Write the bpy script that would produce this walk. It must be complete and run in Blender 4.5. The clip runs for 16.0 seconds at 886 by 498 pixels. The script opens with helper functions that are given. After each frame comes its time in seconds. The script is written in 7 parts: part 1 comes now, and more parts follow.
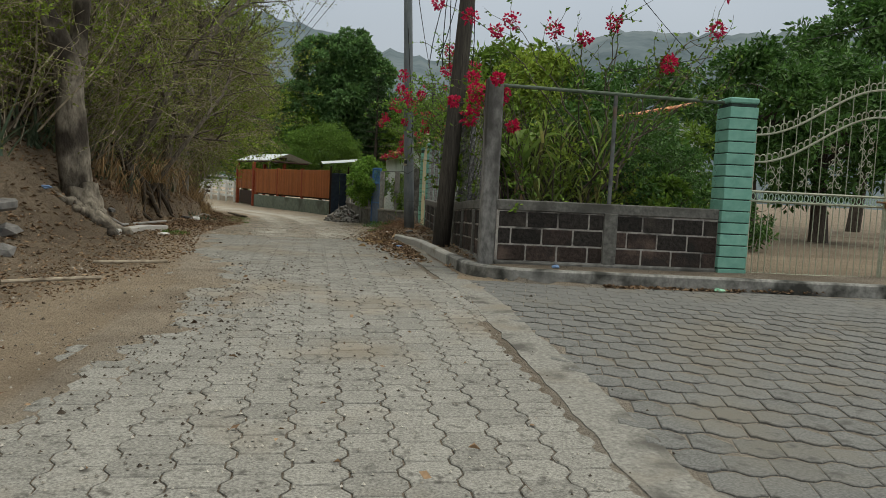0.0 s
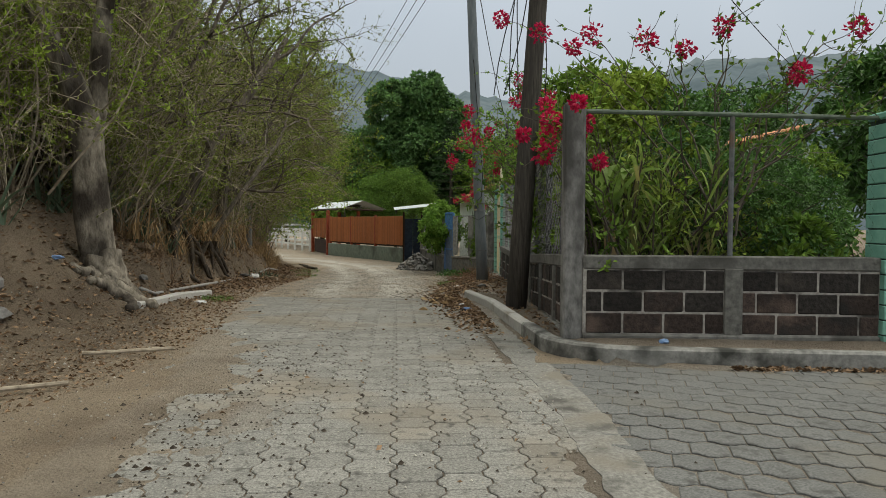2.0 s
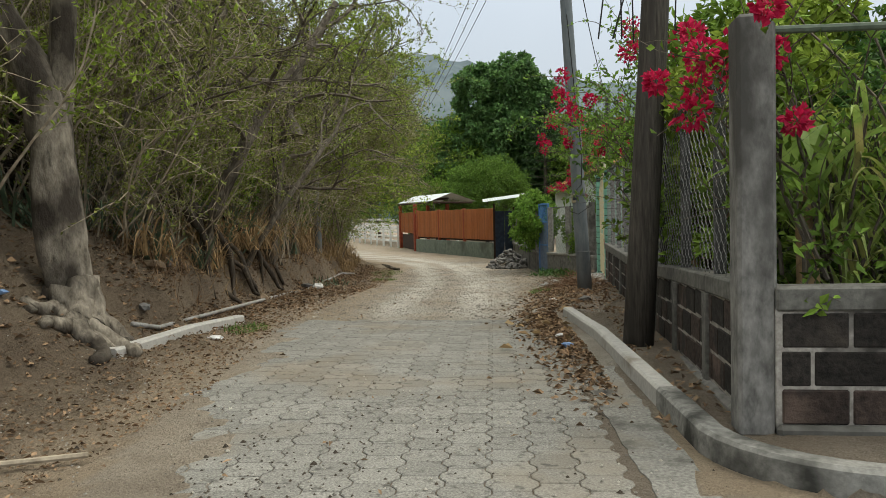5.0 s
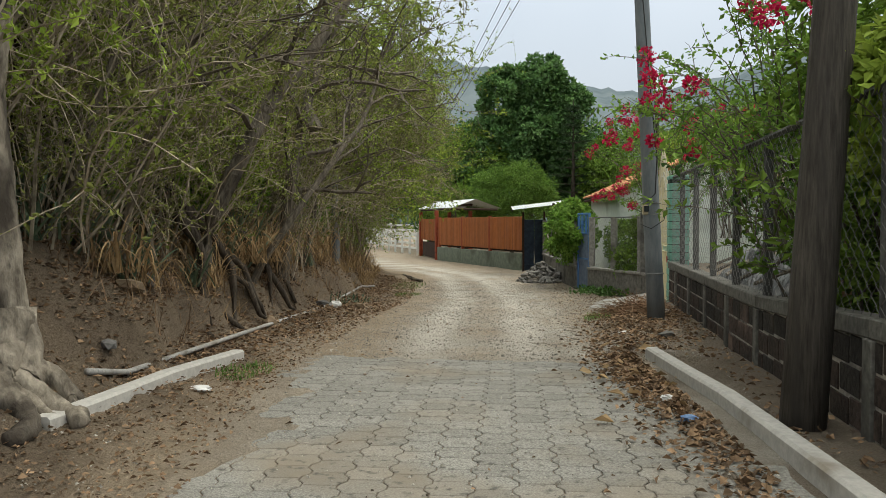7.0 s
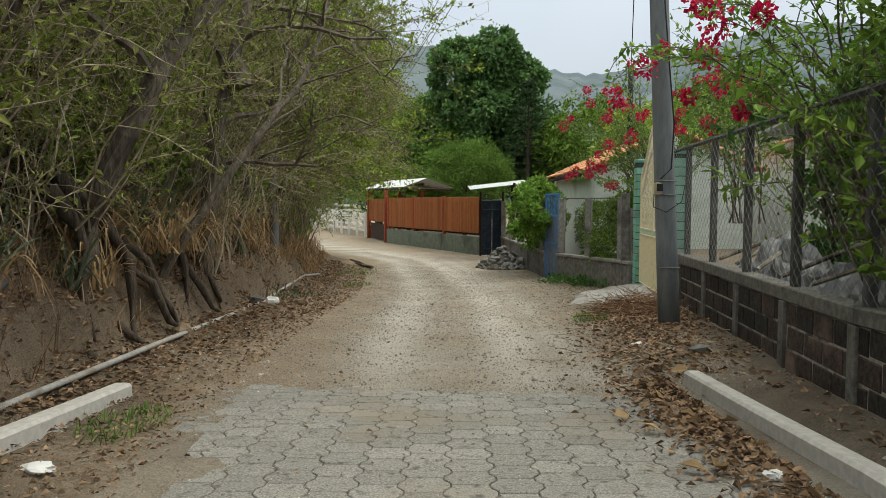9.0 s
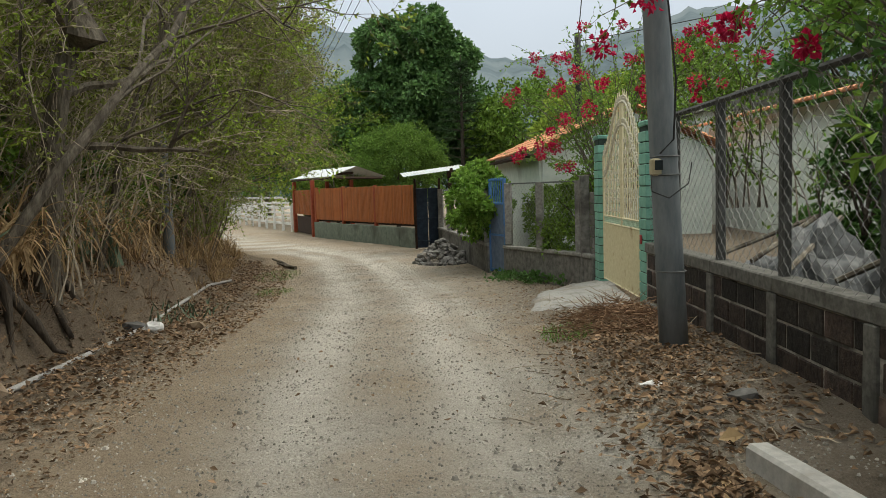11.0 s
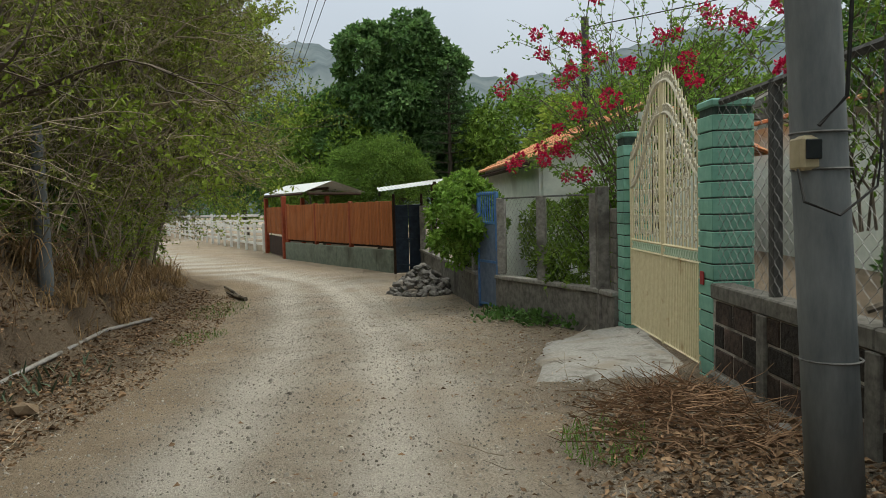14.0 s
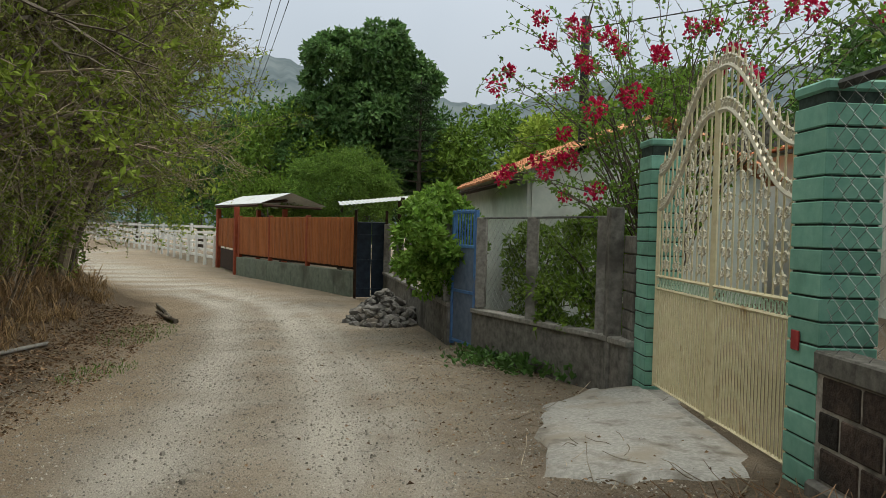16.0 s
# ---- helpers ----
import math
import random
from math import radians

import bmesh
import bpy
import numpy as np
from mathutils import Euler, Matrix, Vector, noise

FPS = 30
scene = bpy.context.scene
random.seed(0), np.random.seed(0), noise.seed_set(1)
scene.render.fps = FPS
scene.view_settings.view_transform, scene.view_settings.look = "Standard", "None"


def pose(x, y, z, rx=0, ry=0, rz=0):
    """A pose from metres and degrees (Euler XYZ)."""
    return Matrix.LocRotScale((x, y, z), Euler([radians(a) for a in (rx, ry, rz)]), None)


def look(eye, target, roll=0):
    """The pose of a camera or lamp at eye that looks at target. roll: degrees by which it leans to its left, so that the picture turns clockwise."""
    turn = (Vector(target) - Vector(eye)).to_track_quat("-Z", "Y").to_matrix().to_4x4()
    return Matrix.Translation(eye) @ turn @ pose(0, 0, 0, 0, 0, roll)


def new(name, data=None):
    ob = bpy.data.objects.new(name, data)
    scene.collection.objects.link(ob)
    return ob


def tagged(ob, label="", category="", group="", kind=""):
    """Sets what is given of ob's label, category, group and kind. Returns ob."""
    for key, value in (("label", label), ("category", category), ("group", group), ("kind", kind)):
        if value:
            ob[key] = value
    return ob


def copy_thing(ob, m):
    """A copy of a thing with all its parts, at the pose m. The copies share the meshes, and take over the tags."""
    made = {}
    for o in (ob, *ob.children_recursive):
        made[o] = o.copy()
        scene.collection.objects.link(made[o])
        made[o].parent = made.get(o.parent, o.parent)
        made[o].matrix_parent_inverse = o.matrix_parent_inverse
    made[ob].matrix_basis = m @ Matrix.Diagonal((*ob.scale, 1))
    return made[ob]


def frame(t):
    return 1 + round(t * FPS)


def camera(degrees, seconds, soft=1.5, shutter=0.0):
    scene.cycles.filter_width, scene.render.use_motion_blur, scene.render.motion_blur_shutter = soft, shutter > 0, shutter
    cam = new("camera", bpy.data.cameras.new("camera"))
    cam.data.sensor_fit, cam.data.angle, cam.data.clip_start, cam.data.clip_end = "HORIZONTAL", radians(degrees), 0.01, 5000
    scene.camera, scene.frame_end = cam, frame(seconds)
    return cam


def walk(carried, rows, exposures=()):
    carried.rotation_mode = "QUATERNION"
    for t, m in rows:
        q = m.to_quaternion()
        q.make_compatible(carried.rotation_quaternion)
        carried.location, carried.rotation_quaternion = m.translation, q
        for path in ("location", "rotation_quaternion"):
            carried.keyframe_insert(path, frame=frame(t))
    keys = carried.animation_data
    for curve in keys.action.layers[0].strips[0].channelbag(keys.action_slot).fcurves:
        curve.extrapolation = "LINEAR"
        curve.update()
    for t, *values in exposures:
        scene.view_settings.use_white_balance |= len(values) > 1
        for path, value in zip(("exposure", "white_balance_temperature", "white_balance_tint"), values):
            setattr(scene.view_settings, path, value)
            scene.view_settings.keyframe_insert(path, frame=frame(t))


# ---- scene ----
cam = camera(60.4, 16.0, 0.8)
PATH = [
    (0, (0.011, 1.046, 1.32), (0.19, 3.031, 1.159), 2.8),
    (0.5, (0.075, 1.506, 1.34), (0.199, 3.493, 1.156), 2.6),
    (1, (0.127, 1.967, 1.391), (0.152, 3.965, 1.296), 2.1),
    (1.5, (0.228, 2.455, 1.43), (0.2, 4.454, 1.372), 1.4),
    (2, (0.268, 2.943, 1.487), (0.231, 4.942, 1.424), 0.5),
    (2.5, (0.368, 3.443, 1.474), (0.329, 5.441, 1.404), -0.5),
    (3, (0.407, 3.9, 1.492), (0.352, 5.898, 1.414), 0.3),
    (3.5, (0.463, 4.363, 1.518), (0.455, 6.361, 1.435), 0.7),
    (4, (0.468, 4.902, 1.555), (0.336, 6.895, 1.452), -0.4),
    (4.5, (0.363, 5.409, 1.618), (0.151, 7.395, 1.507), -1.0),
    (5, (0.307, 5.923, 1.636), (0.017, 7.9, 1.548), -1.4),
    (5.2, (0.265, 6.119, 1.646), (-0.143, 8.075, 1.55), -2.2),
    (7.3, (-0.538, 8.357, 1.729), (-0.857, 10.331, 1.658), -0.3),
    (7.5, (-0.61, 8.579, 1.738), (-0.925, 10.552, 1.659), -0.9),
    (8, (-0.809, 9.095, 1.77), (-1.114, 11.07, 1.672), 0.6),
    (8.5, (-0.88, 9.701, 1.743), (-1.094, 11.687, 1.64), -0.8),
    (9, (-1.01, 10.256, 1.715), (-1.196, 12.243, 1.591), 0.1),
    (9.2, (-1.042, 10.472, 1.73), (-1.14, 12.465, 1.597), 0.8),
    (11.3, (-1.18, 13.021, 1.741), (-1.195, 15.014, 1.581), -1.7),
    (11.5, (-1.183, 13.252, 1.758), (-1.19, 15.246, 1.597), -1.4),
    (12, (-1.112, 13.81, 1.736), (-1.117, 15.808, 1.643), -0.2),
    (12.5, (-1.073, 14.383, 1.717), (-1.086, 16.38, 1.602), -0.3),
    (13, (-0.992, 14.927, 1.682), (-0.999, 16.924, 1.565), -0.7),
    (13.5, (-0.983, 15.509, 1.682), (-0.98, 17.505, 1.561), -0.9),
    (14, (-0.958, 16.016, 1.679), (-0.946, 18.013, 1.568), -1.5),
    (14.5, (-0.937, 16.594, 1.663), (-0.997, 18.591, 1.582), 0.0),
    (15, (-0.943, 17.109, 1.66), (-0.979, 19.109, 1.615), -0.7),
    (15.5, (-0.94, 17.662, 1.596), (-0.95, 19.66, 1.499), 0.3),
    (16, (-1.044, 18.219, 1.604), (-0.933, 20.216, 1.554), 1.5),
]
walk(cam, [(t, look(eye, target, roll)) for t, eye, target, roll in PATH],
     exposures=((0, -0.26), (1.5, -0.2), (3.5, 0.04), (5, 0.2), (8, 0.27), (9, 0.27), (12, 0.16), (16, -0.04)))

# ---- light ----
world = bpy.data.worlds.new("sky")
scene.world = world
world.use_nodes = True
wn, wl = world.node_tree.nodes, world.node_tree.links
wn.clear()
sky = wn.new("ShaderNodeTexSky")
sky.sky_type, sky.sun_disc = "NISHITA", False
sky.sun_elevation, sky.sun_rotation = radians(62), radians(250)
sky.air_density, sky.dust_density, sky.ozone_density = 1.5, 6.0, 2.0
sky_dim = wn.new("ShaderNodeVectorMath")
sky_dim.operation = "SCALE"
sky_dim.inputs["Scale"].default_value = 0.1
cloud_tex = wn.new("ShaderNodeTexNoise")
cloud_tex.inputs["Scale"].default_value, cloud_tex.inputs["Detail"].default_value = 1.6, 4.0
cloud = wn.new("ShaderNodeValToRGB")
cloud.color_ramp.elements[0].color = (0.415, 0.475, 0.535, 1)
cloud.color_ramp.elements[1].color = (0.535, 0.585, 0.635, 1)
cloud.color_ramp.elements[0].position, cloud.color_ramp.elements[1].position = 0.3, 0.72
overcast = wn.new("ShaderNodeMix")
overcast.data_type = "RGBA"
overcast.inputs["Factor"].default_value = 0.86
bg = wn.new("ShaderNodeBackground")
bg.inputs["Strength"].default_value = 1.0
wo = wn.new("ShaderNodeOutputWorld")
wl.new(sky.outputs[0], sky_dim.inputs[0])
wl.new(cloud_tex.outputs["Fac"], cloud.inputs[0])
wl.new(sky_dim.outputs[0], overcast.inputs["A"])
wl.new(cloud.outputs[0], overcast.inputs["B"])
wtc = wn.new("ShaderNodeTexCoord")
wsep = wn.new("ShaderNodeSeparateXYZ")
wup = wn.new("ShaderNodeMapRange")
wup.inputs["To Min"].default_value, wup.inputs["To Max"].default_value = 1.0, 2.25
zenith = wn.new("ShaderNodeVectorMath")
zenith.operation = "SCALE"
wl.new(wtc.outputs["Generated"], wsep.inputs[0])
wl.new(wsep.outputs["Z"], wup.inputs["Value"])
upper = wn.new("ShaderNodeMix")
upper.data_type = "RGBA"
upper.inputs["B"].default_value = (0.735, 0.745, 0.675, 1)
ramp_up = wn.new("ShaderNodeMapRange")
ramp_up.inputs["From Min"].default_value, ramp_up.inputs["From Max"].default_value = 0.3, 0.75
wl.new(wsep.outputs["Z"], ramp_up.inputs["Value"])
wl.new(ramp_up.outputs[0], upper.inputs["Factor"])
wl.new(overcast.outputs["Result"], upper.inputs["A"])
wl.new(upper.outputs["Result"], zenith.inputs[0])
wl.new(wup.outputs[0], zenith.inputs["Scale"])
wl.new(zenith.outputs[0], bg.inputs[0])
wl.new(bg.outputs[0], wo.inputs[0])
sun = new("sun", bpy.data.lights.new("sun", "SUN"))
sun.data.energy, sun.data.angle, sun.data.color = 1.5, radians(35), (1.0, 0.945, 0.80)
sun.rotation_euler = (radians(28), 0, radians(110))

# ---- materials ----


def mat(name, c1, c2, scale=6.0, rough=0.85, bump=0.3, dirt=None, dirt_scale=1.2, dirt_at=0.55, metal=0.0, vary=0.0,
        island=0.0, see=0.0, spec=0.3, stretch=(1, 1, 1), fine=5.0, dist=0.01, stain=None, stain_scale=3.0, stain_at=0.56):
    """Two colours mixed by fine noise, patches of a third at a larger scale, relief, and variation from piece to piece."""
    m = bpy.data.materials.new(name)
    m.use_nodes = True
    nt = m.node_tree
    n, l = nt.nodes, nt.links
    p = n["Principled BSDF"]
    p.inputs["Roughness"].default_value, p.inputs["Metallic"].default_value = rough, metal
    p.inputs["Specular IOR Level"].default_value = spec
    geo = n.new("ShaderNodeNewGeometry")
    mp = n.new("ShaderNodeMapping")
    mp.inputs["Scale"].default_value = stretch
    l.new(geo.outputs["Position"], mp.inputs["Vector"])
    tex = n.new("ShaderNodeTexNoise")
    tex.inputs["Scale"].default_value, tex.inputs["Detail"].default_value, tex.inputs["Roughness"].default_value = scale, fine, 0.65
    l.new(mp.outputs[0], tex.inputs["Vector"])
    ramp = n.new("ShaderNodeValToRGB")
    ramp.color_ramp.elements[0].position, ramp.color_ramp.elements[1].position = 0.32, 0.68
    ramp.color_ramp.elements[0].color, ramp.color_ramp.elements[1].color = (*c1, 1), (*c2, 1)
    l.new(tex.outputs["Fac"], ramp.inputs[0])
    col = ramp.outputs[0]
    for dirt, dirt_scale, dirt_at in [q for q in ((dirt, dirt_scale, dirt_at), (stain, stain_scale, stain_at)) if q[0]]:
        big = n.new("ShaderNodeTexNoise")
        big.inputs["Scale"].default_value, big.inputs["Detail"].default_value = dirt_scale, 6.0
        l.new(mp.outputs[0], big.inputs["Vector"])
        edge = n.new("ShaderNodeMapRange")
        edge.inputs["From Min"].default_value, edge.inputs["From Max"].default_value = dirt_at, dirt_at + 0.16
        l.new(big.outputs["Fac"], edge.inputs["Value"])
        mix = n.new("ShaderNodeMix")
        mix.data_type = "RGBA"
        mix.inputs["B"].default_value = (*dirt, 1)
        l.new(edge.outputs[0], mix.inputs["Factor"])
        l.new(col, mix.inputs["A"])
        col = mix.outputs["Result"]
    if vary or island:
        hsv = n.new("ShaderNodeHueSaturation")
        rnd = n.new("ShaderNodeMapRange")
        k = vary or island
        rnd.inputs["To Min"].default_value, rnd.inputs["To Max"].default_value = 1 - k, 1 + k
        if vary:
            oi = n.new("ShaderNodeObjectInfo")
            l.new(oi.outputs["Random"], rnd.inputs["Value"])
        else:
            l.new(geo.outputs["Random Per Island"], rnd.inputs["Value"])
        l.new(rnd.outputs[0], hsv.inputs["Value"])
        l.new(col, hsv.inputs["Color"])
        col = hsv.outputs[0]
    l.new(col, p.inputs["Base Color"])
    if bump:
        b = n.new("ShaderNodeBump")
        b.inputs["Strength"].default_value, b.inputs["Distance"].default_value = bump, dist
        l.new(tex.outputs["Fac"], b.inputs["Height"])
        l.new(b.outputs[0], p.inputs["Normal"])
    if see:
        tr = n.new("ShaderNodeBsdfTranslucent")
        mx = n.new("ShaderNodeMixShader")
        mx.inputs[0].default_value = see
        l.new(col, tr.inputs["Color"])
        l.new(p.outputs[0], mx.inputs[1])
        l.new(tr.outputs[0], mx.inputs[2])
        l.new(mx.outputs[0], n["Material Output"].inputs["Surface"])
    return m


PAVER_LOOK = dict(scale=75, rough=0.92, bump=0.9, dirt=(0.225, 0.195, 0.155), dirt_scale=0.8, dirt_at=0.53, dist=0.005, stain=(0.085, 0.08, 0.072), stain_scale=14.0, stain_at=0.57)
PAVER = mat("paver_concrete", (0.115, 0.112, 0.102), (0.34, 0.328, 0.30), vary=0.12, **PAVER_LOOK)
PAVER_ALL = mat("paver_concrete_far", (0.115, 0.112, 0.102), (0.34, 0.328, 0.30), island=0.12, **PAVER_LOOK)
SIDE_LOOK = dict(scale=70, rough=0.92, bump=0.8, dirt=(0.15, 0.14, 0.12), dirt_scale=1.1, dirt_at=0.5, dist=0.005, stain=(0.075, 0.073, 0.068), stain_scale=10.0, stain_at=0.56)
PAVER_SIDE = mat("grey_paver", (0.083, 0.083, 0.08), (0.20, 0.199, 0.192), vary=0.07, **SIDE_LOOK)
PAVER_SIDE_ALL = mat("grey_paver_far", (0.083, 0.083, 0.08), (0.20, 0.199, 0.192), island=0.07, **SIDE_LOOK)
CONCRETE = mat("concrete", (0.17, 0.165, 0.155), (0.34, 0.33, 0.31), 16, 0.9, 0.4, (0.12, 0.115, 0.105), 2.2, 0.55)
CAP = mat("weathered_cap_concrete", (0.08, 0.078, 0.071), (0.19, 0.184, 0.168), 16, 0.92, 0.4, (0.07, 0.067, 0.06), 2.2, 0.52)
CONCRETE_OLD = mat("old_concrete", (0.09, 0.086, 0.08), (0.24, 0.232, 0.215), 9, 0.92, 0.5, (0.06, 0.058, 0.052), 1.4, 0.5)
KERB_OLD = mat("blotched_kerb_concrete", (0.15, 0.147, 0.138), (0.33, 0.322, 0.30), 18, 0.92, 0.5, (0.32, 0.31, 0.29), 1.3, 0.54, stain=(0.045, 0.045, 0.04), stain_scale=2.6, stain_at=0.44)
CONCRETE_LIGHT = mat("pale_concrete", (0.38, 0.37, 0.35), (0.52, 0.50, 0.47), 18, 0.9, 0.3, (0.25, 0.22, 0.18), 2.0, 0.58)
POLE_GREY = mat("grey_pole_concrete", (0.125, 0.145, 0.16), (0.21, 0.23, 0.245), 10, 0.85, 0.2, (0.13, 0.135, 0.14), 1.2, 0.52, stretch=(1, 1, 0.25))
BLOCK = mat("split_block", (0.024, 0.018, 0.016), (0.08, 0.057, 0.048), 22, 0.95, 0.9, (0.16, 0.115, 0.095), 2.2, 0.55, vary=0.3, dist=0.02, stain=(0.03, 0.027, 0.025), stain_scale=4.0, stain_at=0.53)
BLOCK_MOSS = mat("algae_stained_block", (0.012, 0.011, 0.010), (0.045, 0.038, 0.034), 22, 0.95, 0.9, (0.06, 0.05, 0.042), 3.0, 0.56, vary=0.3, dist=0.02)
MORTAR = mat("mortar", (0.22, 0.20, 0.185), (0.46, 0.43, 0.39), 20, 0.95, 0.3, (0.06, 0.055, 0.05), 3.2, 0.5)
MINT = mat("mint_paint", (0.155, 0.365, 0.292), (0.228, 0.465, 0.377), 9, 0.7, 0.25, (0.12, 0.27, 0.215), 2.5, 0.58, vary=0.08)
JOINT_DARK = mat("dark_joint", (0.02, 0.035, 0.03), (0.05, 0.075, 0.065), 20, 0.95, 0.2)
CREAM = mat("cream_iron", (0.60, 0.53, 0.33), (0.72, 0.66, 0.46), 15, 0.5, 0.1, (0.36, 0.23, 0.10), 4.0, 0.62)
DULL_CREAM = mat("weathered_cream_iron", (0.25, 0.27, 0.20), (0.42, 0.42, 0.32), 15, 0.55, 0.1, (0.20, 0.15, 0.09), 4.0, 0.6)
CREAM_GREEN = mat("pale_green_iron", (0.36, 0.50, 0.38), (0.50, 0.62, 0.48), 15, 0.5, 0.1)
SILVER = mat("silver_cream_iron", (0.55, 0.52, 0.42), (0.70, 0.66, 0.55), 15, 0.45, 0.1, metal=0.2)
RUST = mat("rusty_iron", (0.10, 0.045, 0.02), (0.24, 0.13, 0.06), 25, 0.8, 0.4)
OLD_WIRE = mat("dull_old_wire", (0.05, 0.05, 0.045), (0.11, 0.10, 0.09), 30, 0.75, 0.0, metal=0.3)
WIRE = mat("galvanised_wire", (0.16, 0.165, 0.165), (0.30, 0.30, 0.295), 30, 0.6, 0.0, metal=0.4)
PALE_STRIP = mat("worn_concrete_band", (0.13, 0.126, 0.115), (0.30, 0.29, 0.265), 40, 0.92, 0.6, (0.20, 0.178, 0.145), 1.6, 0.5, stain=(0.085, 0.08, 0.072), stain_scale=3.5, stain_at=0.52)
APRON = mat("pale_apron_concrete", (0.24, 0.235, 0.225), (0.40, 0.39, 0.37), 30, 0.92, 0.5, (0.28, 0.25, 0.21), 1.6, 0.5, stain=(0.15, 0.135, 0.115), stain_scale=4.0, stain_at=0.56)
POST_GREY = mat("cracked_post_concrete", (0.10, 0.097, 0.092), (0.27, 0.262, 0.25), 16, 0.92, 0.7, (0.07, 0.067, 0.062), 3.0, 0.5, stretch=(1, 1, 0.5))
STEEL = mat("weathered_steel", (0.07, 0.075, 0.075), (0.17, 0.175, 0.175), 12, 0.7, 0.2, (0.15, 0.09, 0.055), 3.0, 0.62)
DARK_POST = mat("dark_weathered_post", (0.035, 0.036, 0.036), (0.105, 0.107, 0.105), 14, 0.85, 0.4, (0.14, 0.14, 0.135), 4.0, 0.6, stretch=(1, 1, 0.4))
RAIL_GREEN = mat("dull_green_rail", (0.06, 0.085, 0.06), (0.13, 0.16, 0.12), 12, 0.7, 0.2)
WOOD_DARK = mat("pole_wood", (0.03, 0.026, 0.022), (0.10, 0.088, 0.075), 12, 0.9, 0.8, (0.05, 0.045, 0.04), 2.0, 0.5, stretch=(4, 4, 0.3))
BLACK = mat("black_cable", (0.012, 0.012, 0.013), (0.03, 0.03, 0.03), 10, 0.6, 0.0)
ORANGE_WOOD = mat("orange_varnished_wood", (0.25, 0.075, 0.022), (0.42, 0.14, 0.04), 8, 0.55, 0.2, (0.22, 0.06, 0.02), 1.5, 0.6, vary=0.18, stretch=(6, 6, 0.6))
RED_WOOD = mat("red_brown_wood", (0.20, 0.035, 0.015), (0.32, 0.07, 0.03), 8, 0.6, 0.2)
DARK_GAP = mat("dark_timber", (0.02, 0.013, 0.01), (0.06, 0.035, 0.025), 10, 0.9, 0.2)
GREYGREEN = mat("grey_green_render", (0.13, 0.16, 0.13), (0.21, 0.245, 0.205), 7, 0.9, 0.3, (0.10, 0.11, 0.09), 1.0, 0.52)
NAVY = mat("navy_sheet", (0.012, 0.022, 0.04), (0.03, 0.05, 0.08), 6, 0.55, 0.1)
BLUE = mat("blue_iron", (0.05, 0.14, 0.36), (0.10, 0.23, 0.48), 10, 0.6, 0.1, (0.16, 0.17, 0.19), 3.0, 0.58)
BLUE_SHEET = mat("faded_blue_sheet", (0.08, 0.12, 0.20), (0.15, 0.20, 0.29), 6, 0.6, 0.1)
WHITE_PAINT = mat("white_paint", (0.66, 0.67, 0.66), (0.80, 0.80, 0.78), 8, 0.7, 0.15, (0.45, 0.44, 0.40), 1.5, 0.6)
HOUSE_WALL = mat("pale_house_wall", (0.50, 0.56, 0.52), (0.64, 0.68, 0.63), 5, 0.9, 0.2, (0.38, 0.40, 0.36), 0.8, 0.56)
TILE = mat("terracotta_tile", (0.48, 0.19, 0.09), (0.70, 0.36, 0.20), 12, 0.85, 0.3, (0.20, 0.09, 0.05), 3.0, 0.58, island=0.25)
ZINC = mat("zinc_sheet", (0.55, 0.58, 0.60), (0.70, 0.73, 0.75), 6, 0.45, 0.1, (0.40, 0.36, 0.31), 1.5, 0.6, metal=0.3)
BARK_PALE = mat("pale_bark", (0.10, 0.083, 0.064), (0.37, 0.325, 0.262), 10, 0.9, 1.0, (0.045, 0.036, 0.028), 2.6, 0.47, stretch=(1, 1, 0.5), dist=0.03, stain=(0.07, 0.06, 0.048), stain_scale=11.0, stain_at=0.56)
BARK_DARK = mat("dark_bark", (0.035, 0.028, 0.021), (0.10, 0.08, 0.062), 12, 0.95, 0.9, stretch=(2, 2, 0.5), dist=0.03)
BARK_MID = mat("grey_brown_bark", (0.07, 0.058, 0.045), (0.215, 0.185, 0.145), 12, 0.95, 0.9, (0.045, 0.037, 0.029), 3.0, 0.52, stretch=(2, 2, 0.5), dist=0.03)
TWIG = mat("twig_bark", (0.16, 0.13, 0.095), (0.45, 0.385, 0.295), 9, 0.95, 0.2, island=0.35)
DRY = mat("dry_blades", (0.26, 0.17, 0.085), (0.46, 0.33, 0.18), 6, 0.9, 0.1, island=0.35, see=0.2)
LITTER = mat("fallen_leaves", (0.10, 0.06, 0.034), (0.32, 0.215, 0.13), 9, 0.9, 0.2, island=0.6)
LEAF_OLIVE = mat("olive_leaves", (0.13, 0.155, 0.04), (0.28, 0.30, 0.09), 3, 0.7, 0.0, island=0.5, see=0.25, spec=0.1)
LEAF_LIME = mat("lime_leaves", (0.17, 0.25, 0.035), (0.33, 0.42, 0.075), 3, 0.65, 0.0, island=0.45, see=0.32, spec=0.1)
LEAF_MID = mat("green_leaves", (0.075, 0.15, 0.02), (0.19, 0.29, 0.045), 3, 0.6, 0.0, island=0.5, see=0.22, spec=0.15)
LEAF_DARK = mat("dark_green_leaves", (0.035, 0.095, 0.02), (0.10, 0.20, 0.045), 2, 0.5, 0.0, island=0.5, see=0.25, spec=0.25)
LEAF_FEATHER = mat("feathery_leaves", (0.075, 0.15, 0.025), (0.17, 0.27, 0.05), 3, 0.6, 0.0, island=0.4, see=0.35, spec=0.15)
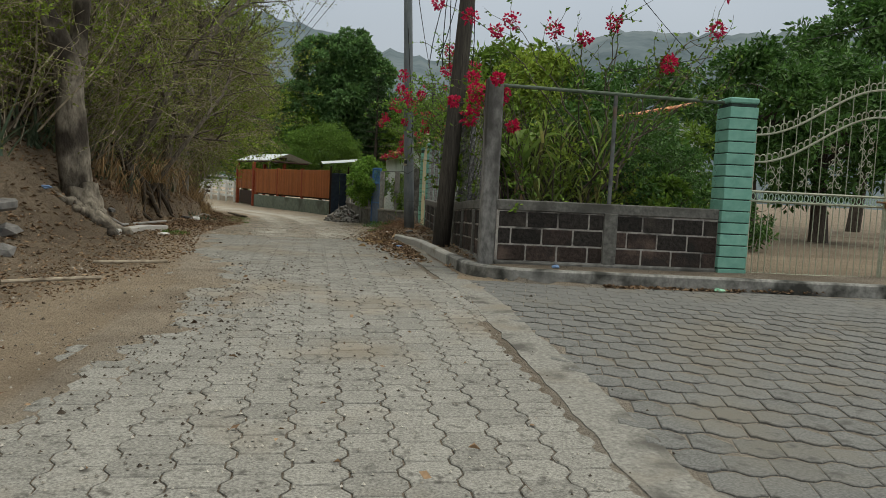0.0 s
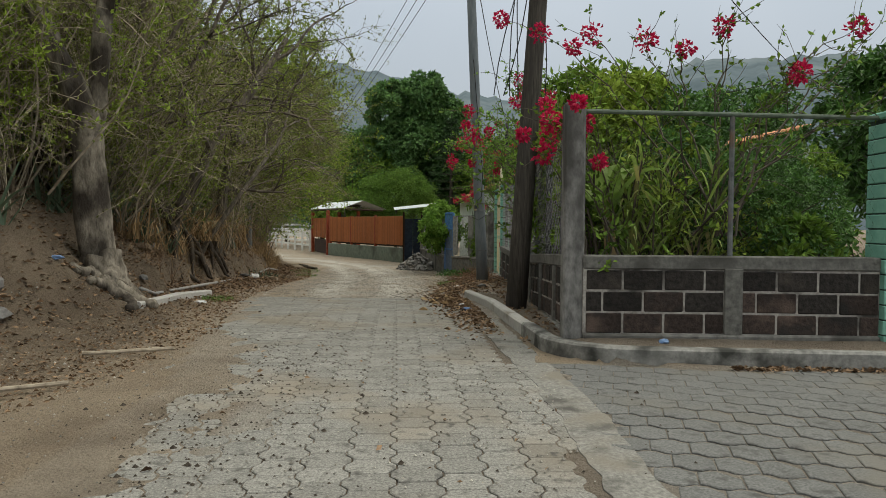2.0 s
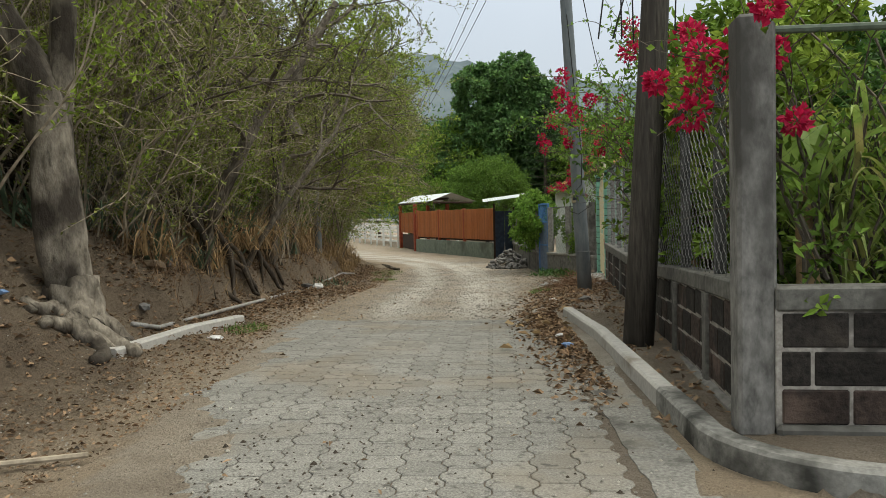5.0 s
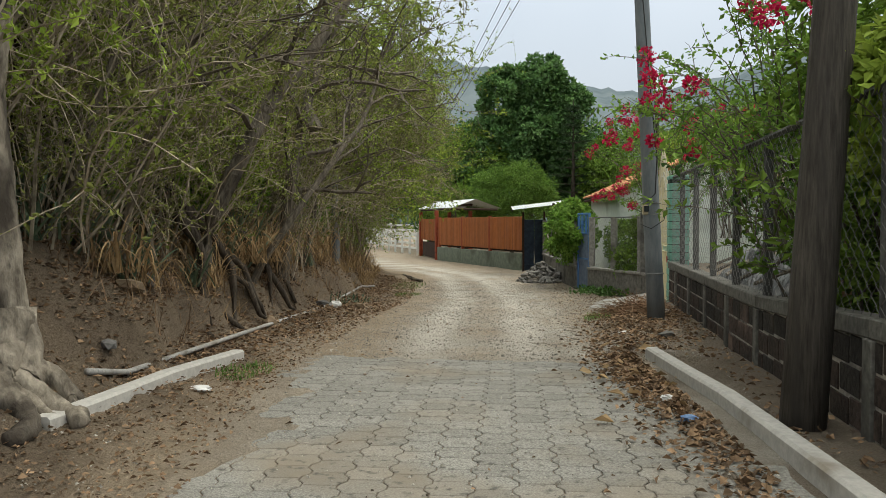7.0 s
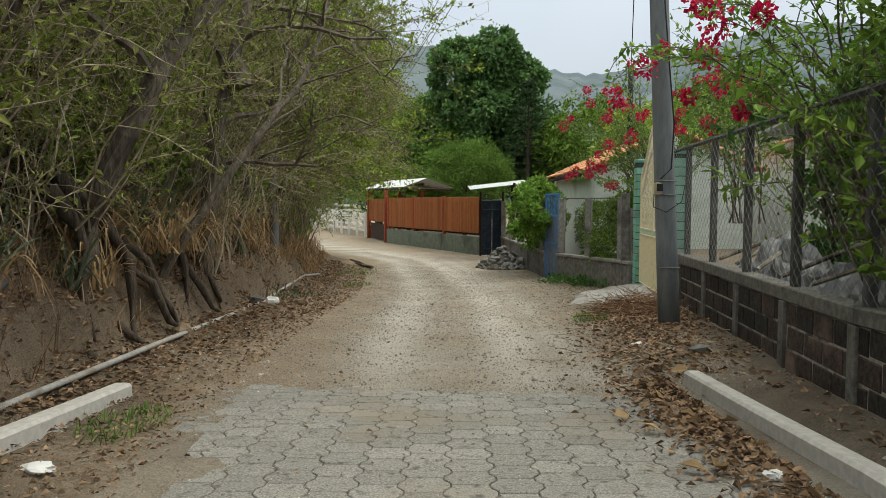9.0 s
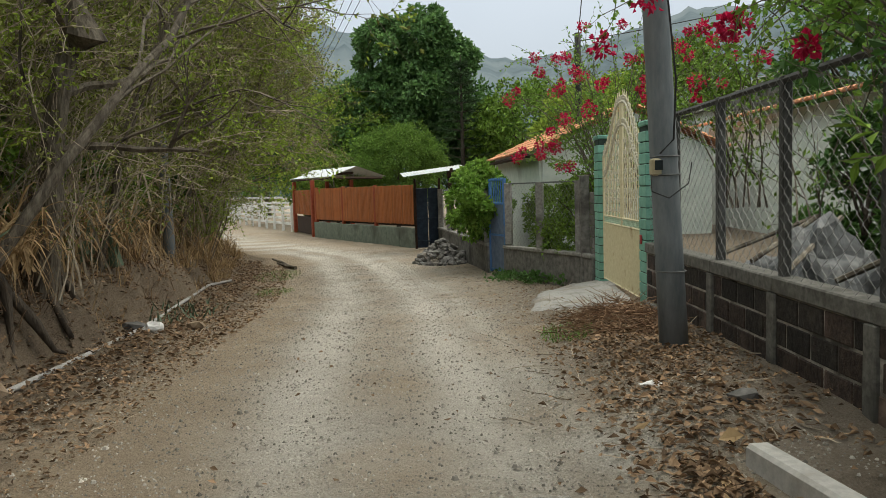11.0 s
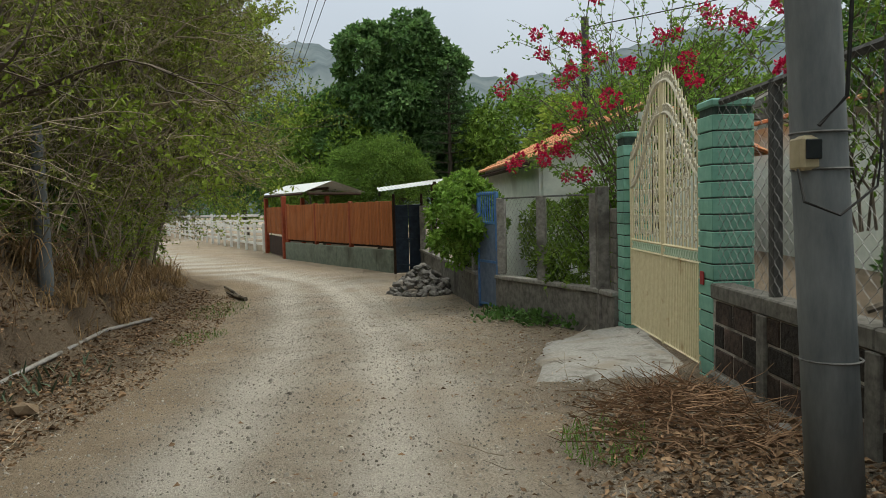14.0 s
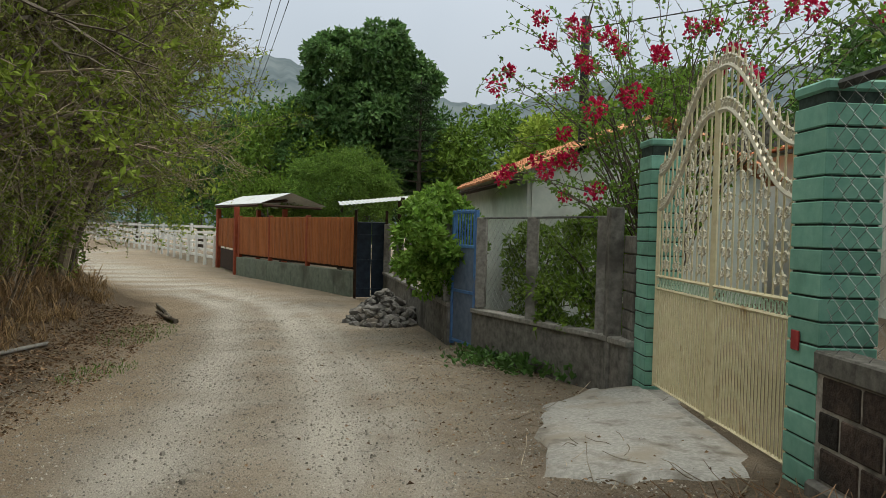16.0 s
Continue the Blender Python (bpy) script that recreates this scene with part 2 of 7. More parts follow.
LEAF_FRESH = mat("fresh_creeper_leaves", (0.10, 0.22, 0.03), (0.24, 0.38, 0.07), 3, 0.55, 0.0, island=0.4, see=0.35, spec=0.2)
LEAF_MANGO = mat("mango_leaves", (0.06, 0.14, 0.045), (0.165, 0.29, 0.09), 2, 0.5, 0.0, island=0.5, see=0.3, spec=0.3)
LEAF_PINE = mat("pine_needles", (0.02, 0.048, 0.016), (0.045, 0.085, 0.026), 2, 0.7, 0.0, island=0.4, see=0.1)
CANE_LEAF = mat("yellowing_cane_leaf", (0.15, 0.25, 0.045), (0.36, 0.44, 0.12), 5, 0.55, 0.15, (0.40, 0.34, 0.13), 2.0, 0.55, island=0.5, see=0.35)
BANANA = mat("banana_leaf", (0.16, 0.27, 0.05), (0.27, 0.38, 0.10), 5, 0.5, 0.15, (0.33, 0.28, 0.11), 2.0, 0.64, island=0.25, see=0.4)
AGAVE = mat("strap_leaves", (0.06, 0.10, 0.06), (0.15, 0.20, 0.13), 4, 0.6, 0.1, (0.25, 0.20, 0.11), 1.5, 0.58, island=0.35, see=0.1)
BLOOM = mat("magenta_bracts", (0.40, 0.006, 0.05), (0.62, 0.02, 0.10), 14, 0.7, 0.0, island=0.3, see=0.3)
GRASS = mat("grass_blades", (0.06, 0.14, 0.02), (0.15, 0.26, 0.05), 5, 0.7, 0.0, island=0.4, see=0.3)
STONE = mat("rubble_stone", (0.09, 0.088, 0.085), (0.22, 0.21, 0.20), 9, 0.9, 0.6, (0.16, 0.13, 0.10), 2.0, 0.6, vary=0.3, dist=0.02)
CLOD = mat("earth_clod", (0.12, 0.085, 0.055), (0.25, 0.19, 0.13), 9, 0.95, 0.7, island=0.35, dist=0.02)
GRAVEL = mat("pebbles", (0.16, 0.145, 0.122), (0.46, 0.43, 0.38), 2.5, 0.9, 0.0, island=0.5)
TARP = mat("grey_tarpaulin", (0.03, 0.032, 0.035), (0.19, 0.197, 0.207), 5, 0.5, 0.4, (0.018, 0.019, 0.021), 1.5, 0.5)
PLASTIC_WHITE = mat("white_plastic", (0.62, 0.62, 0.62), (0.78, 0.78, 0.77), 6, 0.5, 0.2)
PLASTIC_BLUE = mat("blue_plastic", (0.10, 0.20, 0.42), (0.25, 0.36, 0.55), 9, 0.4, 0.2)
PLASTIC_GREEN = mat("green_plastic", (0.15, 0.45, 0.27), (0.35, 0.62, 0.45), 9, 0.4, 0.2)
CARDBOARD = mat("meter_box_plastic", (0.36, 0.31, 0.20), (0.47, 0.41, 0.28), 12, 0.6, 0.1)
RED_PAINT = mat("red_paint", (0.30, 0.03, 0.03), (0.42, 0.06, 0.06), 12, 0.7, 0.1)
WINDOW_DARK = mat("window_glass", (0.02, 0.025, 0.03), (0.04, 0.045, 0.05), 3, 0.15, 0.0, spec=0.5)
# wooded hill tones with the blue-grey haze of distance painted into the colour
HAZED_HILL = mat("haze_tinted_woods", (0.06, 0.088, 0.105), (0.125, 0.16, 0.178), 0.05, 1.0, 0.0, (0.14, 0.172, 0.188), 0.02, 0.5, fine=10)


def ground_mat():
    """Bare earth, gravelly wheel tracks and leaf-mould, told apart by the sheet's own zones."""
    m = bpy.data.materials.new("earth")
    m.use_nodes = True
    n, l = m.node_tree.nodes, m.node_tree.links
    p = n["Principled BSDF"]
    p.inputs["Roughness"].default_value, p.inputs["Specular IOR Level"].default_value = 0.95, 0.2
    geo = n.new("ShaderNodeNewGeometry")
    zone = n.new("ShaderNodeAttribute")
    zone.attribute_name = "zone"
    sep = n.new("ShaderNodeSeparateColor")
    l.new(zone.outputs["Color"], sep.inputs[0])

    def noise_at(scale, detail=6.0):
        t = n.new("ShaderNodeTexNoise")
        t.inputs["Scale"].default_value, t.inputs["Detail"].default_value, t.inputs["Roughness"].default_value = scale, detail, 0.7
        l.new(geo.outputs["Position"], t.inputs["Vector"])
        return t.outputs["Fac"]

    def ramp_of(fac, a, b, lo=0.35, hi=0.65):
        r = n.new("ShaderNodeValToRGB")
        r.color_ramp.elements[0].position, r.color_ramp.elements[1].position = lo, hi
        r.color_ramp.elements[0].color, r.color_ramp.elements[1].color = (*a, 1), (*b, 1)
        l.new(fac, r.inputs[0])
        return r.outputs[0]

    def blend(fac, a, b):
        x = n.new("ShaderNodeMix")
        x.data_type = "RGBA"
        l.new(fac, x.inputs["Factor"])
        l.new(a, x.inputs["A"])
        l.new(b, x.inputs["B"])
        return x.outputs["Result"]

    fine, mid, large = noise_at(70), noise_at(9), noise_at(0.8)
    earth = blend(mid, ramp_of(fine, (0.22, 0.168, 0.115), (0.43, 0.345, 0.25)), ramp_of(large, (0.27, 0.21, 0.15), (0.40, 0.322, 0.236)))
    gravel = blend(mid, ramp_of(fine, (0.21, 0.19, 0.16), (0.52, 0.485, 0.43)), ramp_of(large, (0.34, 0.315, 0.278), (0.47, 0.44, 0.395)))
    mould = blend(mid, ramp_of(fine, (0.07, 0.052, 0.037), (0.21, 0.16, 0.115)), ramp_of(large, (0.10, 0.076, 0.053), (0.22, 0.168, 0.12)))
    col = blend(sep.outputs[0], earth, gravel)
    col = blend(sep.outputs[1], col, mould)
    damp = ramp_of(noise_at(2.6, 8.0), (0, 0, 0), (0.32, 0.32, 0.32), 0.5, 0.68)
    col = blend(damp, col, ramp_of(fine, (0.085, 0.066, 0.048), (0.255, 0.208, 0.158)))
    grit = ramp_of(noise_at(160, 3.0), (0, 0, 0), (0.28, 0.28, 0.28), 0.6, 0.68)
    col = blend(grit, col, ramp_of(mid, (0.06, 0.05, 0.04), (0.10, 0.085, 0.068)))
    col = blend(sep.outputs[2], col, ramp_of(fine, (0.42, 0.39, 0.34), (0.68, 0.64, 0.575)))
    l.new(col, p.inputs["Base Color"])
    b = n.new("ShaderNodeBump")
    b.inputs["Strength"].default_value, b.inputs["Distance"].default_value = 1.0, 0.03
    l.new(fine, b.inputs["Height"])
    b2 = n.new("ShaderNodeBump")
    b2.inputs["Strength"].default_value, b2.inputs["Distance"].default_value = 0.7, 0.08
    l.new(mid, b2.inputs["Height"])
    l.new(b.outputs[0], b2.inputs["Normal"])
    l.new(b2.outputs[0], p.inputs["Normal"])
    return m


EARTH = ground_mat()

# ---- building helpers ----
R = random.Random(7)


class MB:
    """Gathers corners and faces of one mesh, in world metres."""

    def __init__(self):
        self.v, self.f = [], []

    def add(self, verts, faces):
        o = len(self.v)
        self.v.extend(verts)
        self.f.extend([tuple(i + o for i in f) for f in faces])
        return self


def turn(p, rz, c):
    s, k = math.sin(rz), math.cos(rz)
    return (c[0] + p[0] * k - p[1] * s, c[1] + p[0] * s + p[1] * k, c[2] + p[2])


def cbox(mb, c, size, b=0.01, rz=0.0, shear=0.0):
    """A box with chamfered edges; shear lifts it per metre along its own x."""
    hx, hy, hz = size[0] / 2, size[1] / 2, size[2] / 2
    b = min(b, hx * 0.9, hy * 0.9, hz * 0.9)
    verts, idx = [], {}
    for sx in (-1, 1):
        for sy in (-1, 1):
            for sz in (-1, 1):
                for k in range(3):
                    p = [sx * (hx - b), sy * (hy - b), sz * (hz - b)]
                    p[k] += (sx, sy, sz)[k] * b
                    idx[sx, sy, sz, k] = len(verts)
                    p[2] += shear * p[0]
                    verts.append(turn(p, rz, c))
    F = []
    for k in range(3):
        a, d = [(1, 2), (2, 0), (0, 1)][k]
        for s in (-1, 1):
            q = []
            for u, w in ((-1, -1), (1, -1), (1, 1), (-1, 1)):
                key = [0, 0, 0]
                key[k], key[a], key[d] = s, u, w
                q.append(idx[(*key, k)])
            F.append(q if s > 0 else q[::-1])
    for k in range(3):
        a, d = [(1, 2), (2, 0), (0, 1)][k]
        for u in (-1, 1):
            for w in (-1, 1):
                e = []
                for s, kk in ((-1, a), (1, a), (1, d), (-1, d)):
                    key = [0, 0, 0]
                    key[k], key[a], key[d] = s, u, w
                    e.append(idx[(*key, kk)])
                F.append(e if u * w > 0 else e[::-1])
    for sx in (-1, 1):
        for sy in (-1, 1):
            for sz in (-1, 1):
                t = [idx[sx, sy, sz, k] for k in range(3)]
                F.append(t if sx * sy * sz > 0 else t[::-1])
    mb.add(verts, F)
    return mb


def tube(mb, pts, radii, n=5, caps=True):
    """A tube along points, with a radius for each."""
    pts = [Vector(p) for p in pts]
    if not hasattr(radii, "__len__"):
        radii = [radii] * len(pts)
    verts, faces = [], []
    for i, p in enumerate(pts):
        d = pts[min(i + 1, len(pts) - 1)] - pts[max(i - 1, 0)]
        if d.length < 1e-9:
            d = Vector((0, 0, 1))
        d.normalize()
        s = d.cross(Vector((0, 0, 1)) if abs(d.z) < 0.92 else Vector((1, 0, 0))).normalized()
        u = d.cross(s)
        for k in range(n):
            a = 2 * math.pi * k / n
            q = p + (s * math.cos(a) + u * math.sin(a)) * radii[i]
            verts.append((q.x, q.y, q.z))
    for i in range(len(pts) - 1):
        for k in range(n):
            a, b = i * n + k, i * n + (k + 1) % n
            faces.append((a, a + n, b + n, b))
    if caps:
        faces.append(tuple(range(n)))
        faces.append(tuple(range(len(verts) - 1, len(verts) - n - 1, -1)))
    mb.add(verts, faces)
    return mb


def prism(mb, poly, z0, z1):
    """An upright prism over a plan outline (counter-clockwise)."""
    n = len(poly)
    v = [(x, y, z0) for x, y in poly] + [(x, y, z1) for x, y in poly]
    f = [tuple(range(n - 1, -1, -1)), tuple(range(n, 2 * n))]
    f += [(i, (i + 1) % n, n + (i + 1) % n, n + i) for i in range(n)]
    mb.add(v, f)
    return mb


def leaf(mb, p, d, up, length, width, fold=0.25):
    """A small pointed leaf, folded along its rib."""
    d, up = Vector(d).normalized(), Vector(up)
    s = d.cross(up)
    s = s.normalized() if s.length > 1e-6 else Vector((1, 0, 0))
    nrm = s.cross(d)
    p = Vector(p)
    a, t = p, p + d * length
    m = p + d * length * 0.45
    l, r = m + s * width / 2 + nrm * width * fold, m - s * width / 2 + nrm * width * fold
    mb.add([tuple(a), tuple(l), tuple(t), tuple(r)], [(0, 3, 2), (0, 2, 1)])


def strap(mb, p, heading, length, width, rise, droop, n=6, keel=0.15):
    """A long arching blade, with a keel."""
    v, f = [], []
    h = Vector((math.cos(heading), math.sin(heading), 0))
    s = Vector((-h.y, h.x, 0))
    for i in range(n + 1):
        u = i / n
        q = Vector(p) + h * (length * u * math.cos(rise) * (1 - 0.15 * droop * u)) + Vector((0, 0, length * (u * math.sin(rise) - droop * u * u)))
        w = width * (1 - u ** 2.2) * (0.7 + 0.6 * u * (1 - u))
        for k, x in ((-1, s * -w / 2), (0, Vector((0, 0, -keel * w))), (1, s * w / 2)):
            v.append(tuple(q + x))
    for i in range(n):
        for k in range(2):
            a = i * 3 + k
            f.append((a, a + 1, a + 4, a + 3))
    mb.add(v, f)


def mesh_of(name, mb, material, org=(0, 0, 0), smooth=False):
    me = bpy.data.meshes.new(name)
    o = np.array(org)
    me.from_pydata((np.array(mb.v, dtype=float) - o).tolist(), [], mb.f)
    me.materials.append(material)
    if smooth:
        me.polygons.foreach_set("use_smooth", [True] * len(me.polygons))
    me.update()
    return me


ORG = {}


def thing(name, base, label, category, group="", kind=""):
    """A top-level Empty at a thing's base."""
    ob = new(name)
    ob.empty_display_size = 0.1
    ob.location = base
    ORG[ob.name] = tuple(base)
    return tagged(ob, label, category, group, kind)


def solid(name, mb, material, base, label, category, group="", kind="", smooth=False):
    """A thing that is one mesh."""
    ob = new(name, mesh_of(name, mb, material, base, smooth))
    ob.location = base
    ORG[ob.name] = tuple(base)
    return tagged(ob, label, category, group, kind)


def part(name, mb, material, parent, label="", smooth=False, kind=""):
    """A mesh under a thing or a part; the corners are given in world metres."""
    org = ORG[parent.name]
    ob = new(name, mesh_of(name, mb, material, org, smooth))
    ob.parent = parent
    ORG[ob.name] = org
    return tagged(ob, label, kind=kind)


def piece(name, me, parent, at, rz=0.0, scale=(1, 1, 1), shear=None):
    """One of many alike pieces on shared mesh data."""
    ob = new(name, me)
    ob.parent = parent
    o = ORG[parent.name]
    ob.location = (at[0] - o[0], at[1] - o[1], at[2] - o[2])
    ob.rotation_euler = (0, 0, rz)
    ob.scale = scale
    ORG[ob.name] = at
    return ob


# ---- the lie of the land ----
def lerp(x, a, b):
    return np.interp(x, a, b)


def road_z(y):
    return lerp(y, [-60, 1, 3, 5, 8, 11, 14, 16, 20, 25, 30, 40, 400], [-0.5, -0.05, 0.08, 0.17, 0.28, 0.30, 0.28, 0.2, 0.09, -0.12, -0.31, -0.36, -0.36])


def road_left(y):
    return lerp(y, [-60, 4, 6, 8.6, 11, 13, 16, 21, 26, 31, 35, 37, 41, 46, 54, 70, 110, 400],
                [-1.6, -1.6, -1.6, -1.7, -2.3, -2.7, -3.3, -3.75, -4.2, -5.1, -6.0, -6.6, -9.0, -12.5, -17, -26, -48, -150])


def kerb_x(y):
    return lerp(y, [9.5, 9.57, 9.76, 10.06, 10.4, 12.2, 14.1, 16.7], [1.95, 1.606, 1.314, 1.118, 1.05, 0.88, 0.70, 0.40])


def walk_z(y):
    return lerp(y, [9.4, 10.2, 12.5, 16.7, 19.5, 22, 25, 30], [0.40, 0.42, 0.39, 0.28, 0.28, 0.15, 0.0, -0.28])


def rough_field(x, y, s, seed=0.0):
    return np.vectorize(lambda a, b: noise.noise(Vector((a * s + seed, b * s - seed, seed))))(x, y)


def step(x, a, b):
    t = np.clip((x - a) / (b - a), 0, 1)
    return t * t * (3 - 2 * t)


def on_walk(x, y):
    """1 on the raised pavement and in the yards, 0 on the carriageway."""
    side = step(x - kerb_x(y), 0.08, 0.17) * step(y, 9.45, 9.6)
    front = step(y - (9.52 - (np.maximum(x, 1.95) - 1.95) * 0.06), 0.08, 0.18) * (x > 1.6)
    return np.clip(np.maximum(side, front), 0, 1)


def land(x, y):
    x, y = np.asarray(x, float), np.asarray(y, float)
    z = road_z(y)
    d = road_left(y) - x - lerp(y, [-5, 4, 7, 9.5, 12], [3.4, 2.8, 2.0, 1.0, 0.0])
    bank = lerp(d, [0, 0.5, 1.2, 1.7, 2.4, 3.2, 5, 9, 30, 200], [0, 0.03, 0.14, 0.5, 1.15, 1.75, 2.5, 3.6, 9, 40])
    bank = bank * lerp(y, [28, 40, 60], [1, 0.75, 0.5])
    z = z + bank + rough_field(x, y, 1.3, 3.1) * 0.10 * step(d, 0.4, 2.0) + rough_field(x, y, 3.5, 8.0) * 0.06 * step(d, 0.6, 1.6)
    cut = d - 1.35 + rough_field(x, y, 1.1, 12.0) * 0.35 + rough_field(x, y, 4.0, 15.0) * 0.12
    z = z + 0.32 * step(cut, 0.0, 0.16) * step(y, 12.5, 14.5) * (1 - step(y, 26, 30)) + rough_field(x, y, 7.0, 2.0) * 0.05 * step(d, 0.3, 1.0) * (np.abs(x) < 9)
    w = on_walk(x, y)
    after = step(y, 16.6, 17.4)
    berm = step(x, -0.4, 0.75) * after * (1 - step(y, 24.5, 27.0))
    zw = np.where(x > 1.4, np.maximum(walk_z(y), 0.1) + 0.02, walk_z(y))
    zw = np.where((x > 2.2), np.maximum(zw, lerp(y, [9, 22, 60], [0.42, 0.35, 0.9])), zw)
    z = np.where(x < 2.2, z + (np.maximum(zw, z) - z) * np.maximum(w * (1 - after), berm), z)
    z = np.where((x >= 2.2) & (y > 9.2), z + (np.maximum(zw, z) - z) * w, z)
    return z + rough_field(x, y, 0.7, 1.0) * 0.02


def dust(x, y):
    """Where sand covers the paving: positive above the stones."""
    n = rough_field(x, y, 0.9, 5.0) * 0.55 + rough_field(x, y, 2.4, 2.0) * 0.3 + rough_field(x, y, 5.5, 6.0) * 0.25
    left = (road_left(y) + 0.42 + 0.5 * np.exp(-((y - 8.0) / 2.2) ** 2) - x) + n
    far = (y - 16.25) * 2 + n * 1.0
    edge = step(x, 0.05, 0.6) * step(y, 11.5, 13.5)
    return np.maximum(np.maximum(left, far), edge * 2 - 0.9)


def paved(x, y):
    """Where paving stones lie at all."""
    main = (x > road_left(y) - 0.2) & (x < 0.95) & (y < 16.3)
    return main | ((x > 0.6) & (on_walk(x, y) < 0.02) & (y < 9.6))


def lz(x, y):
    return float(land(x, y))


# ---- ground sheet ----
def ground():
    xs = np.concatenate([np.linspace(-300, -40, 10), np.linspace(-36, -8, 24), np.arange(-7.2, 2.6, 0.1), np.linspace(2.8, 12, 30), np.linspace(14, 300, 16)])
    ys = np.concatenate([np.linspace(-120, -6, 8), np.linspace(-4, 1, 12), np.arange(1.2, 20, 0.1), np.arange(20, 34, 0.2), np.arange(34.2, 62, 0.6), np.linspace(65, 420, 14)])
    X, Y = np.meshgrid(xs, ys)
    Z = land(X, Y)
    D = dust(X, Y)
    P = paved(X, Y)
    Z = np.where(P, road_z(Y) - 0.010 + 0.0045 * (X > 1.3) + 0.008 * np.exp(-((X - lerp(Y, [0.5, 4.0, 6.0, 8.5, 11.0, 12.8], [1.38, 1.30, 1.18, 1.03, 0.76, 0.62])) / 0.3) ** 4) * (X < 1.3) * (Y < 12.8) + 0.027 * step(D, 0.0, 1.0), Z)
    tracks = (np.exp(-((X - (road_left(Y) + 1.2)) / 0.34) ** 2) + np.exp(-((X - (road_left(Y) + 2.5)) / 0.3) ** 2) + 0.5 * np.exp(-((X - (road_left(Y) + 3.1)) / 0.16) ** 2)) * step(Y, 15.5, 18)
    Z = Z - 0.03 * tracks * (~P)
    d = road_left(Y) - X
    nn = rough_field(X, Y, 0.9, 9.0) * 0.5 + rough_field(X, Y, 3.0, 4.0) * 0.25
    gravel = np.clip(step(X - road_left(Y), 0.0, 1.3) * step(Y, 14, 17) * (0.5 + nn * 1.2) * (1 - 0.55 * step(X - road_left(Y), 3.6, 4.6)) + 0.5 * tracks, 0, 1)
    gravel = np.where(P, np.maximum(gravel, 0.35 + 0.4 * nn + 0.5 * step(X, -1.2, -0.2)), gravel)
    mould = np.clip(step(d + nn * 0.8 - lerp(Y, [3, 8, 11], [2.0, 0.9, 0.0]), 0.15, 0.8) * (0.75 + nn * 0.8), 0, 1)
    right = step(X, -0.1, 0.5) * step(Y, 10.5, 13) * (1 - step(Y, 22, 24)) * (0.45 + nn)
    mould = np.clip(np.maximum(mould, right), 0, 1)
    mould = np.where((X > 1.6) & (Y > 10.3), np.clip(0.65 + 0.4 * nn - 0.3 * (X > 4.5) * (Y < 14), 0, 1), mould)
    pw = on_walk(X, Y) * ((X < 1.7) | (Y < 10.4)) * (Y < 23)
    mould = np.where(pw > 0.5, np.clip(0.75 + nn * 0.6, 0, 1), mould)
    gravel = np.where(pw > 0.5, 0.75, gravel)
    mould = np.where(P & (D < 0.3), np.where(X > 1.0, 0.45, 0.75), mould)
    gravel = np.where(P & (X > road_left(Y) + 0.5), 0.9, gravel)
    crumbs = step(0.9 - np.hypot((X + 1.6) / 0.8, (Y - 7.6) / 2.6) + nn * 1.5, 0.0, 0.9) * (X < 0.2)
    mould = np.maximum(mould, 0.8 * crumbs)
    mould = np.maximum(mould, np.clip(step(X, -0.9, 0.3) * step(Y, 17.0, 19.0) * (1 - step(Y, 23, 30)) * (0.65 + nn * 1.1), 0, 1))
    ny, nx = X.shape
    verts = np.stack([X, Y, Z], -1).reshape(-1, 3)
    faces = [(j * nx + i, j * nx + i + 1, (j + 1) * nx + i + 1, (j + 1) * nx + i) for j in range(ny - 1) for i in range(nx - 1)]
    me = bpy.data.meshes.new("ground")
    me.from_pydata(verts.tolist(), [], faces)
    me.materials.append(EARTH)
    me.polygons.foreach_set("use_smooth", [True] * len(me.polygons))
    at = me.color_attributes.new("zone", "FLOAT_COLOR", "POINT")
    col = np.stack([gravel, mould, np.clip(tracks * (0.85 + nn * 1.2) * (1 - step(Y, 50, 60)), 0, 1), np.ones_like(gravel)], -1).reshape(-1).astype(np.float32)
    at.data.foreach_set("color", col)
    me.update()
    return tagged(new("ground", me), "bare brown earth and pale gravel track with leaf mould", "ground", kind="structure")


GROUND = ground()


# ---- far hills ----
def hills():
    """Two wooded ridges round the horizon, with a saddle ahead of the lane."""
    mb = MB()
    n = 520
    rings = []
    for r, f, sd in ((330, 0.0, 0.0), (400, 0.42, 1.0), (470, 0.74, 2.0), (560, 1.0, 3.0), (640, 0.8, 4.0)):
        ring = []
        for i in range(n + 1):
            a = -0.9 + i / n * 5.0
            az = 90 - math.degrees(a)
            el = float(lerp(az, [-130, -60, -9, 5, 18, 60, 130], [9, 10.5, 12.1, 9.1, 12.0, 10.5, 9]))
            h = f * 560 * math.tan(radians(el))
            h *= 1 + 0.07 * noise.noise(Vector((a * 9 + sd * 3, sd, 0)))
            h += (f > 0) * (noise.noise(Vector((a * 60, sd, 1))) * 4.0 + noise.noise(Vector((a * 170, sd, 2))) * 3.5)
            ring.append((r * math.cos(a), r * math.sin(a), max(h, 0) - 2))
        rings.append(ring)
    for k in range(len(rings) - 1):
        o = len(mb.v)
        mb.v += rings[k] + rings[k + 1]
        mb.f += [(o + i, o + i + 1, o + n + 2 + i, o + n + 1 + i) for i in range(n)]
    solid("backdrop", mb, HAZED_HILL, (0, 0, 0), "blue-green wooded hills on the horizon, haze painted into their colour", "hills", kind="structure", smooth=True)


hills()


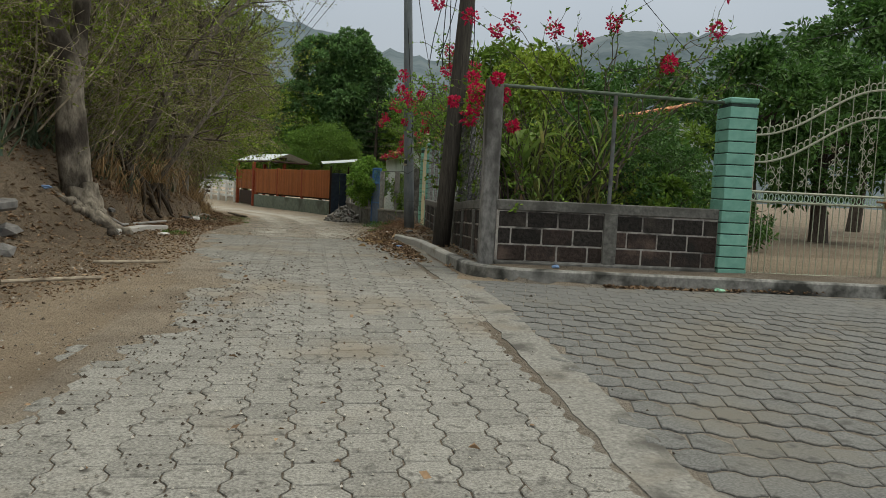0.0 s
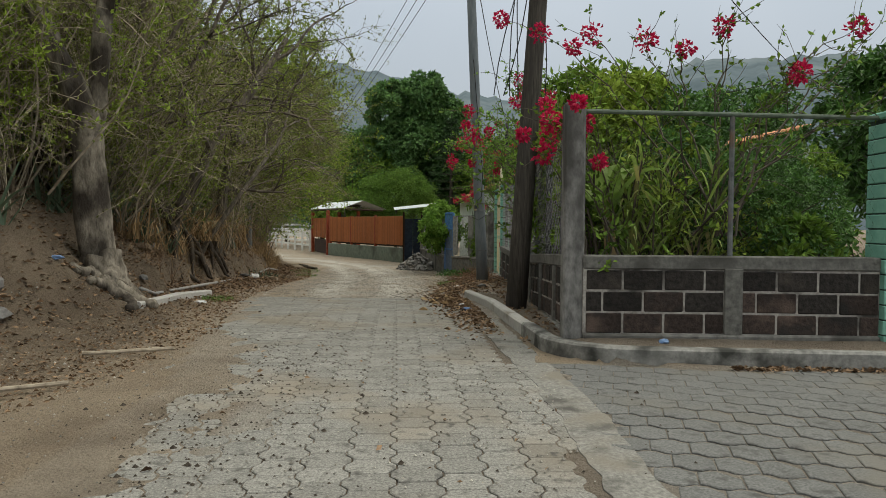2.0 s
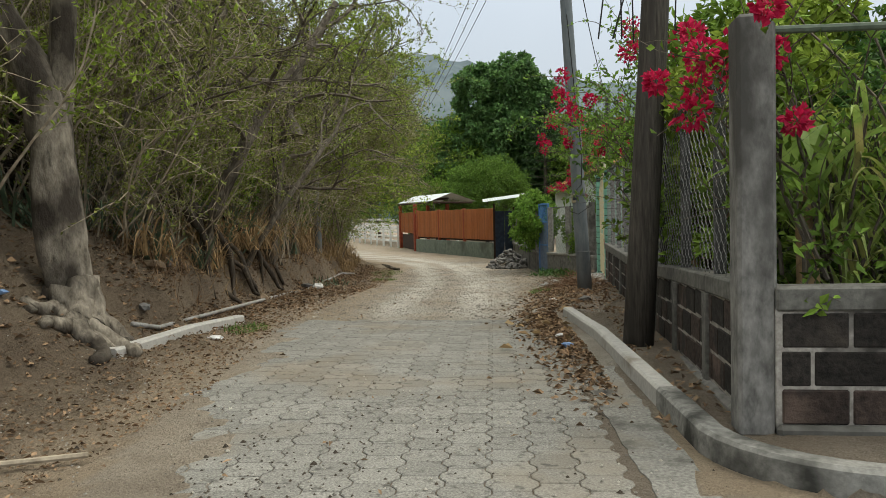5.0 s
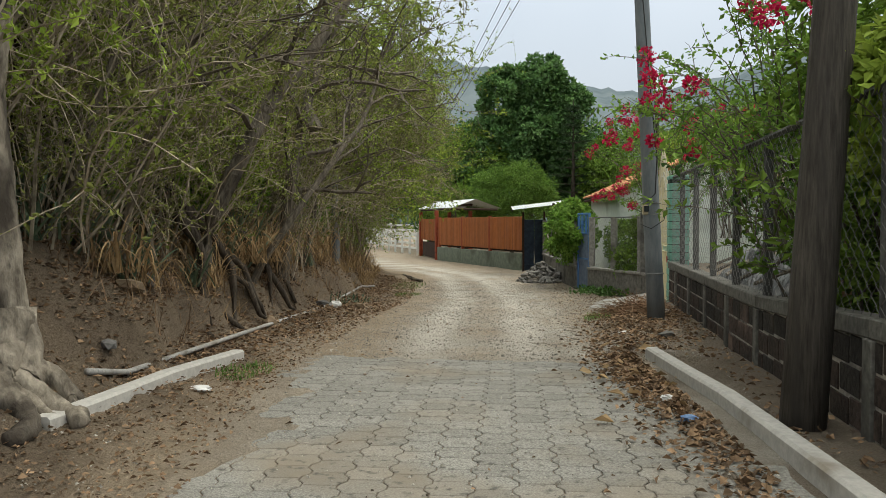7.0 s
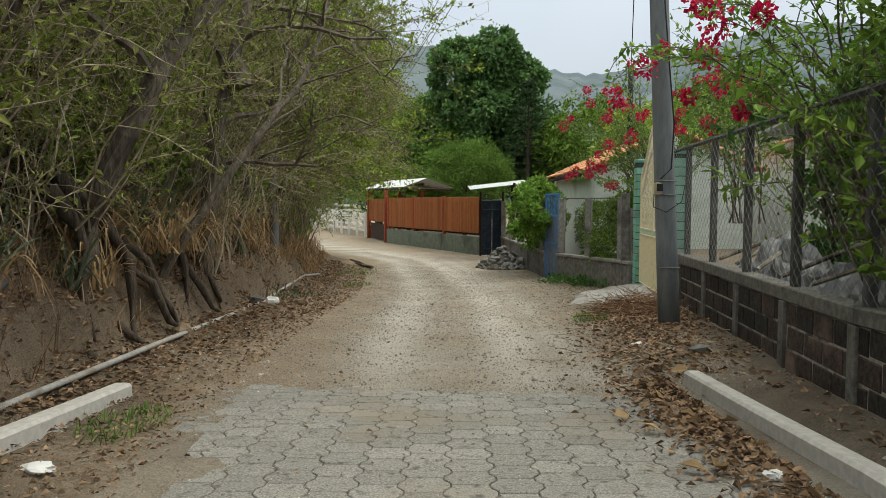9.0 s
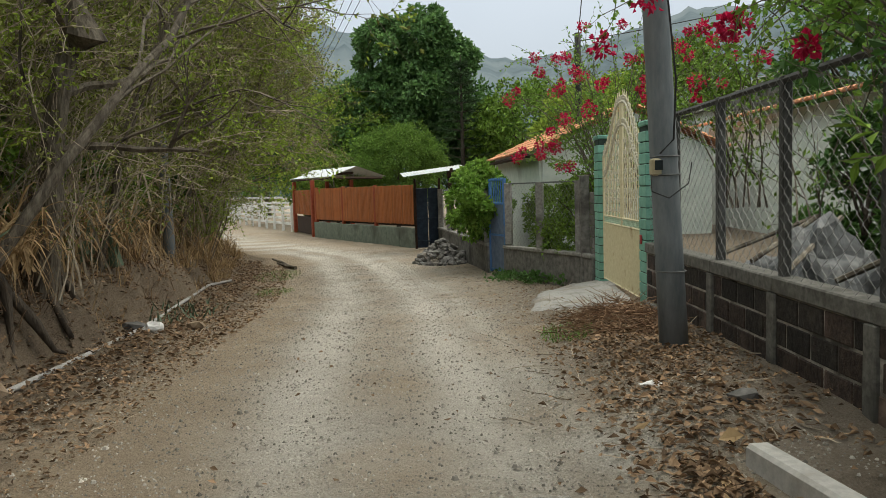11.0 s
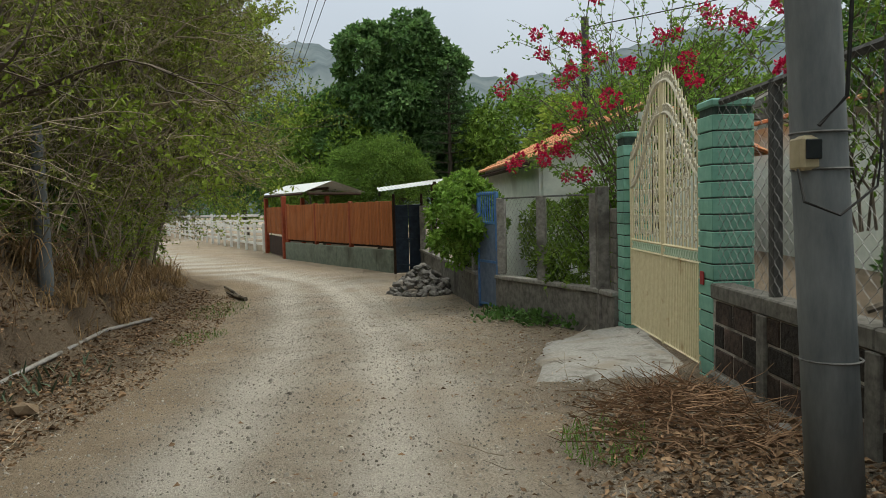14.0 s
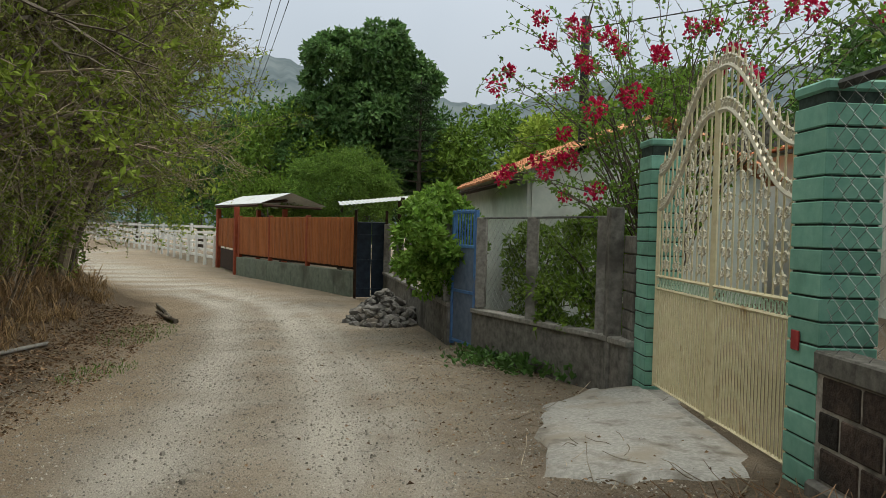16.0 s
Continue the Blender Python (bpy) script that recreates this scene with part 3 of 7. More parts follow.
# ---- block wall, pilasters and chain-link fence of the corner yard ----
def cap_z(y):
    return float(lerp(y, [10.2, 12.6, 16, 22.6], [1.215, 1.14, 0.975, 0.965]))


BW, BH, BT, JT = 0.372, 0.191, 0.15, 0.013
block_mesh = mesh_of("block", cbox(MB(), (0, 0, 0), (BW, BT, BH), 0.012), BLOCK)
moss_mesh = mesh_of("block", cbox(MB(), (0, 0, 0), (BW, BT, BH), 0.012), BLOCK_MOSS)


def block_run(parent, p0, p1, top0, top1, first):
    """Courses of split-faced blocks between two pilasters, under a cap."""
    p0, p1 = Vector(p0), Vector(p1)
    L = (p1 - p0).length
    d = (p1 - p0) / L
    rz = math.atan2(d.y, d.x)
    for c in range(4):
        x = -(first + (c % 2) * (BW + JT) / 2) % (BW + JT) - (BW + JT)
        while x < L:
            a, b = max(x, 0.0), min(x + BW, L)
            x += BW + JT
            if b - a < 0.05:
                continue
            m = (a + b) / 2
            z = top0 + (top1 - top0) * m / L - 0.13 - JT / 2 - BH / 2 - c * (BH + JT)
            q = p0 + d * m
            piece("block", moss_mesh if R.random() < (0.7, 0.3, 0.12, 0.2)[c] else block_mesh, parent, (q.x, q.y, z), rz, ((b - a) / BW, R.uniform(0.97, 1.03), 1))


wall_front = thing("wall_1", (2.85, 10.22, 0.4), "low dark split-block garden wall with pale mortar and a concrete cap", "wall", kind="structure")
wall_side = thing("wall_2", (1.45, 16.4, 0.2), "long low split-block wall with concrete pilasters and cap beside the lane", "wall", kind="structure")
# mortar beds stand a little behind the stone faces
mb = MB()
cbox(mb, (2.85, 10.216, 0.745), (2.78, 0.135, 0.75), 0.004)
part("mortar_bed", mb, MORTAR, wall_front)
mb = MB()
cbox(mb, (2.85, 10.225, 1.15), (2.78, 0.19, 0.13), 0.012)
part("wall_cap", mb, CAP, wall_front, "weathered grey concrete cap")
mb = MB()
cbox(mb, (2.85, 10.2, 0.42), (2.78, 0.2, 0.12), 0.02)
part("footing", mb, CONCRETE_OLD, wall_front)
mb = MB()
cbox(mb, (2.87, 10.21, 0.77), (0.17, 0.19, 0.66), 0.008)
part("pilaster", mb, CAP, wall_front)
block_run(wall_front, (1.49, 10.215, 0), (2.785, 10.215, 0), 1.215, 1.215, 0.033)
block_run(wall_front, (2.955, 10.215, 0), (4.23, 10.215, 0), 1.215, 1.2, 0.054)

PIL = [10.42, 11.55, 12.97, 14.38, 15.8, 17.22, 18.64, 20.05, 21.47, 22.5]
for y0, y1 in zip(PIL[:-1], PIL[1:]):
    z0, z1 = cap_z(y0), cap_z(y1)
    L = y1 - y0
    sh = (z1 - z0) / L
    zc = (z0 + z1) / 2
    mb = cbox(MB(), (1.462, (y0 + y1) / 2, zc - 0.065), (L, 0.2, 0.13), 0.012, math.pi / 2, sh)
    part("wall_cap", mb, CAP, wall_side)
    mb = cbox(MB(), (1.451, (y0 + y1) / 2, zc - 0.5), (L, 0.135, 0.76), 0.004, math.pi / 2, sh)
    part("mortar_bed", mb, MORTAR, wall_side)
    mb = cbox(MB(), (1.43, (y0 + y1) / 2, zc - 0.83), (L, 0.2, 0.16), 0.02, math.pi / 2, sh)
    part("footing", mb, CONCRETE_OLD, wall_side)
    block_run(wall_side, (1.45, y0 + 0.06, 0), (1.45, y1 - 0.06, 0), z0, z1, R.uniform(0, 0.4))
for y in PIL[1:-1]:
    z = cap_z(y)
    part("pilaster", cbox(MB(), (1.45, y, z - 0.5), (0.2, 0.14, 0.74), 0.008), CAP, wall_side)


def chain_link(mb, p0, p1, z0a, z0b, z1a, z1b, pitch=0.075, r=0.0024):
    """Zigzag wires that hook into one another, between two posts."""
    p0, p1 = Vector((*p0, 0)), Vector((*p1, 0))
    L = (p1 - p0).length
    d = (p1 - p0) / L
    nrm = Vector((-d.y, d.x, 0))
    k = 0
    while k * pitch < L:
        x0 = k * pitch
        u = x0 / L
        lo, hi = z0a + (z0b - z0a) * u, z1a + (z1b - z1a) * u
        n = max(2, int((hi - lo) / (pitch * 0.85)))
        pts = []
        for i in range(n + 1):
            x = min(x0 + (pitch * 1.04 if (i + k) % 2 else -pitch * 0.04), L)
            q = p0 + d * max(x, 0) + nrm * (0.004 if (i + k) % 2 else -0.004)
            pts.append((q.x, q.y, lo + (hi - lo) * i / n))
        tube(mb, pts, r, 3, caps=False)
        k += 1


corner_post = thing("concrete_post", (1.37, 10.27, 0.42), "cracked grey concrete corner post of a garden fence", "post")
part("shaft", cbox(MB(), (1.375, 10.265, 1.53), (0.2, 0.21, 2.26), 0.02), POST_GREY, corner_post)

fence_front = thing("chain_link_fence", (2.85, 10.24, 1.21), "chain-link fence with green top rail above a block wall", "fence", "yard fence")
part("top_rail", tube(MB(), [(1.47, 10.24, 2.58), (4.3, 10.24, 2.53)], 0.022, 8), RAIL_GREEN, fence_front)
part("post", tube(MB(), [(2.87, 10.25, 1.2), (2.87, 10.25, 2.55)], 0.026, 8), STEEL, fence_front)
mb = MB()
chain_link(mb, (1.48, 10.25), (4.22, 10.25), 1.22, 1.2, 2.57, 2.52, 0.075, 0.0011)
part("mesh", mb, OLD_WIRE, fence_front)


def rail_z(y):
    return float(lerp(y, [10.3, 16, 22.6], [2.55, 2.5, 2.5]))


fence_side = thing("chain_link_fence", (1.45, 16.4, 1.0), "tall chain-link fence with steel posts on a block wall", "fence", "yard fence")
for y in PIL[1:-1]:
    part("post", cbox(MB(), (1.47, y, (cap_z(y) + rail_z(y)) / 2), (0.075, 0.085, rail_z(y) - cap_z(y) + 0.06), 0.008), DARK_POST, fence_side)
for y0, y1 in zip(PIL[:-1], PIL[1:]):
    part("top_rail", tube(MB(), [(1.46, y0, rail_z(y0)), (1.46, y1, rail_z(y1))], 0.03, 6), DARK_POST, fence_side)
    mb = MB()
    chain_link(mb, (1.43, y0), (1.43, y1), cap_z(y0), cap_z(y1), rail_z(y0), rail_z(y1))
    part("mesh", mb, WIRE, fence_side)


# ---- mint-green pillars ----
course_mesh = mesh_of("course", cbox(MB(), (0, 0, 0), (0.36, 0.36, 0.129), 0.006), MINT)


def pillar(name, x, y, z0, z1, label):
    t = thing(name, (x, y, z0), label, "pillar", "gate pillars", "structure")
    part("core", cbox(MB(), (x, y, (z0 + z1) / 2), (0.335, 0.335, z1 - z0 - 0.02), 0.01), JOINT_DARK, t)
    z = z0 + 0.06
    while z < z1 - 0.1:
        piece("course", course_mesh, t, (x + R.uniform(-0.004, 0.004), y + R.uniform(-0.004, 0.004), z), R.uniform(-0.01, 0.01))
        z += 0.142
    part("capital", cbox(MB(), (x, y, z1 - 0.03), (0.375, 0.375, 0.07), 0.015), MINT, t)
    return t


pillar("pillar_1", 4.42, 10.25, 0.36, 2.58, "mint-green painted gate pillar with dark horizontal joints")
p2 = pillar("pillar_2", 1.56, 22.66, 0.0, 2.53, "mint-green painted gate pillar with dark joints and a small red mark")
part("painted_mark", cbox(MB(), (1.37, 22.72, 0.99), (0.012, 0.09, 0.12), 0.004), RED_PAINT, p2, "small dark red painted mark")
pillar("pillar_3", 1.56, 25.74, -0.15, 2.55, "mint-green painted gate pillar with dark horizontal joints")
pillar("pillar_4", 8.45, 10.2, 0.36, 2.58, "mint-green painted gate pillar with dark horizontal joints")


# ---- wrought-iron gates ----
def gate(name, p0, p1, z0, zmid, zside, zpeak, label, iron, scroll, k=1.0, gap=1.0):
    """A double gate whose top swings up to the middle; built between two jambs."""
    p0, p1 = Vector((*p0, 0)), Vector((*p1, 0))
    L = (p1 - p0).length
    d = (p1 - p0) / L
    mid = (p0 + p1) / 2
    t = thing(name, (mid.x, mid.y, z0), label, "gate")

    def at(s, z):
        q = p0 + d * s
        return (q.x, q.y, z)

    def top(s):
        u = 1 - abs(2 * s / L - 1)
        return zside + (zpeak - zside) * (0.5 - 0.5 * math.cos(math.pi * min(1, u * 1.08))) ** 1.1

    for leaf_i in range(2):
        a, b = (0.03, L / 2 - 0.015) if leaf_i == 0 else (L / 2 + 0.015, L - 0.03)
        mb = MB()
        for s in (a, b):
            tube(mb, [at(s, z0 + 0.03), at(s, top(s))], 0.022, 4)
        for z in (z0 + 0.05, zmid, zmid + 0.12):
            tube(mb, [at(a, z), at(b, z)], 0.016, 4)
        lf = part("gate_leaf", mb, iron, t)
        nb = int((b - a) / (0.052 * gap))
        for i in range(1, nb):
            s = a + (b - a) * i / nb
            part("lower_bar", tube(MB(), [at(s, z0 + 0.05), at(s, zmid)], 0.0095 * k, 4, False), iron, lf)
        nb = int((b - a) / (0.105 * gap))
        for i in range(1, nb):
            s = a + (b - a) * i / nb
            mb = MB()
            tube(mb, [at(s, zmid + 0.12), at(s, top(s) + 0.10)], [0.009 * k, 0.009 * k], 4, False)
            tube(mb, [at(s, top(s) + 0.10), at(s, top(s) + 0.19)], [0.014, 0.002], 4, False)
            part("upper_bar", mb, iron, lf)
        for off, nm in ((0.0, "upper_arch"), (-0.34, "lower_arch")):
            mb = MB()
            n = 22
            pts = [at(a + (b - a) * i / n, top(a + (b - a) * i / n) + off) for i in range(n + 1)]
            tube(mb, pts, 0.021 * k, 6)
            for i in range(n):
                s = a + (b - a) * (i + 0.5) / n
                c = Vector(at(s, top(s) + off + 0.045))
                ring = [tuple(c + d * 0.042 * math.cos(x) + Vector((0, 0, 0.048 * math.sin(x)))) for x in np.linspace(-0.6, 3.9, 8)]
                tube(mb, ring, 0.012 * k, 4, False)
            part(nm, mb, scroll, lf, "silvery cream scrolled arch")
        mb = MB()
        n = int((b - a) / 0.075)
        for i in range(n):
            s = a + (b - a) * (i + 0.5) / n
            c = Vector(at(s, zmid + 0.06))
            ring = [tuple(c + d * 0.026 * math.cos(x) + Vector((0, 0, 0.045 * math.sin(x)))) for x in np.linspace(0, 2 * math.pi, 10)]
            tube(mb, ring, 0.007, 4, False)
        part("ring_band", mb, CREAM_GREEN, lf, "pale green band of rings")
        for f in (0.17, 0.39, 0.61, 0.83):
            mb = MB()
            s = a + (b - a) * f
            for zz in np.arange(0.2, max(top(s) - 0.34 - zmid - 0.22, 0.3), 0.29):
                c = Vector(at(s, zmid + 0.12 + zz))
                for sx in (-1, 1):
                    for sz in (-1, 1):
                        sp = [tuple(c + d * sx * (0.05 + 0.045 * math.cos(x) * (1 - x / 9)) + Vector((0, 0, sz * (0.07 + 0.05 * math.sin(x) * (1 - x / 9))))) for x in np.linspace(0, 5.6, 12)]
                        tube(mb, sp, 0.010 * k, 4, False)
                for sx in (-1, 1):
                    tube(mb, [tuple(c + d * sx * 0.09 + Vector((0, 0, 0.14))), tuple(c), tuple(c + d * sx * 0.09 - Vector((0, 0, 0.14)))], 0.007, 4, False)
            part("scrollwork", mb, scroll, lf)
    c = mid + Vector((0, 0, zmid + 0.06))
    mb = MB()
    nrm = Vector((-d.y, d.x, 0))
    tube(mb, [tuple(c - d * 0.14 + nrm * 0.03), tuple(c + d * 0.14 + nrm * 0.03)], 0.014, 6)
    cbox(mb, tuple(c + nrm * 0.035 + Vector((0, 0, -0.04))), (0.05, 0.05, 0.07), 0.01)
    part("bolt", mb, RUST, t, "rusty bolt and padlock")
    return t


gate("iron_gate", (1.47, 25.56), (1.47, 22.86), 0.1, 1.09, 2.2, 2.95, "tall cream wrought-iron double gate, closed, with arched scrolled top", CREAM, SILVER)
gate("iron_gate", (8.26, 10.2), (4.62, 10.2), 0.38, 1.34, 2.16, 2.8, "slender dull-cream wrought-iron double gate of the corner yard, closed", DULL_CREAM, DULL_CREAM, 0.7, 1.6)
solid("sill_1", cbox(MB(), (1.5, 24.2, 0.02), (0.24, 2.72, 0.14), 0.02), CONCRETE, (1.5, 24.2, 0), "low concrete sill under the iron gate", "sill", kind="structure")
solid("sill_2", cbox(MB(), (6.4, 10.15, 0.36), (3.7, 0.3, 0.12), 0.02), CONCRETE_OLD, (6.4, 10.15, 0.3), "low concrete sill under the corner yard gate", "sill", kind="structure")

# sloping concrete apron in front of the side gate
mb = MB()
ramp_xy = [(-0.05, 23.1), (0.35, 22.75), (1.40, 22.7), (1.40, 25.7), (0.95, 26.15), (0.35, 25.4), (0.1, 24.4)]
rim = []
for i in range(len(ramp_xy)):
    a, b = Vector(ramp_xy[i]), Vector(ramp_xy[(i + 1) % len(ramp_xy)])
    for u in np.linspace(0, 1, 8)[:-1]:
        q = a.lerp(b, float(u))
        q += Vector((noise.noise(Vector((q.x * 3, q.y * 3, 0))), noise.noise(Vector((q.x * 3, q.y * 3, 5))))) * (0.12 if q.x < 1.3 else 0.0)
        rim.append(q)
hub, nb = Vector((0.8, 24.3)), len(rim)
for f in (1.0, 0.94, 0.6, 0.3):
    for q in rim:
        p = hub.lerp(q, f)
        up = 0.09 * min(1.0, max(0.0, (p.x - 0.6) / 0.8))
        mb.v.append((p.x, p.y, (lz(p.x, p.y) - (0.06 if f == 1.0 and q.x < 1.3 else -0.035)) * (1 - up / 0.09) + 0.09 * (up / 0.09)))
mb.v.append((hub.x, hub.y, lz(hub.x, hub.y) + 0.05))
for r_ in range(3):
    mb.f += [(r_ * nb + i, r_ * nb + (i + 1) % nb, (r_ + 1) * nb + (i + 1) % nb, (r_ + 1) * nb + i) for i in range(nb)]
mb.f += [(3 * nb + i, 3 * nb + (i + 1) % nb, 4 * nb) for i in range(nb)]
solid("concrete_apron", mb, APRON, (0.7, 24.3, -0.1), "pale concrete ramp up to the iron gate", "ramp", kind="structure", smooth=True)


# ---- kerbs ----
def kerb_run(name, pts, w, h, material, label, drop=0.25):
    """A cast kerb along a line; the line is its outer foot."""
    mb = MB()
    P = [Vector((*p[:2], 0)) for p in pts]
    rows = []
    for i, p in enumerate(P):
        t = (P[min(i + 1, len(P) - 1)] - P[max(i - 1, 0)]).normalized()
        nrm = Vector((t.y, -t.x, 0))
        z = pts[i][2]
        rows.append([(p.x, p.y, z - drop), (p.x + nrm.x * 0.01, p.y + nrm.y * 0.01, z + h - 0.02), (p.x + nrm.x * 0.03, p.y + nrm.y * 0.03, z + h),
                     (p.x + nrm.x * (w - 0.02), p.y + nrm.y * (w - 0.02), z + h), (p.x + nrm.x * w, p.y + nrm.y * w, z + h - 0.02), (p.x + nrm.x * w, p.y + nrm.y * w, z - drop)])
    for r in rows:
        mb.v += r
    for i in range(len(rows) - 1):
        for k in range(5):
            a = i * 6 + k
            mb.f.append((a, a + 1, a + 7, a + 6))
    mb.f.append((5, 4, 3, 2, 1, 0))
    o = (len(rows) - 1) * 6
    mb.f.append(tuple(o + k for k in range(6)))
    return solid(name, mb, material, pts[len(pts) // 2], label, "kerb", kind="structure")


pts = [(x, 9.5 - (x - 1.95) * 0.06, 0.29) for x in (6.2, 5.0, 4.0, 3.0, 2.3)]
pts += [(1.95 - 0.9 * math.sin(a), 10.4 - 0.9 * math.cos(a), 0.29) for a in np.linspace(0, math.pi / 2, 9)] + [(0.965, 11.2, 0.29)]
kerb_run("kerb_1", pts, 0.16, 0.15, KERB_OLD, "stained grey concrete kerb curving round the corner")
kerb_run("kerb_2", [(float(kerb_x(y)), y, float(road_z(y)) - 0.0) for y in (11.2, 12.2, 13.2, 14.1, 15.4, 16.7)], 0.15, 0.13, CONCRETE_LIGHT, "pale straight concrete kerb beside the lane")
lk = [(-3.64, 12.3), (-3.67, 13.1), (-3.72, 14.0), (-3.82, 15.6)]
kerb_run("kerb_3", [(x, y, lz(x, y) - 0.02) for x, y in lk[::-1]], 0.15, 0.12, CONCRETE_LIGHT, "pale concrete kerb half buried at the foot of the bank")

# ---- poles and wires ----
def leaning_pole(name, base, lean, h, r0, r1, material, label, n=14):
    t = thing(name, base, label, "pole")
    pts = [(base[0] + lean[0] * h * u, base[1] + lean[1] * h * u, base[2] - 0.2 + (h + 0.2) * u) for u in np.linspace(0, 1, 8)]
    part("shaft", tube(MB(), pts, [r0 + (r1 - r0) * u for u in np.linspace(0, 1, 8)], n), material, t, smooth=True)
    return t


wood_pole = leaning_pole("utility_pole", (1.06, 13.25, 0.36), (0.062, 0.0), 8.0, 0.145, 0.10, WOOD_DARK, "weathered dark wooden utility pole on the pavement")
grey_pole = leaning_pole("utility_pole", (0.83, 19.4, 0.27), (-0.05, 0.0), 8.2, 0.128, 0.085, POLE_GREY, "smooth grey concrete utility pole at the lane side")
black_pole = leaning_pole("utility_pole", (2.1, 31.5, -0.3), (0.0, 0.0), 5.7, 0.09, 0.075, BLACK, "slim black service pole behind the fence")
left_post = leaning_pole("boundary_post", (-6.0, 25.8, 0.40), (-0.02, 0.0), 2.45, 0.10, 0.09, POLE_GREY, "short grey concrete post on the overgrown bank", 10)


def wire(mb, a, b, sag, r=0.011):
    a, b = Vector(a), Vector(b)
    tube(mb, [tuple(a.lerp(b, u) - Vector((0, 0, sag * 4 * u * (1 - u)))) for u in np.linspace(0, 1, 14)], r, 4, False)


for k, off in enumerate((-0.22, 0.0, 0.2)):
    mb = MB()
    wire(mb, (0.42 + off, 19.4, 8.2 - 0.1 * k), (-9.5 + off, 60, 8.4 - 0.1 * k), 0.35)
    solid("power_line", mb, BLACK, (0.42, 19.4, 8.2), "thin black overhead power line above the lane", "cable", "overhead lines")
for a, b, s in (((1.58, 13.3, 8.2), (0.42, 19.4, 8.2), 0.3), ((1.58, 13.3, 8.0), (0.45, 19.4, 7.6), 0.5), ((1.55, 13.3, 7.6), (9, 22, 5.0), 0.3),
                ((2.1, 31.5, 5.2), (14, 22, 6.5), 0.3), ((2.1, 31.5, 5.2), (0.42, 19.4, 8.0), 0.4), ((1.55, 13.3, 8.0), (-1.0, -14, 8.2), 0.3)):
    mb = MB()
    wire(mb, a, b, s)
    solid("power_line", mb, BLACK, a, "thin black overhead service cable between poles", "cable", "overhead lines")
# loose cables that hang down the two poles
for k in range(5):
    mb = MB()
    x0 = 1.1 + R.uniform(-0.3, 0.25)
    pts = [(1.55 + (x0 - 1.55) * u + 0.15 * math.sin(u * 5 + k), 13.15 + 0.15 * math.sin(u * 4 + k * 2), 7.8 - 4.6 * u) for u in np.linspace(0, 1, 12)]
    tube(mb, pts, 0.007, 4, False)
    solid("hanging_cable", mb, BLACK, pts[0], "loose black cable hanging beside the wooden pole", "cable", "loose cables")
meter = thing("meter_box", (0.68, 19.3, 1.78), "small beige electricity meter box strapped to a grey pole", "meter box")
part("case", cbox(MB(), (0.665, 19.36, 1.87), (0.10, 0.13, 0.15), 0.015), CARDBOARD, meter)
part("lid", cbox(MB(), (0.665, 19.29, 1.885), (0.07, 0.012, 0.085), 0.004), WINDOW_DARK, meter, "dark glass reading window")
for z in (1.80, 1.96, 0.95):
    mb = MB()
    c = Vector((0.83 - 0.05 * (z - 0.27), 19.4, z))
    r = 0.128 - 0.0054 * (z - 0.27) + 0.006
    tube(mb, [tuple(c + Vector((r * math.cos(a), r * math.sin(a), 0))) for a in np.linspace(0, 2 * math.pi, 17)], 0.006, 4, False)
    part("strap", mb, STEEL, meter)
mb = MB()
tube(mb, [(0.66, 19.24, 1.98), (0.78, 19.24, 2.1), (0.80, 19.23, 2.6), (0.72, 19.22, 3.4), (0.58, 19.22, 5.0)], 0.009, 5)
tube(mb, [(0.60, 19.3, 1.8), (0.58, 19.2, 1.66), (0.72, 19.18, 1.6), (0.9, 19.22, 1.72), (0.94, 19.26, 1.9)], 0.006, 5)
part("lead", mb, BLACK, meter)

# ---- low walls and wire fences further along ----
LINE = [(1.40, 25.95), (1.28, 26.7), (0.15, 29.98)]
LINE2 = [(-0.17, 30.85), (-1.45, 39.7)]


def low_wall(name, pts, zcap, material, label):
    t = thing(name, (pts[0][0], pts[0][1], -0.3), label, "wall", kind="structure")
    for (a, b) in zip(pts[:-1], pts[1:]):
        A, B = Vector((*a, 0)), Vector((*b, 0))
        d = B - A
        L, rz = d.length, math.atan2(d.y, d.x)
        m = (A + B) / 2
        za, zb = zcap(a[1]), zcap(b[1])
        sh, zc = (zb - za) / L, (za + zb) / 2
        part("wall_body", cbox(MB(), (m.x, m.y, zc - 0.06 - 0.5), (L, 0.15, 1.0), 0.01, rz, sh), material, t)
        part("wall_cap", cbox(MB(), (m.x, m.y, zc - 0.03), (L, 0.21, 0.07), 0.012, rz, sh), CONCRETE, t)
    return t


capA = lambda y: float(lerp(y, [26, 30, 40], [0.50, 0.40, 0.38]))
low_wall("wall_3", LINE, capA, CONCRETE_OLD, "low rendered grey wall under a wire fence")
low_wall("wall_4", LINE2, capA, CONCRETE_OLD, "low dark-stained rendered wall behind a stone heap")
wf = thing("wire_fence", (0.7, 28.3, 0.45), "chain-link fence with grey concrete posts on a low wall", "fence")
for x, y in ((1.26, 26.75), (0.72, 28.32), (0.2, 29.85)):
    part("post", cbox(MB(), (x, y, 1.12), (0.15, 0.15, 1.38), 0.012, -0.3), CONCRETE, wf)
mb = MB()
tube(mb, [(1.28, 26.7, 1.80), (0.15, 29.98, 1.80)], 0.016, 6)
part("top_rail", mb, STEEL, wf)
mb = MB()
chain_link(mb, (1.24, 26.72), (0.15, 29.95), 0.48, 0.4, 1.8, 1.8, 0.075, 0.0018)
part("mesh", mb, WIRE, wf)
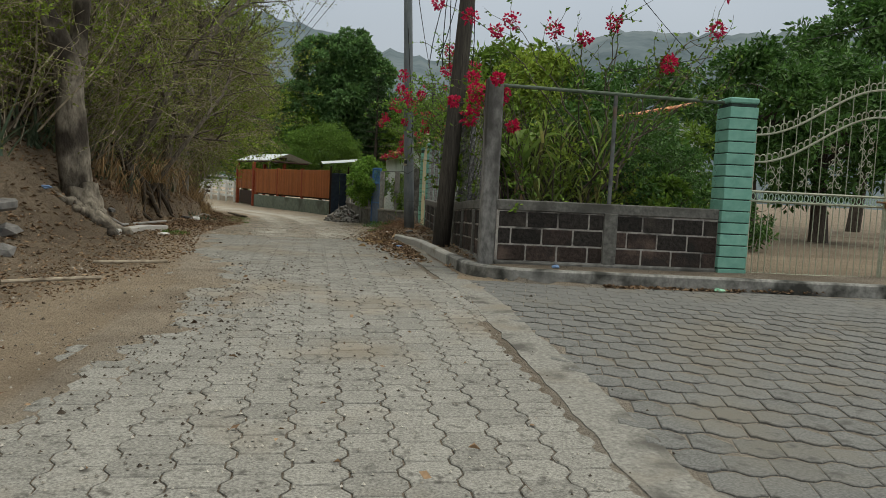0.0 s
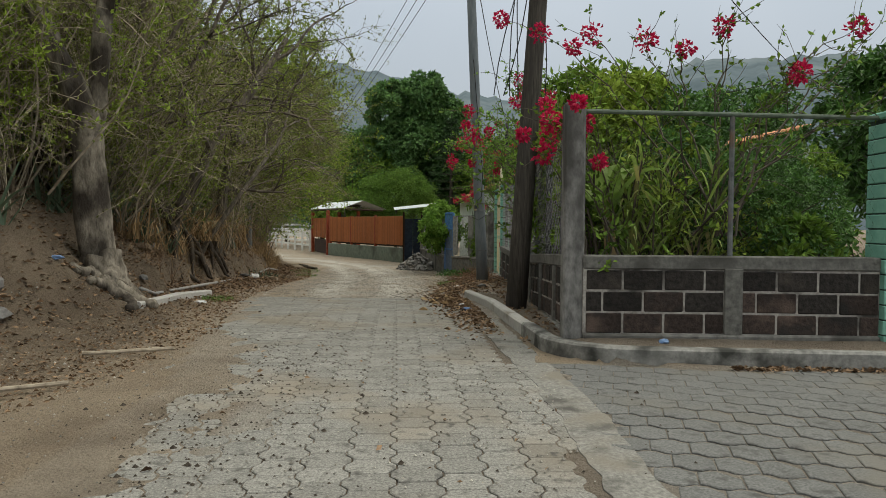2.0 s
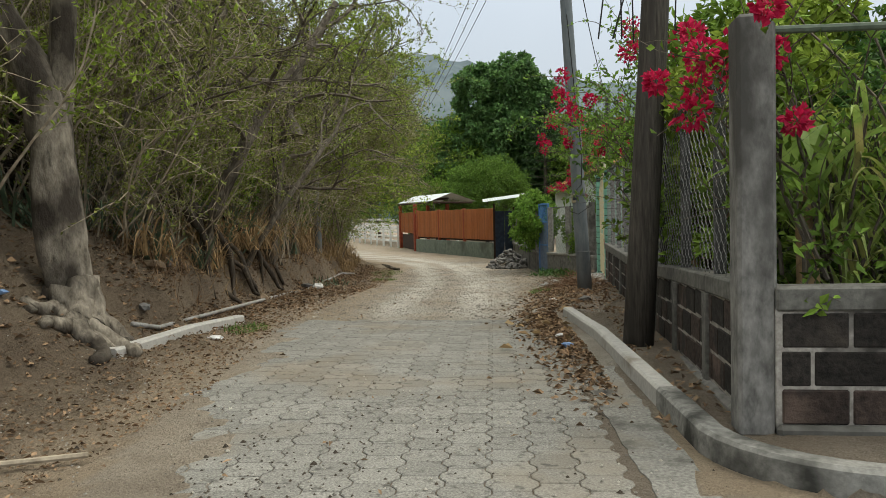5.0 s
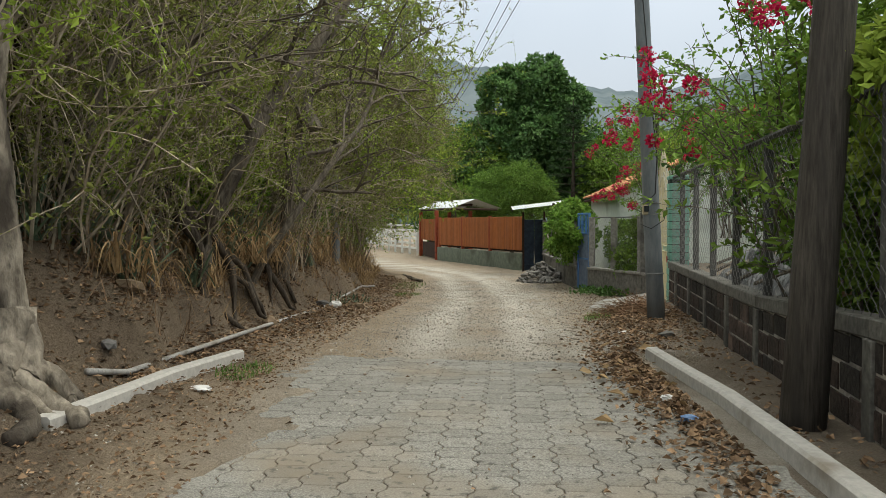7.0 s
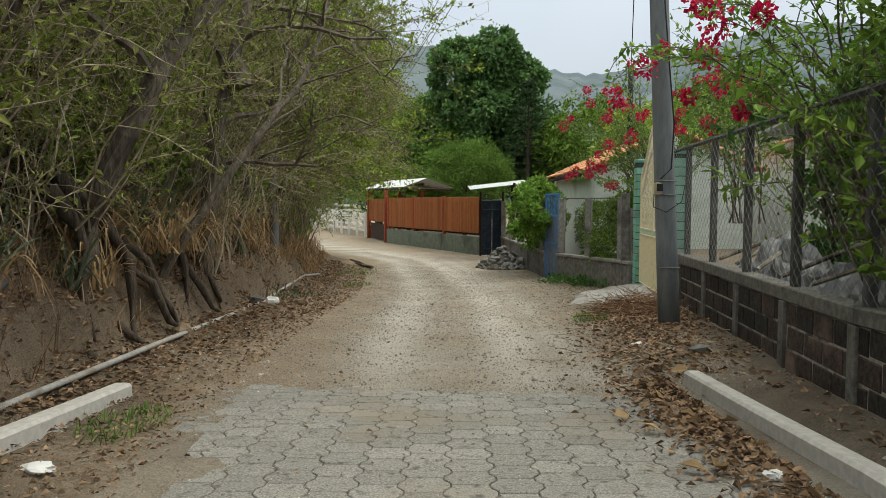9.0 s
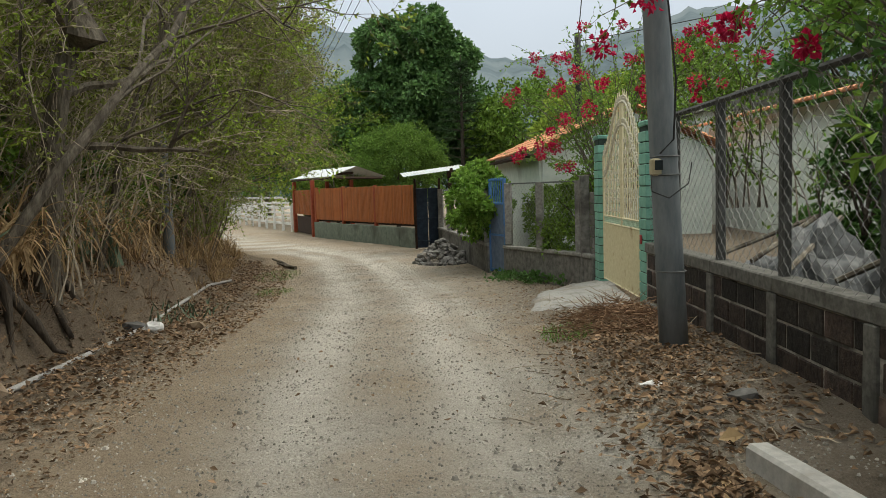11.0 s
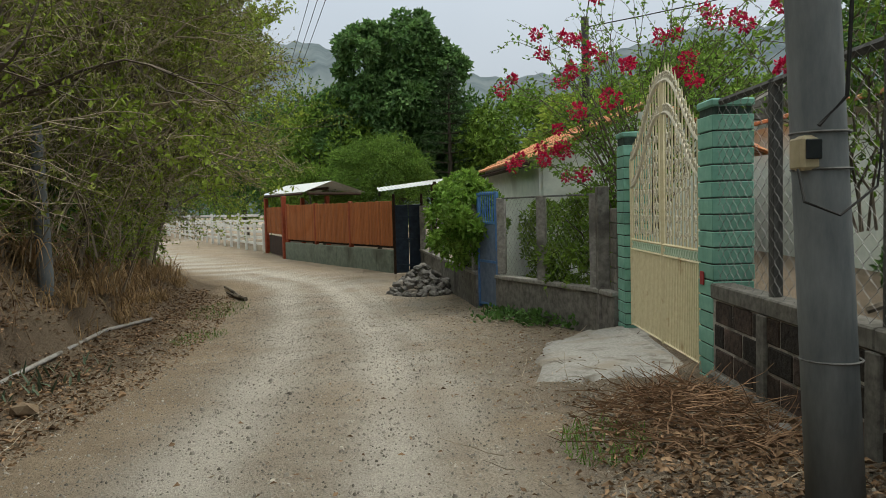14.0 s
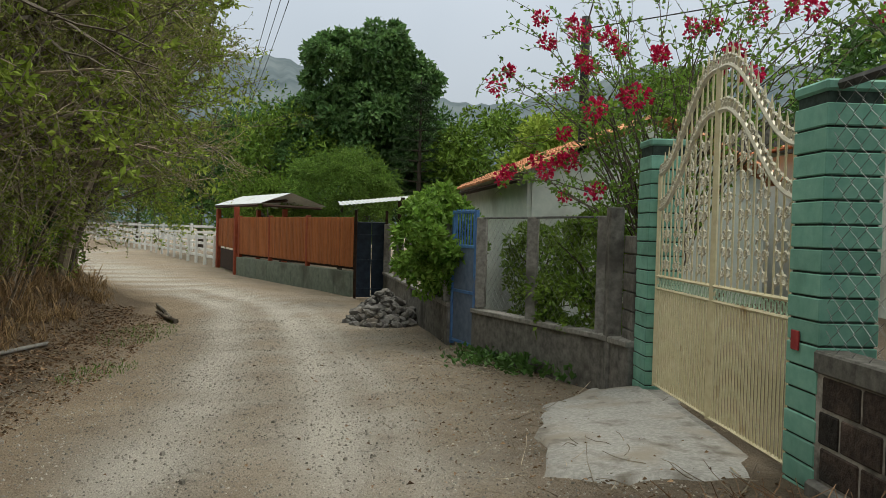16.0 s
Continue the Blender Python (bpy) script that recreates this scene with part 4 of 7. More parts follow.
ep = thing("concrete_post", (1.30, 26.35, -0.2), "tall dark concrete post beside the mint pillar", "post")
part("shaft", cbox(MB(), (1.30, 26.45, 0.85), (0.16, 0.16, 2.1), 0.012), CONCRETE_OLD, ep)
mb = MB()
stack = thing("block_stack", (1.5, 26.15, -0.2), "grey concrete block wall end beside the gate pillar", "wall", kind="structure")
gblock = mesh_of("grey_block", cbox(MB(), (0, 0, 0), (0.19, 0.39, 0.19), 0.01), CONCRETE_OLD)
for i in range(9):
    piece("block", gblock, stack, (1.47, 26.16, -0.1 + i * 0.2), 0)

wf2 = thing("wire_fence", (-0.8, 35, 0.4), "wire fence with concrete posts half hidden by creeper", "fence")
for u in np.linspace(0.03, 0.97, 5):
    x, y = -0.17 - 1.28 * u, 30.85 + 8.85 * u
    part("post", cbox(MB(), (x, y, 1.05), (0.18, 0.18, 1.35), 0.012, -0.15), CONCRETE, wf2)
mb = MB()
chain_link(mb, (-0.2, 30.9), (-1.4, 39.6), 0.38, 0.38, 1.7, 1.7, 0.12, 0.003)
part("mesh", mb, WIRE, wf2)

# blue pedestrian gate
bgt = thing("blue_gate", (0.0, 30.4, -0.3), "narrow blue iron garden gate, closed, with a barred top", "gate")
A, B = Vector((0.13, 30.02, 0)), Vector((-0.16, 30.83, 0))
d = (B - A).normalized()
rz = math.atan2(d.y, d.x)
m = (A + B) / 2
mb = MB()
for q in (A, B):
    cbox(mb, (q.x, q.y, 0.83), (0.06, 0.06, 2.2), 0.006, rz)
for z in (-0.2, 0.62, 1.35, 1.9):
    cbox(mb, (m.x, m.y, z), ((B - A).length, 0.045, 0.05), 0.006, rz)
part("frame", mb, BLUE, bgt)
part("panel", cbox(MB(), (m.x, m.y, 0.21), ((B - A).length - 0.06, 0.012, 0.78), 0.003, rz), BLUE_SHEET, bgt, "faded blue sheet")
part("panel", cbox(MB(), (m.x, m.y, 0.985), ((B - A).length - 0.06, 0.012, 0.68), 0.003, rz), BLUE_SHEET, bgt, "faded blue sheet")
for i in range(1, 8):
    q = A.lerp(B, i / 8)
    part("bar", tube(MB(), [(q.x, q.y, 1.36), (q.x, q.y, 1.95)], 0.012, 4), BLUE, bgt)

# navy sheet-metal gate
ng = thing("navy_gate", (-1.85, 39.6, -0.36), "dark navy sheet-metal gate, closed", "gate")
for i, x in enumerate((-2.07, -1.66)):
    part("gate_leaf", cbox(MB(), (x, 39.55 + 0.1 * i, 0.72), (0.4, 0.05, 2.1), 0.01, 0.2), NAVY, ng)
for z in (-0.1, 0.7, 1.4):
    part("rail", cbox(MB(), (-1.87, 39.56, z), (0.82, 0.03, 0.05), 0.006, 0.2), NAVY, ng)
for x, y in ((-2.3, 39.45), (-1.45, 39.62)):
    part("post", cbox(MB(), (x, y, 0.85), (0.08, 0.08, 2.5), 0.008), DARK_GAP, ng)


# ---- orange slatted fence and its roofed gate ----
oA, oB = Vector((-2.35, 39.9, 0)), Vector((-7.35, 48.3, 0))
od = (oB - oA).normalized()
orz = math.atan2(od.y, od.x)
oL = (oB - oA).length
om = (oA + oB) / 2
ow = thing("wall_5", (om.x, om.y, -0.36), "low grey-green rendered wall under an orange fence", "wall", kind="structure")
panel_len = oL / 9
for i in range(9):
    q = oA + od * panel_len * (i + 0.5)
    part("panel", cbox(MB(), (q.x, q.y, -0.05), (panel_len - 0.02, 0.2, 0.80), 0.015, orz), GREYGREEN, ow)
fo = thing("orange_fence", (om.x, om.y, 0.35), "orange-brown varnished slatted timber fence on a low wall", "fence")
for z in (0.52, 1.75):
    part("rail", cbox(MB(), (om.x, om.y, z), (oL, 0.05, 0.09), 0.008, orz), DARK_GAP, fo)
slat = mesh_of("slat", cbox(MB(), (0, 0, 0), (0.095, 0.025, 1.42), 0.006), ORANGE_WOOD)
ns = int(oL / 0.115)
for i in range(ns):
    q = oA + od * (0.06 + i * oL / ns)
    nrm = Vector((od.y, -od.x, 0))
    q = q - nrm * 0.04
    piece("slat", slat, fo, (q.x, q.y, 1.19 + R.uniform(-0.01, 0.01)), orz + R.uniform(-0.03, 0.03))
part("backing", cbox(MB(), (om.x + 0.08, om.y + 0.05, 1.1), (oL, 0.02, 1.4), 0.003, orz), DARK_GAP, fo)
for u in (0.33, 0.66, 0.985):
    q = oA + od * oL * u
    part("post", cbox(MB(), (q.x, q.y, 0.85), (0.13, 0.13, 2.2), 0.01, orz), RED_WOOD, fo)

shed = thing("gate_shelter", (-8.3, 50.5, -0.36), "roofed timber entrance with red-brown posts and white metal roof", "shelter")
for q in ((-7.5, 48.5), (-9.25, 53.0), (-5.9, 50.3), (-7.7, 54.2)):
    part("post", cbox(MB(), (q[0], q[1], 0.95), (0.18, 0.18, 2.7), 0.015, orz), RED_WOOD, shed)
dd = (Vector((-9.25, 53.0, 0)) - Vector((-7.5, 48.5, 0)))
mm = Vector((-8.38, 50.75, 0))
sl_rz = math.atan2(dd.y, dd.x)
for i in range(22):
    q = Vector((-7.5, 48.5, 0)) + dd * ((i + 0.5) / 22)
    piece("slat", slat, shed, (q.x, q.y, 1.25), sl_rz, (1.0, 1, 0.85))
part("low_door", cbox(MB(), (mm.x + 0.1, mm.y, 0.12), (dd.length * 0.9, 0.05, 0.85), 0.01, sl_rz), DARK_GAP, shed)


def corrugated(mb, o, u, v, nu=80, amp=0.010, waves=20):
    """A corrugated sheet from o along u (across the waves) and v, with thickness."""
    o, u, v = Vector(o), Vector(u), Vector(v)
    nrm = u.cross(v).normalized()
    for s in (0, 1):
        base = len(mb.v)
        for i in range(nu + 1):
            h = nrm * (amp * math.sin(2 * math.pi * waves * i / nu) - 0.004 * s)
            mb.v += [tuple(o + u * (i / nu) + h), tuple(o + u * (i / nu) + v + h)]
        for i in range(nu):
            q = (base + 2 * i, base + 2 * i + 2, base + 2 * i + 3, base + 2 * i + 1)
            mb.f.append(q if s == 0 else q[::-1])


mb = MB()
corrugated(mb, (-6.5, 47.9, 2.45), (-3.0, 5.3, 0.0), (1.1, 0.75, 0.46))
corrugated(mb, (-5.4, 48.65, 2.91), (-3.0, 5.3, 0.0), (1.3, 0.85, -0.5))
part("roof", mb, ZINC, shed, "white corrugated metal roof")
mb = MB()
for p, q in (((-6.6, 48.0, 2.38), (-9.4, 53.1, 2.38)), ((-5.6, 48.7, 2.6), (-8.4, 53.8, 2.6)), ((-6.4, 48.0, 2.38), (-4.3, 49.4, 2.34))):
    tube(mb, [p, q], 0.06, 4)
part("beam", mb, DARK_GAP, shed)

# white ranch fence
wfence = [(-9.6, 53.8), (-12.2, 58.9), (-15, 64.8), (-18, 71), (-21, 76.5), (-24.5, 83), (-32, 96)]
rf = thing("rail_fence", (-16, 67, -0.36), "white painted horizontal-rail ranch fence along the far lane", "fence")
for (a, b) in zip(wfence[:-1], wfence[1:]):
    A, B = Vector((*a, 0)), Vector((*b, 0))
    dv = B - A
    for k in range(3):
        q = A + dv * k / 3
        part("post", cbox(MB(), (q.x, q.y, 0.35), (0.14, 0.14, 1.5), 0.015, 0.3), WHITE_PAINT, rf)
    mid = (A + B) / 2
    for z in (0.05, 0.35, 0.65, 0.95):
        part("rail", cbox(MB(), (mid.x + 0.09, mid.y, z), (dv.length, 0.04, 0.13), 0.008, math.atan2(dv.y, dv.x)), WHITE_PAINT, rf)
rf2 = thing("rail_fence", (-8, 66, -0.36), "second white rail fence behind the first", "fence")
for (a, b) in (((-7, 58), (-22, 75)), ((-22, 75), (-36, 90))):
    A, B = Vector((*a, 0)), Vector((*b, 0))
    dv = B - A
    mid = (A + B) / 2
    for z in (0.6, 1.0, 1.4):
        part("rail", cbox(MB(), (mid.x + 3, mid.y + 2, z), (dv.length, 0.05, 0.16), 0.008, math.atan2(dv.y, dv.x)), WHITE_PAINT, rf2)
    for k in range(5):
        q = A + dv * k / 5
        part("post", cbox(MB(), (q.x + 3, q.y + 2, 0.6), (0.16, 0.16, 2.0), 0.01), WHITE_PAINT, rf2)


# ---- houses ----
def tile_roof(mb, o, along, slope, pitch=0.2, course=0.34):
    """Half-round clay tiles in overlapping courses, from the eave upwards."""
    o, along, slope = Vector(o), Vector(along), Vector(slope)
    la, ls = along.length, slope.length
    a, s = along / la, slope / ls
    nrm = a.cross(s).normalized()
    if nrm.z < 0:
        nrm = -nrm
    for j in range(int(ls / course)):
        for i in range(int(la / pitch)):
            c = o + a * ((i + 0.5) * pitch) + s * (j * course)
            v = []
            for e, lift in ((0.0, 0.03), (course + 0.08, 0.0)):
                for k in range(5):
                    t = math.pi * k / 4
                    r = pitch * 0.56
                    v.append(tuple(c + s * e + a * (math.cos(t) * r) + nrm * (math.sin(t) * r * 0.55 + lift)))
            mb.add(v, [(k, k + 1, k + 6, k + 5) for k in range(4)] + [(4, 3, 2, 1, 0)])


def window(parent, c, w, h, rz=0.0):
    wd = part("window", cbox(MB(), c, (w, 0.06, h), 0.01, rz), WHITE_PAINT, parent)
    part("pane", cbox(MB(), turn((0, -0.015, 0), rz, c), (w - 0.14, 0.07, h - 0.14), 0.004, rz), WINDOW_DARK, wd)


house = thing("house", (2.2, 34.0, -0.3), "pale green rendered cottage with orange clay-tile roof", "house")
ea, eb = Vector((0.75, 30.2, 2.5)), Vector((0.1, 37.0, 2.5))
edir = (eb - ea)
inward = Vector((edir.y, -edir.x, 0)).normalized()
ridge = inward * 2.4 + Vector((0, 0, 1.08))
mb = MB()
tile_roof(mb, ea, edir, ridge)
back0 = ea + ridge
tile_roof(mb, ea + inward * 4.8, edir, -inward * 2.4 + Vector((0, 0, 1.08)))
part("roof", mb, TILE, house, "orange clay tile roof")
g0 = ea + inward * 0.35 + edir.normalized() * 0.3
g1 = ea + inward * 4.45 + edir.normalized() * 0.3
mb = MB()
gm = (g0 + g1) / 2
v = []
for off in (0.0, 0.15):
    k = edir.normalized() * off
    v += [tuple(Vector((g0.x, g0.y, -0.4)) + k), tuple(Vector((g1.x, g1.y, -0.4)) + k), tuple(Vector((g1.x, g1.y, 2.55)) + k), tuple(Vector((gm.x, gm.y, 3.45)) + k), tuple(Vector((g0.x, g0.y, 2.55)) + k)]
mb.add(v, [(0, 1, 2, 3, 4), (9, 8, 7, 6, 5), (0, 5, 6, 1), (1, 6, 7, 2), (2, 7, 8, 3), (3, 8, 9, 4), (4, 9, 5, 0)])
part("gable_wall", mb, HOUSE_WALL, house)
f0, f1 = g0, eb + inward * 0.35
fm = (f0 + f1) / 2
part("front_wall", cbox(MB(), (fm.x, fm.y, 1.15), ((f1 - f0).length - 0.1, 0.15, 3.1), 0.01, math.atan2(edir.y, edir.x)), HOUSE_WALL, house)
window(house, (gm.x - 0.6, gm.y - 0.12, 1.3), 0.9, 1.0, math.atan2((g1 - g0).y, (g1 - g0).x))
mb = MB()
tube(mb, [tuple(ea + Vector((0.05, 0, -0.06))), tuple(eb + Vector((0.05, 0, -0.06)))], 0.05, 4)
part("eave_beam", mb, DARK_GAP, house)

leanto = thing("lean_to_roof", (-1.6, 38.0, -0.36), "white corrugated lean-to roof on thin posts beside the house", "roof")
mb = MB()
corrugated(mb, (-2.55, 36.9, 2.14), (2.1, 0.1, 0.24), (-0.25, 2.5, 0.17))
part("roof", mb, ZINC, leanto)
for x, y in ((-1.02, 37.0), (-1.1, 39.4)):
    part("post", cbox(MB(), (x, y, 1.0), (0.1, 0.1, 2.75), 0.01), DARK_GAP, leanto)

white_house = thing("house", (6.2, 25.0, 0.35), "white rendered house with terracotta roof inside the yard", "house")
part("wall", cbox(MB(), (6.3, 26.9, 1.75), (0.2, 14.6, 2.9), 0.01), HOUSE_WALL, white_house)
part("wall", cbox(MB(), (7.2, 19.7, 1.75), (1.6, 0.2, 2.9), 0.01), HOUSE_WALL, white_house)
window(white_house, (6.19, 21.9, 1.75), 1.0, 1.0, -math.pi / 2)
window(white_house, (6.19, 25.5, 1.75), 1.0, 1.0, -math.pi / 2)
mb = MB()
tile_roof(mb, (5.8, 34.4, 3.2), (0, -15.2, 0), (2.2, 0, 0.5))
part("roof", mb, TILE, white_house)

far_house = thing("house", (13.5, 46, 0.5), "small pale house far behind the yard with a dark window", "house")
part("wall", cbox(MB(), (13.0, 46, 2.4), (7.5, 5, 4.4), 0.02), HOUSE_WALL, far_house)
window(far_house, (12.2, 43.45, 2.9), 1.0, 1.3)
window(far_house, (15.0, 43.45, 2.9), 1.0, 1.3)
mb = MB()
mb.add([(9, 43.2, 4.5), (17, 43.2, 4.5), (13, 43.2, 6.3), (9, 48.8, 4.5), (17, 48.8, 4.5), (13, 48.8, 6.3)], [(0, 1, 2), (5, 4, 3), (0, 2, 5, 3), (1, 4, 5, 2), (0, 3, 4, 1)])
part("roof", mb, CONCRETE_OLD, far_house)


# ---- vegetation ----
def unit(r=R):
    while True:
        v = Vector((r.uniform(-1, 1), r.uniform(-1, 1), r.uniform(-1, 1)))
        if 0.05 < v.length < 1:
            return v.normalized()


def limb(mb, p, d, length, r0, r1, bend=0.25, n=5, sides=4, up=0.0):
    """A crooked limb; gives back its points."""
    p, d = Vector(p), Vector(d).normalized()
    pts = [p.copy()]
    for i in range(n):
        d = (d + unit() * bend + Vector((0, 0, up))).normalized()
        p = p + d * (length / n)
        pts.append(p.copy())
    tube(mb, [tuple(q) for q in pts], [r0 + (r1 - r0) * i / n for i in range(n + 1)], sides, False)
    return pts, d


def spray(mbw, mbl, p, d, length, r, depth, leaf_n, leaf_l, leaf_w, kids=4, bend=0.28, spread=0.8, up=0.05, ratio=0.55):
    """A branch with side branches and, on the last two orders, leaves."""
    pts, dd = limb(mbw, p, d, length, r, r * 0.4, bend, 5 if depth > 1 else 3, 5 if r > 0.04 else 3, up)
    if depth <= 1 and leaf_n:
        for _ in range(leaf_n):
            k = R.randrange(1, len(pts))
            q = pts[k - 1].lerp(pts[k], R.random())
            leaf(mbl, q, unit() + dd * 0.5, unit(), leaf_l * R.uniform(0.6, 1.3), leaf_w * R.uniform(0.7, 1.2))
    if depth > 0:
        for _ in range(kids):
            k = R.randrange(2, len(pts)) if depth > 1 else R.randrange(1, len(pts))
            nd = (pts[k] - pts[k - 1]).normalized() + unit() * spread
            spray(mbw, mbl, pts[k], nd, length * ratio * R.uniform(0.7, 1.2), r * 0.45, depth - 1, leaf_n, leaf_l, leaf_w, kids, bend, spread, up, ratio)


def crown(mbl, c, radii, blobs, per, ll, lw, lo=0.35, seed=1):
    """Leaf clumps over an uneven crown."""
    rr = random.Random(seed)
    for _ in range(blobs):
        while True:
            v = Vector((rr.uniform(-1, 1), rr.uniform(-1, 1), rr.uniform(-1, 1)))
            if 0.3 < v.length < 1:
                break
        v = v * (rr.uniform(0.75, 1.0) / max(v.length, 0.6))
        b = Vector((c[0] + v.x * radii[0], c[1] + v.y * radii[1], c[2] + v.z * radii[2]))
        br = rr.uniform(0.14, 0.24) * min(radii) * 1.25
        for _ in range(per):
            u = unit(rr)
            if u.z < -0.2 and rr.random() < 0.6:
                u.z = -u.z
            leaf(mbl, b + u * br * rr.uniform(0.55, 1.05), u + Vector((0, 0, -0.35)) + unit(rr) * 0.9, u + unit(rr) * 0.4, ll * rr.uniform(0.7, 1.3), lw * rr.uniform(0.8, 1.2))


def crowned_tree(name, base, height, c, radii, blobs, per, ll, lw, leafmat, label, trunk=0.2, seed=1):
    t = thing(name, base, label, "tree")
    mb = MB()
    b = Vector(base)
    top = Vector(c)
    pts = [b.lerp(top, u) + Vector((0.1 * math.sin(u * 5 + seed), 0.1 * math.cos(u * 4), 0)) for u in np.linspace(0, 1, 7)]
    pts[0].z -= 0.2
    tube(mb, [tuple(q) for q in pts], [trunk * (1.3 - u) for u in np.linspace(0, 1, 7)], 9)
    for k in range(9):
        a = k * 2.4
        e = top + Vector((math.cos(a) * radii[0] * 0.75, math.sin(a) * radii[1] * 0.75, R.uniform(-0.4, 0.7) * radii[2]))
        s = pts[R.randrange(3, 6)]
        tube(mb, [tuple(s), tuple(s.lerp(e, 0.5) + Vector((0, 0, 0.2))), tuple(e)], [trunk * 0.5, trunk * 0.3, trunk * 0.08], 5, False)
    part("trunk", mb, BARK_DARK, t)
    mbl = MB()
    crown(mbl, c, radii, blobs, per, ll, lw, seed=seed)
    part("crown", mbl, leafmat, t)
    return t


# bank: thicket shrubs
def make_thicket(kind):
    t = thing("thicket_shrub", (0, 0, 0), ("tangled grey-brown shrub with few olive leaves on the bank", "dense twiggy shrub with small lime-green leaves on the bank",
              "thin upright dry canes and stems crowding the bank")[kind % 3], "shrub", "bank thicket")
    w, l = MB(), MB()
    for _ in range(20 if kind % 3 < 2 else 30):
        x, y = R.gauss(0, 0.45), R.gauss(0, 0.5)
        h = R.uniform(1.6, 3.6)
        d = Vector((R.gauss(0.25, 0.3), R.gauss(0, 0.3), 1.0 if kind % 3 < 2 else 2.2))
        pts, dd = limb(w, (x, y, -0.2), d, h, R.uniform(0.008, 0.02), 0.004, 0.22, 7, 3, 0.03 if kind % 3 == 2 else -0.04)
        for _ in range(9 if kind % 3 < 2 else 5):
            k = R.randrange(2, len(pts))
            p2, d2 = limb(w, pts[k], dd + unit() * 1.0, R.uniform(0.4, 1.1), 0.006, 0.0025, 0.35, 4, 3)
            for _ in range((15, 26, 9)[kind % 3]):
                j = R.randrange(1, len(p2))
                leaf(l, p2[j - 1].lerp(p2[j], R.random()), unit() + d2 * 0.4, unit(), R.uniform(0.035, 0.085), R.uniform(0.018, 0.038))
    part("stem_tangle", w, TWIG, t, kind="stuff")
    part("leaves", l, (LEAF_OLIVE, LEAF_LIME, LEAF_OLIVE)[kind % 3], t, kind="stuff")
    return t


def make_bank_tree(kind):
    t = thing("bank_tree", (0, 0, 0), ("bare-branched thorn tree with fine twigs and sparse olive leaves", "slender roadside tree with fresh lime-green leaves")[kind % 2], "tree", "bank trees")
    w, l = MB(), MB()
    h = R.uniform(2.6, 3.4)
    pts, dd = limb(w, (0, 0, -0.3), (0.12, 0, 1), h, R.uniform(0.09, 0.14), 0.06, 0.16, 7, 7)
    for k in range(7):
        s = pts[R.randrange(3, len(pts))]
        a = R.uniform(0, 6.28)
        spray(w, l, s, (math.cos(a) + 0.25, math.sin(a), R.uniform(0.3, 1.3)), R.uniform(1.7, 2.8), 0.045, 3, (5, 12)[kind % 2], (0.07, 0.10)[kind % 2], (0.03, 0.05)[kind % 2], 4, 0.26, 0.85, 0.02, 0.6)
    part("trunk", w, BARK_MID if kind % 4 else TWIG, t)
    part("leaves", l, (LEAF_OLIVE, LEAF_LIME)[kind % 2], t, kind="stuff")
    return t


def scatter_copies(makers, places):
    """Copies of the first few things, all placed on the land."""
    used = set()
    for k, (x, y, rz, s, lift) in places:
        ob = makers[k]
        z = lz(x, y) + lift
        m = Matrix.Translation((x, y, z)) @ Matrix.Rotation(rz, 4, "Z")
        if k in used:
            c = copy_thing(ob, m)
            c.scale = (s, s, s)
        else:
            used.add(k)
            ob.matrix_basis = m
            ob.scale = (s, s, s)


shrubs = [make_thicket(k) for k in range(6)]
places = []
y = 9.5
while y < 44:
    for row, (off, n) in enumerate(((1.75, 1), (2.4, 2), (3.2, 2), (4.4, 2), (5.8, 1))):
        for _ in range(n):
            yy = y + R.uniform(-0.5, 0.5)
            xx = float(road_left(yy)) - off - R.uniform(-0.25, 0.6) - float(lerp(yy, [4, 8, 11, 13], [3.0, 2.0, 1.0, 0.2]))
            if row == 0 and (yy < 14.2 or R.random() < 0.25):
                continue
            s = R.uniform(0.8, 1.25) if row else R.uniform(0.5, 0.8)
            xx -= float(lerp(yy, [28, 33], [0.0, 0.6]))
            if (11.4 < yy < 14.0 and xx > -5.4) or (23.8 < yy < 26.0 and xx > -6.25):
                continue
            places.append((R.choice((0, 1, 0, 3, 4, 5, 2, 3)), (xx, yy, R.uniform(-0.9, 0.9), s, 0.0)))
    y += 0.95 if y < 26 else 1.3
for k in range(26):
    yy = R.uniform(6.0, 12.6)
    places.append((R.choice((0, 2, 4, 5)), (R.uniform(-6.8, -4.9) - float(lerp(yy, [6, 10], [0.6, 0.0])), yy, R.uniform(0, 6.28), R.uniform(0.35, 0.7), 0.0)))
scatter_copies(shrubs, places)

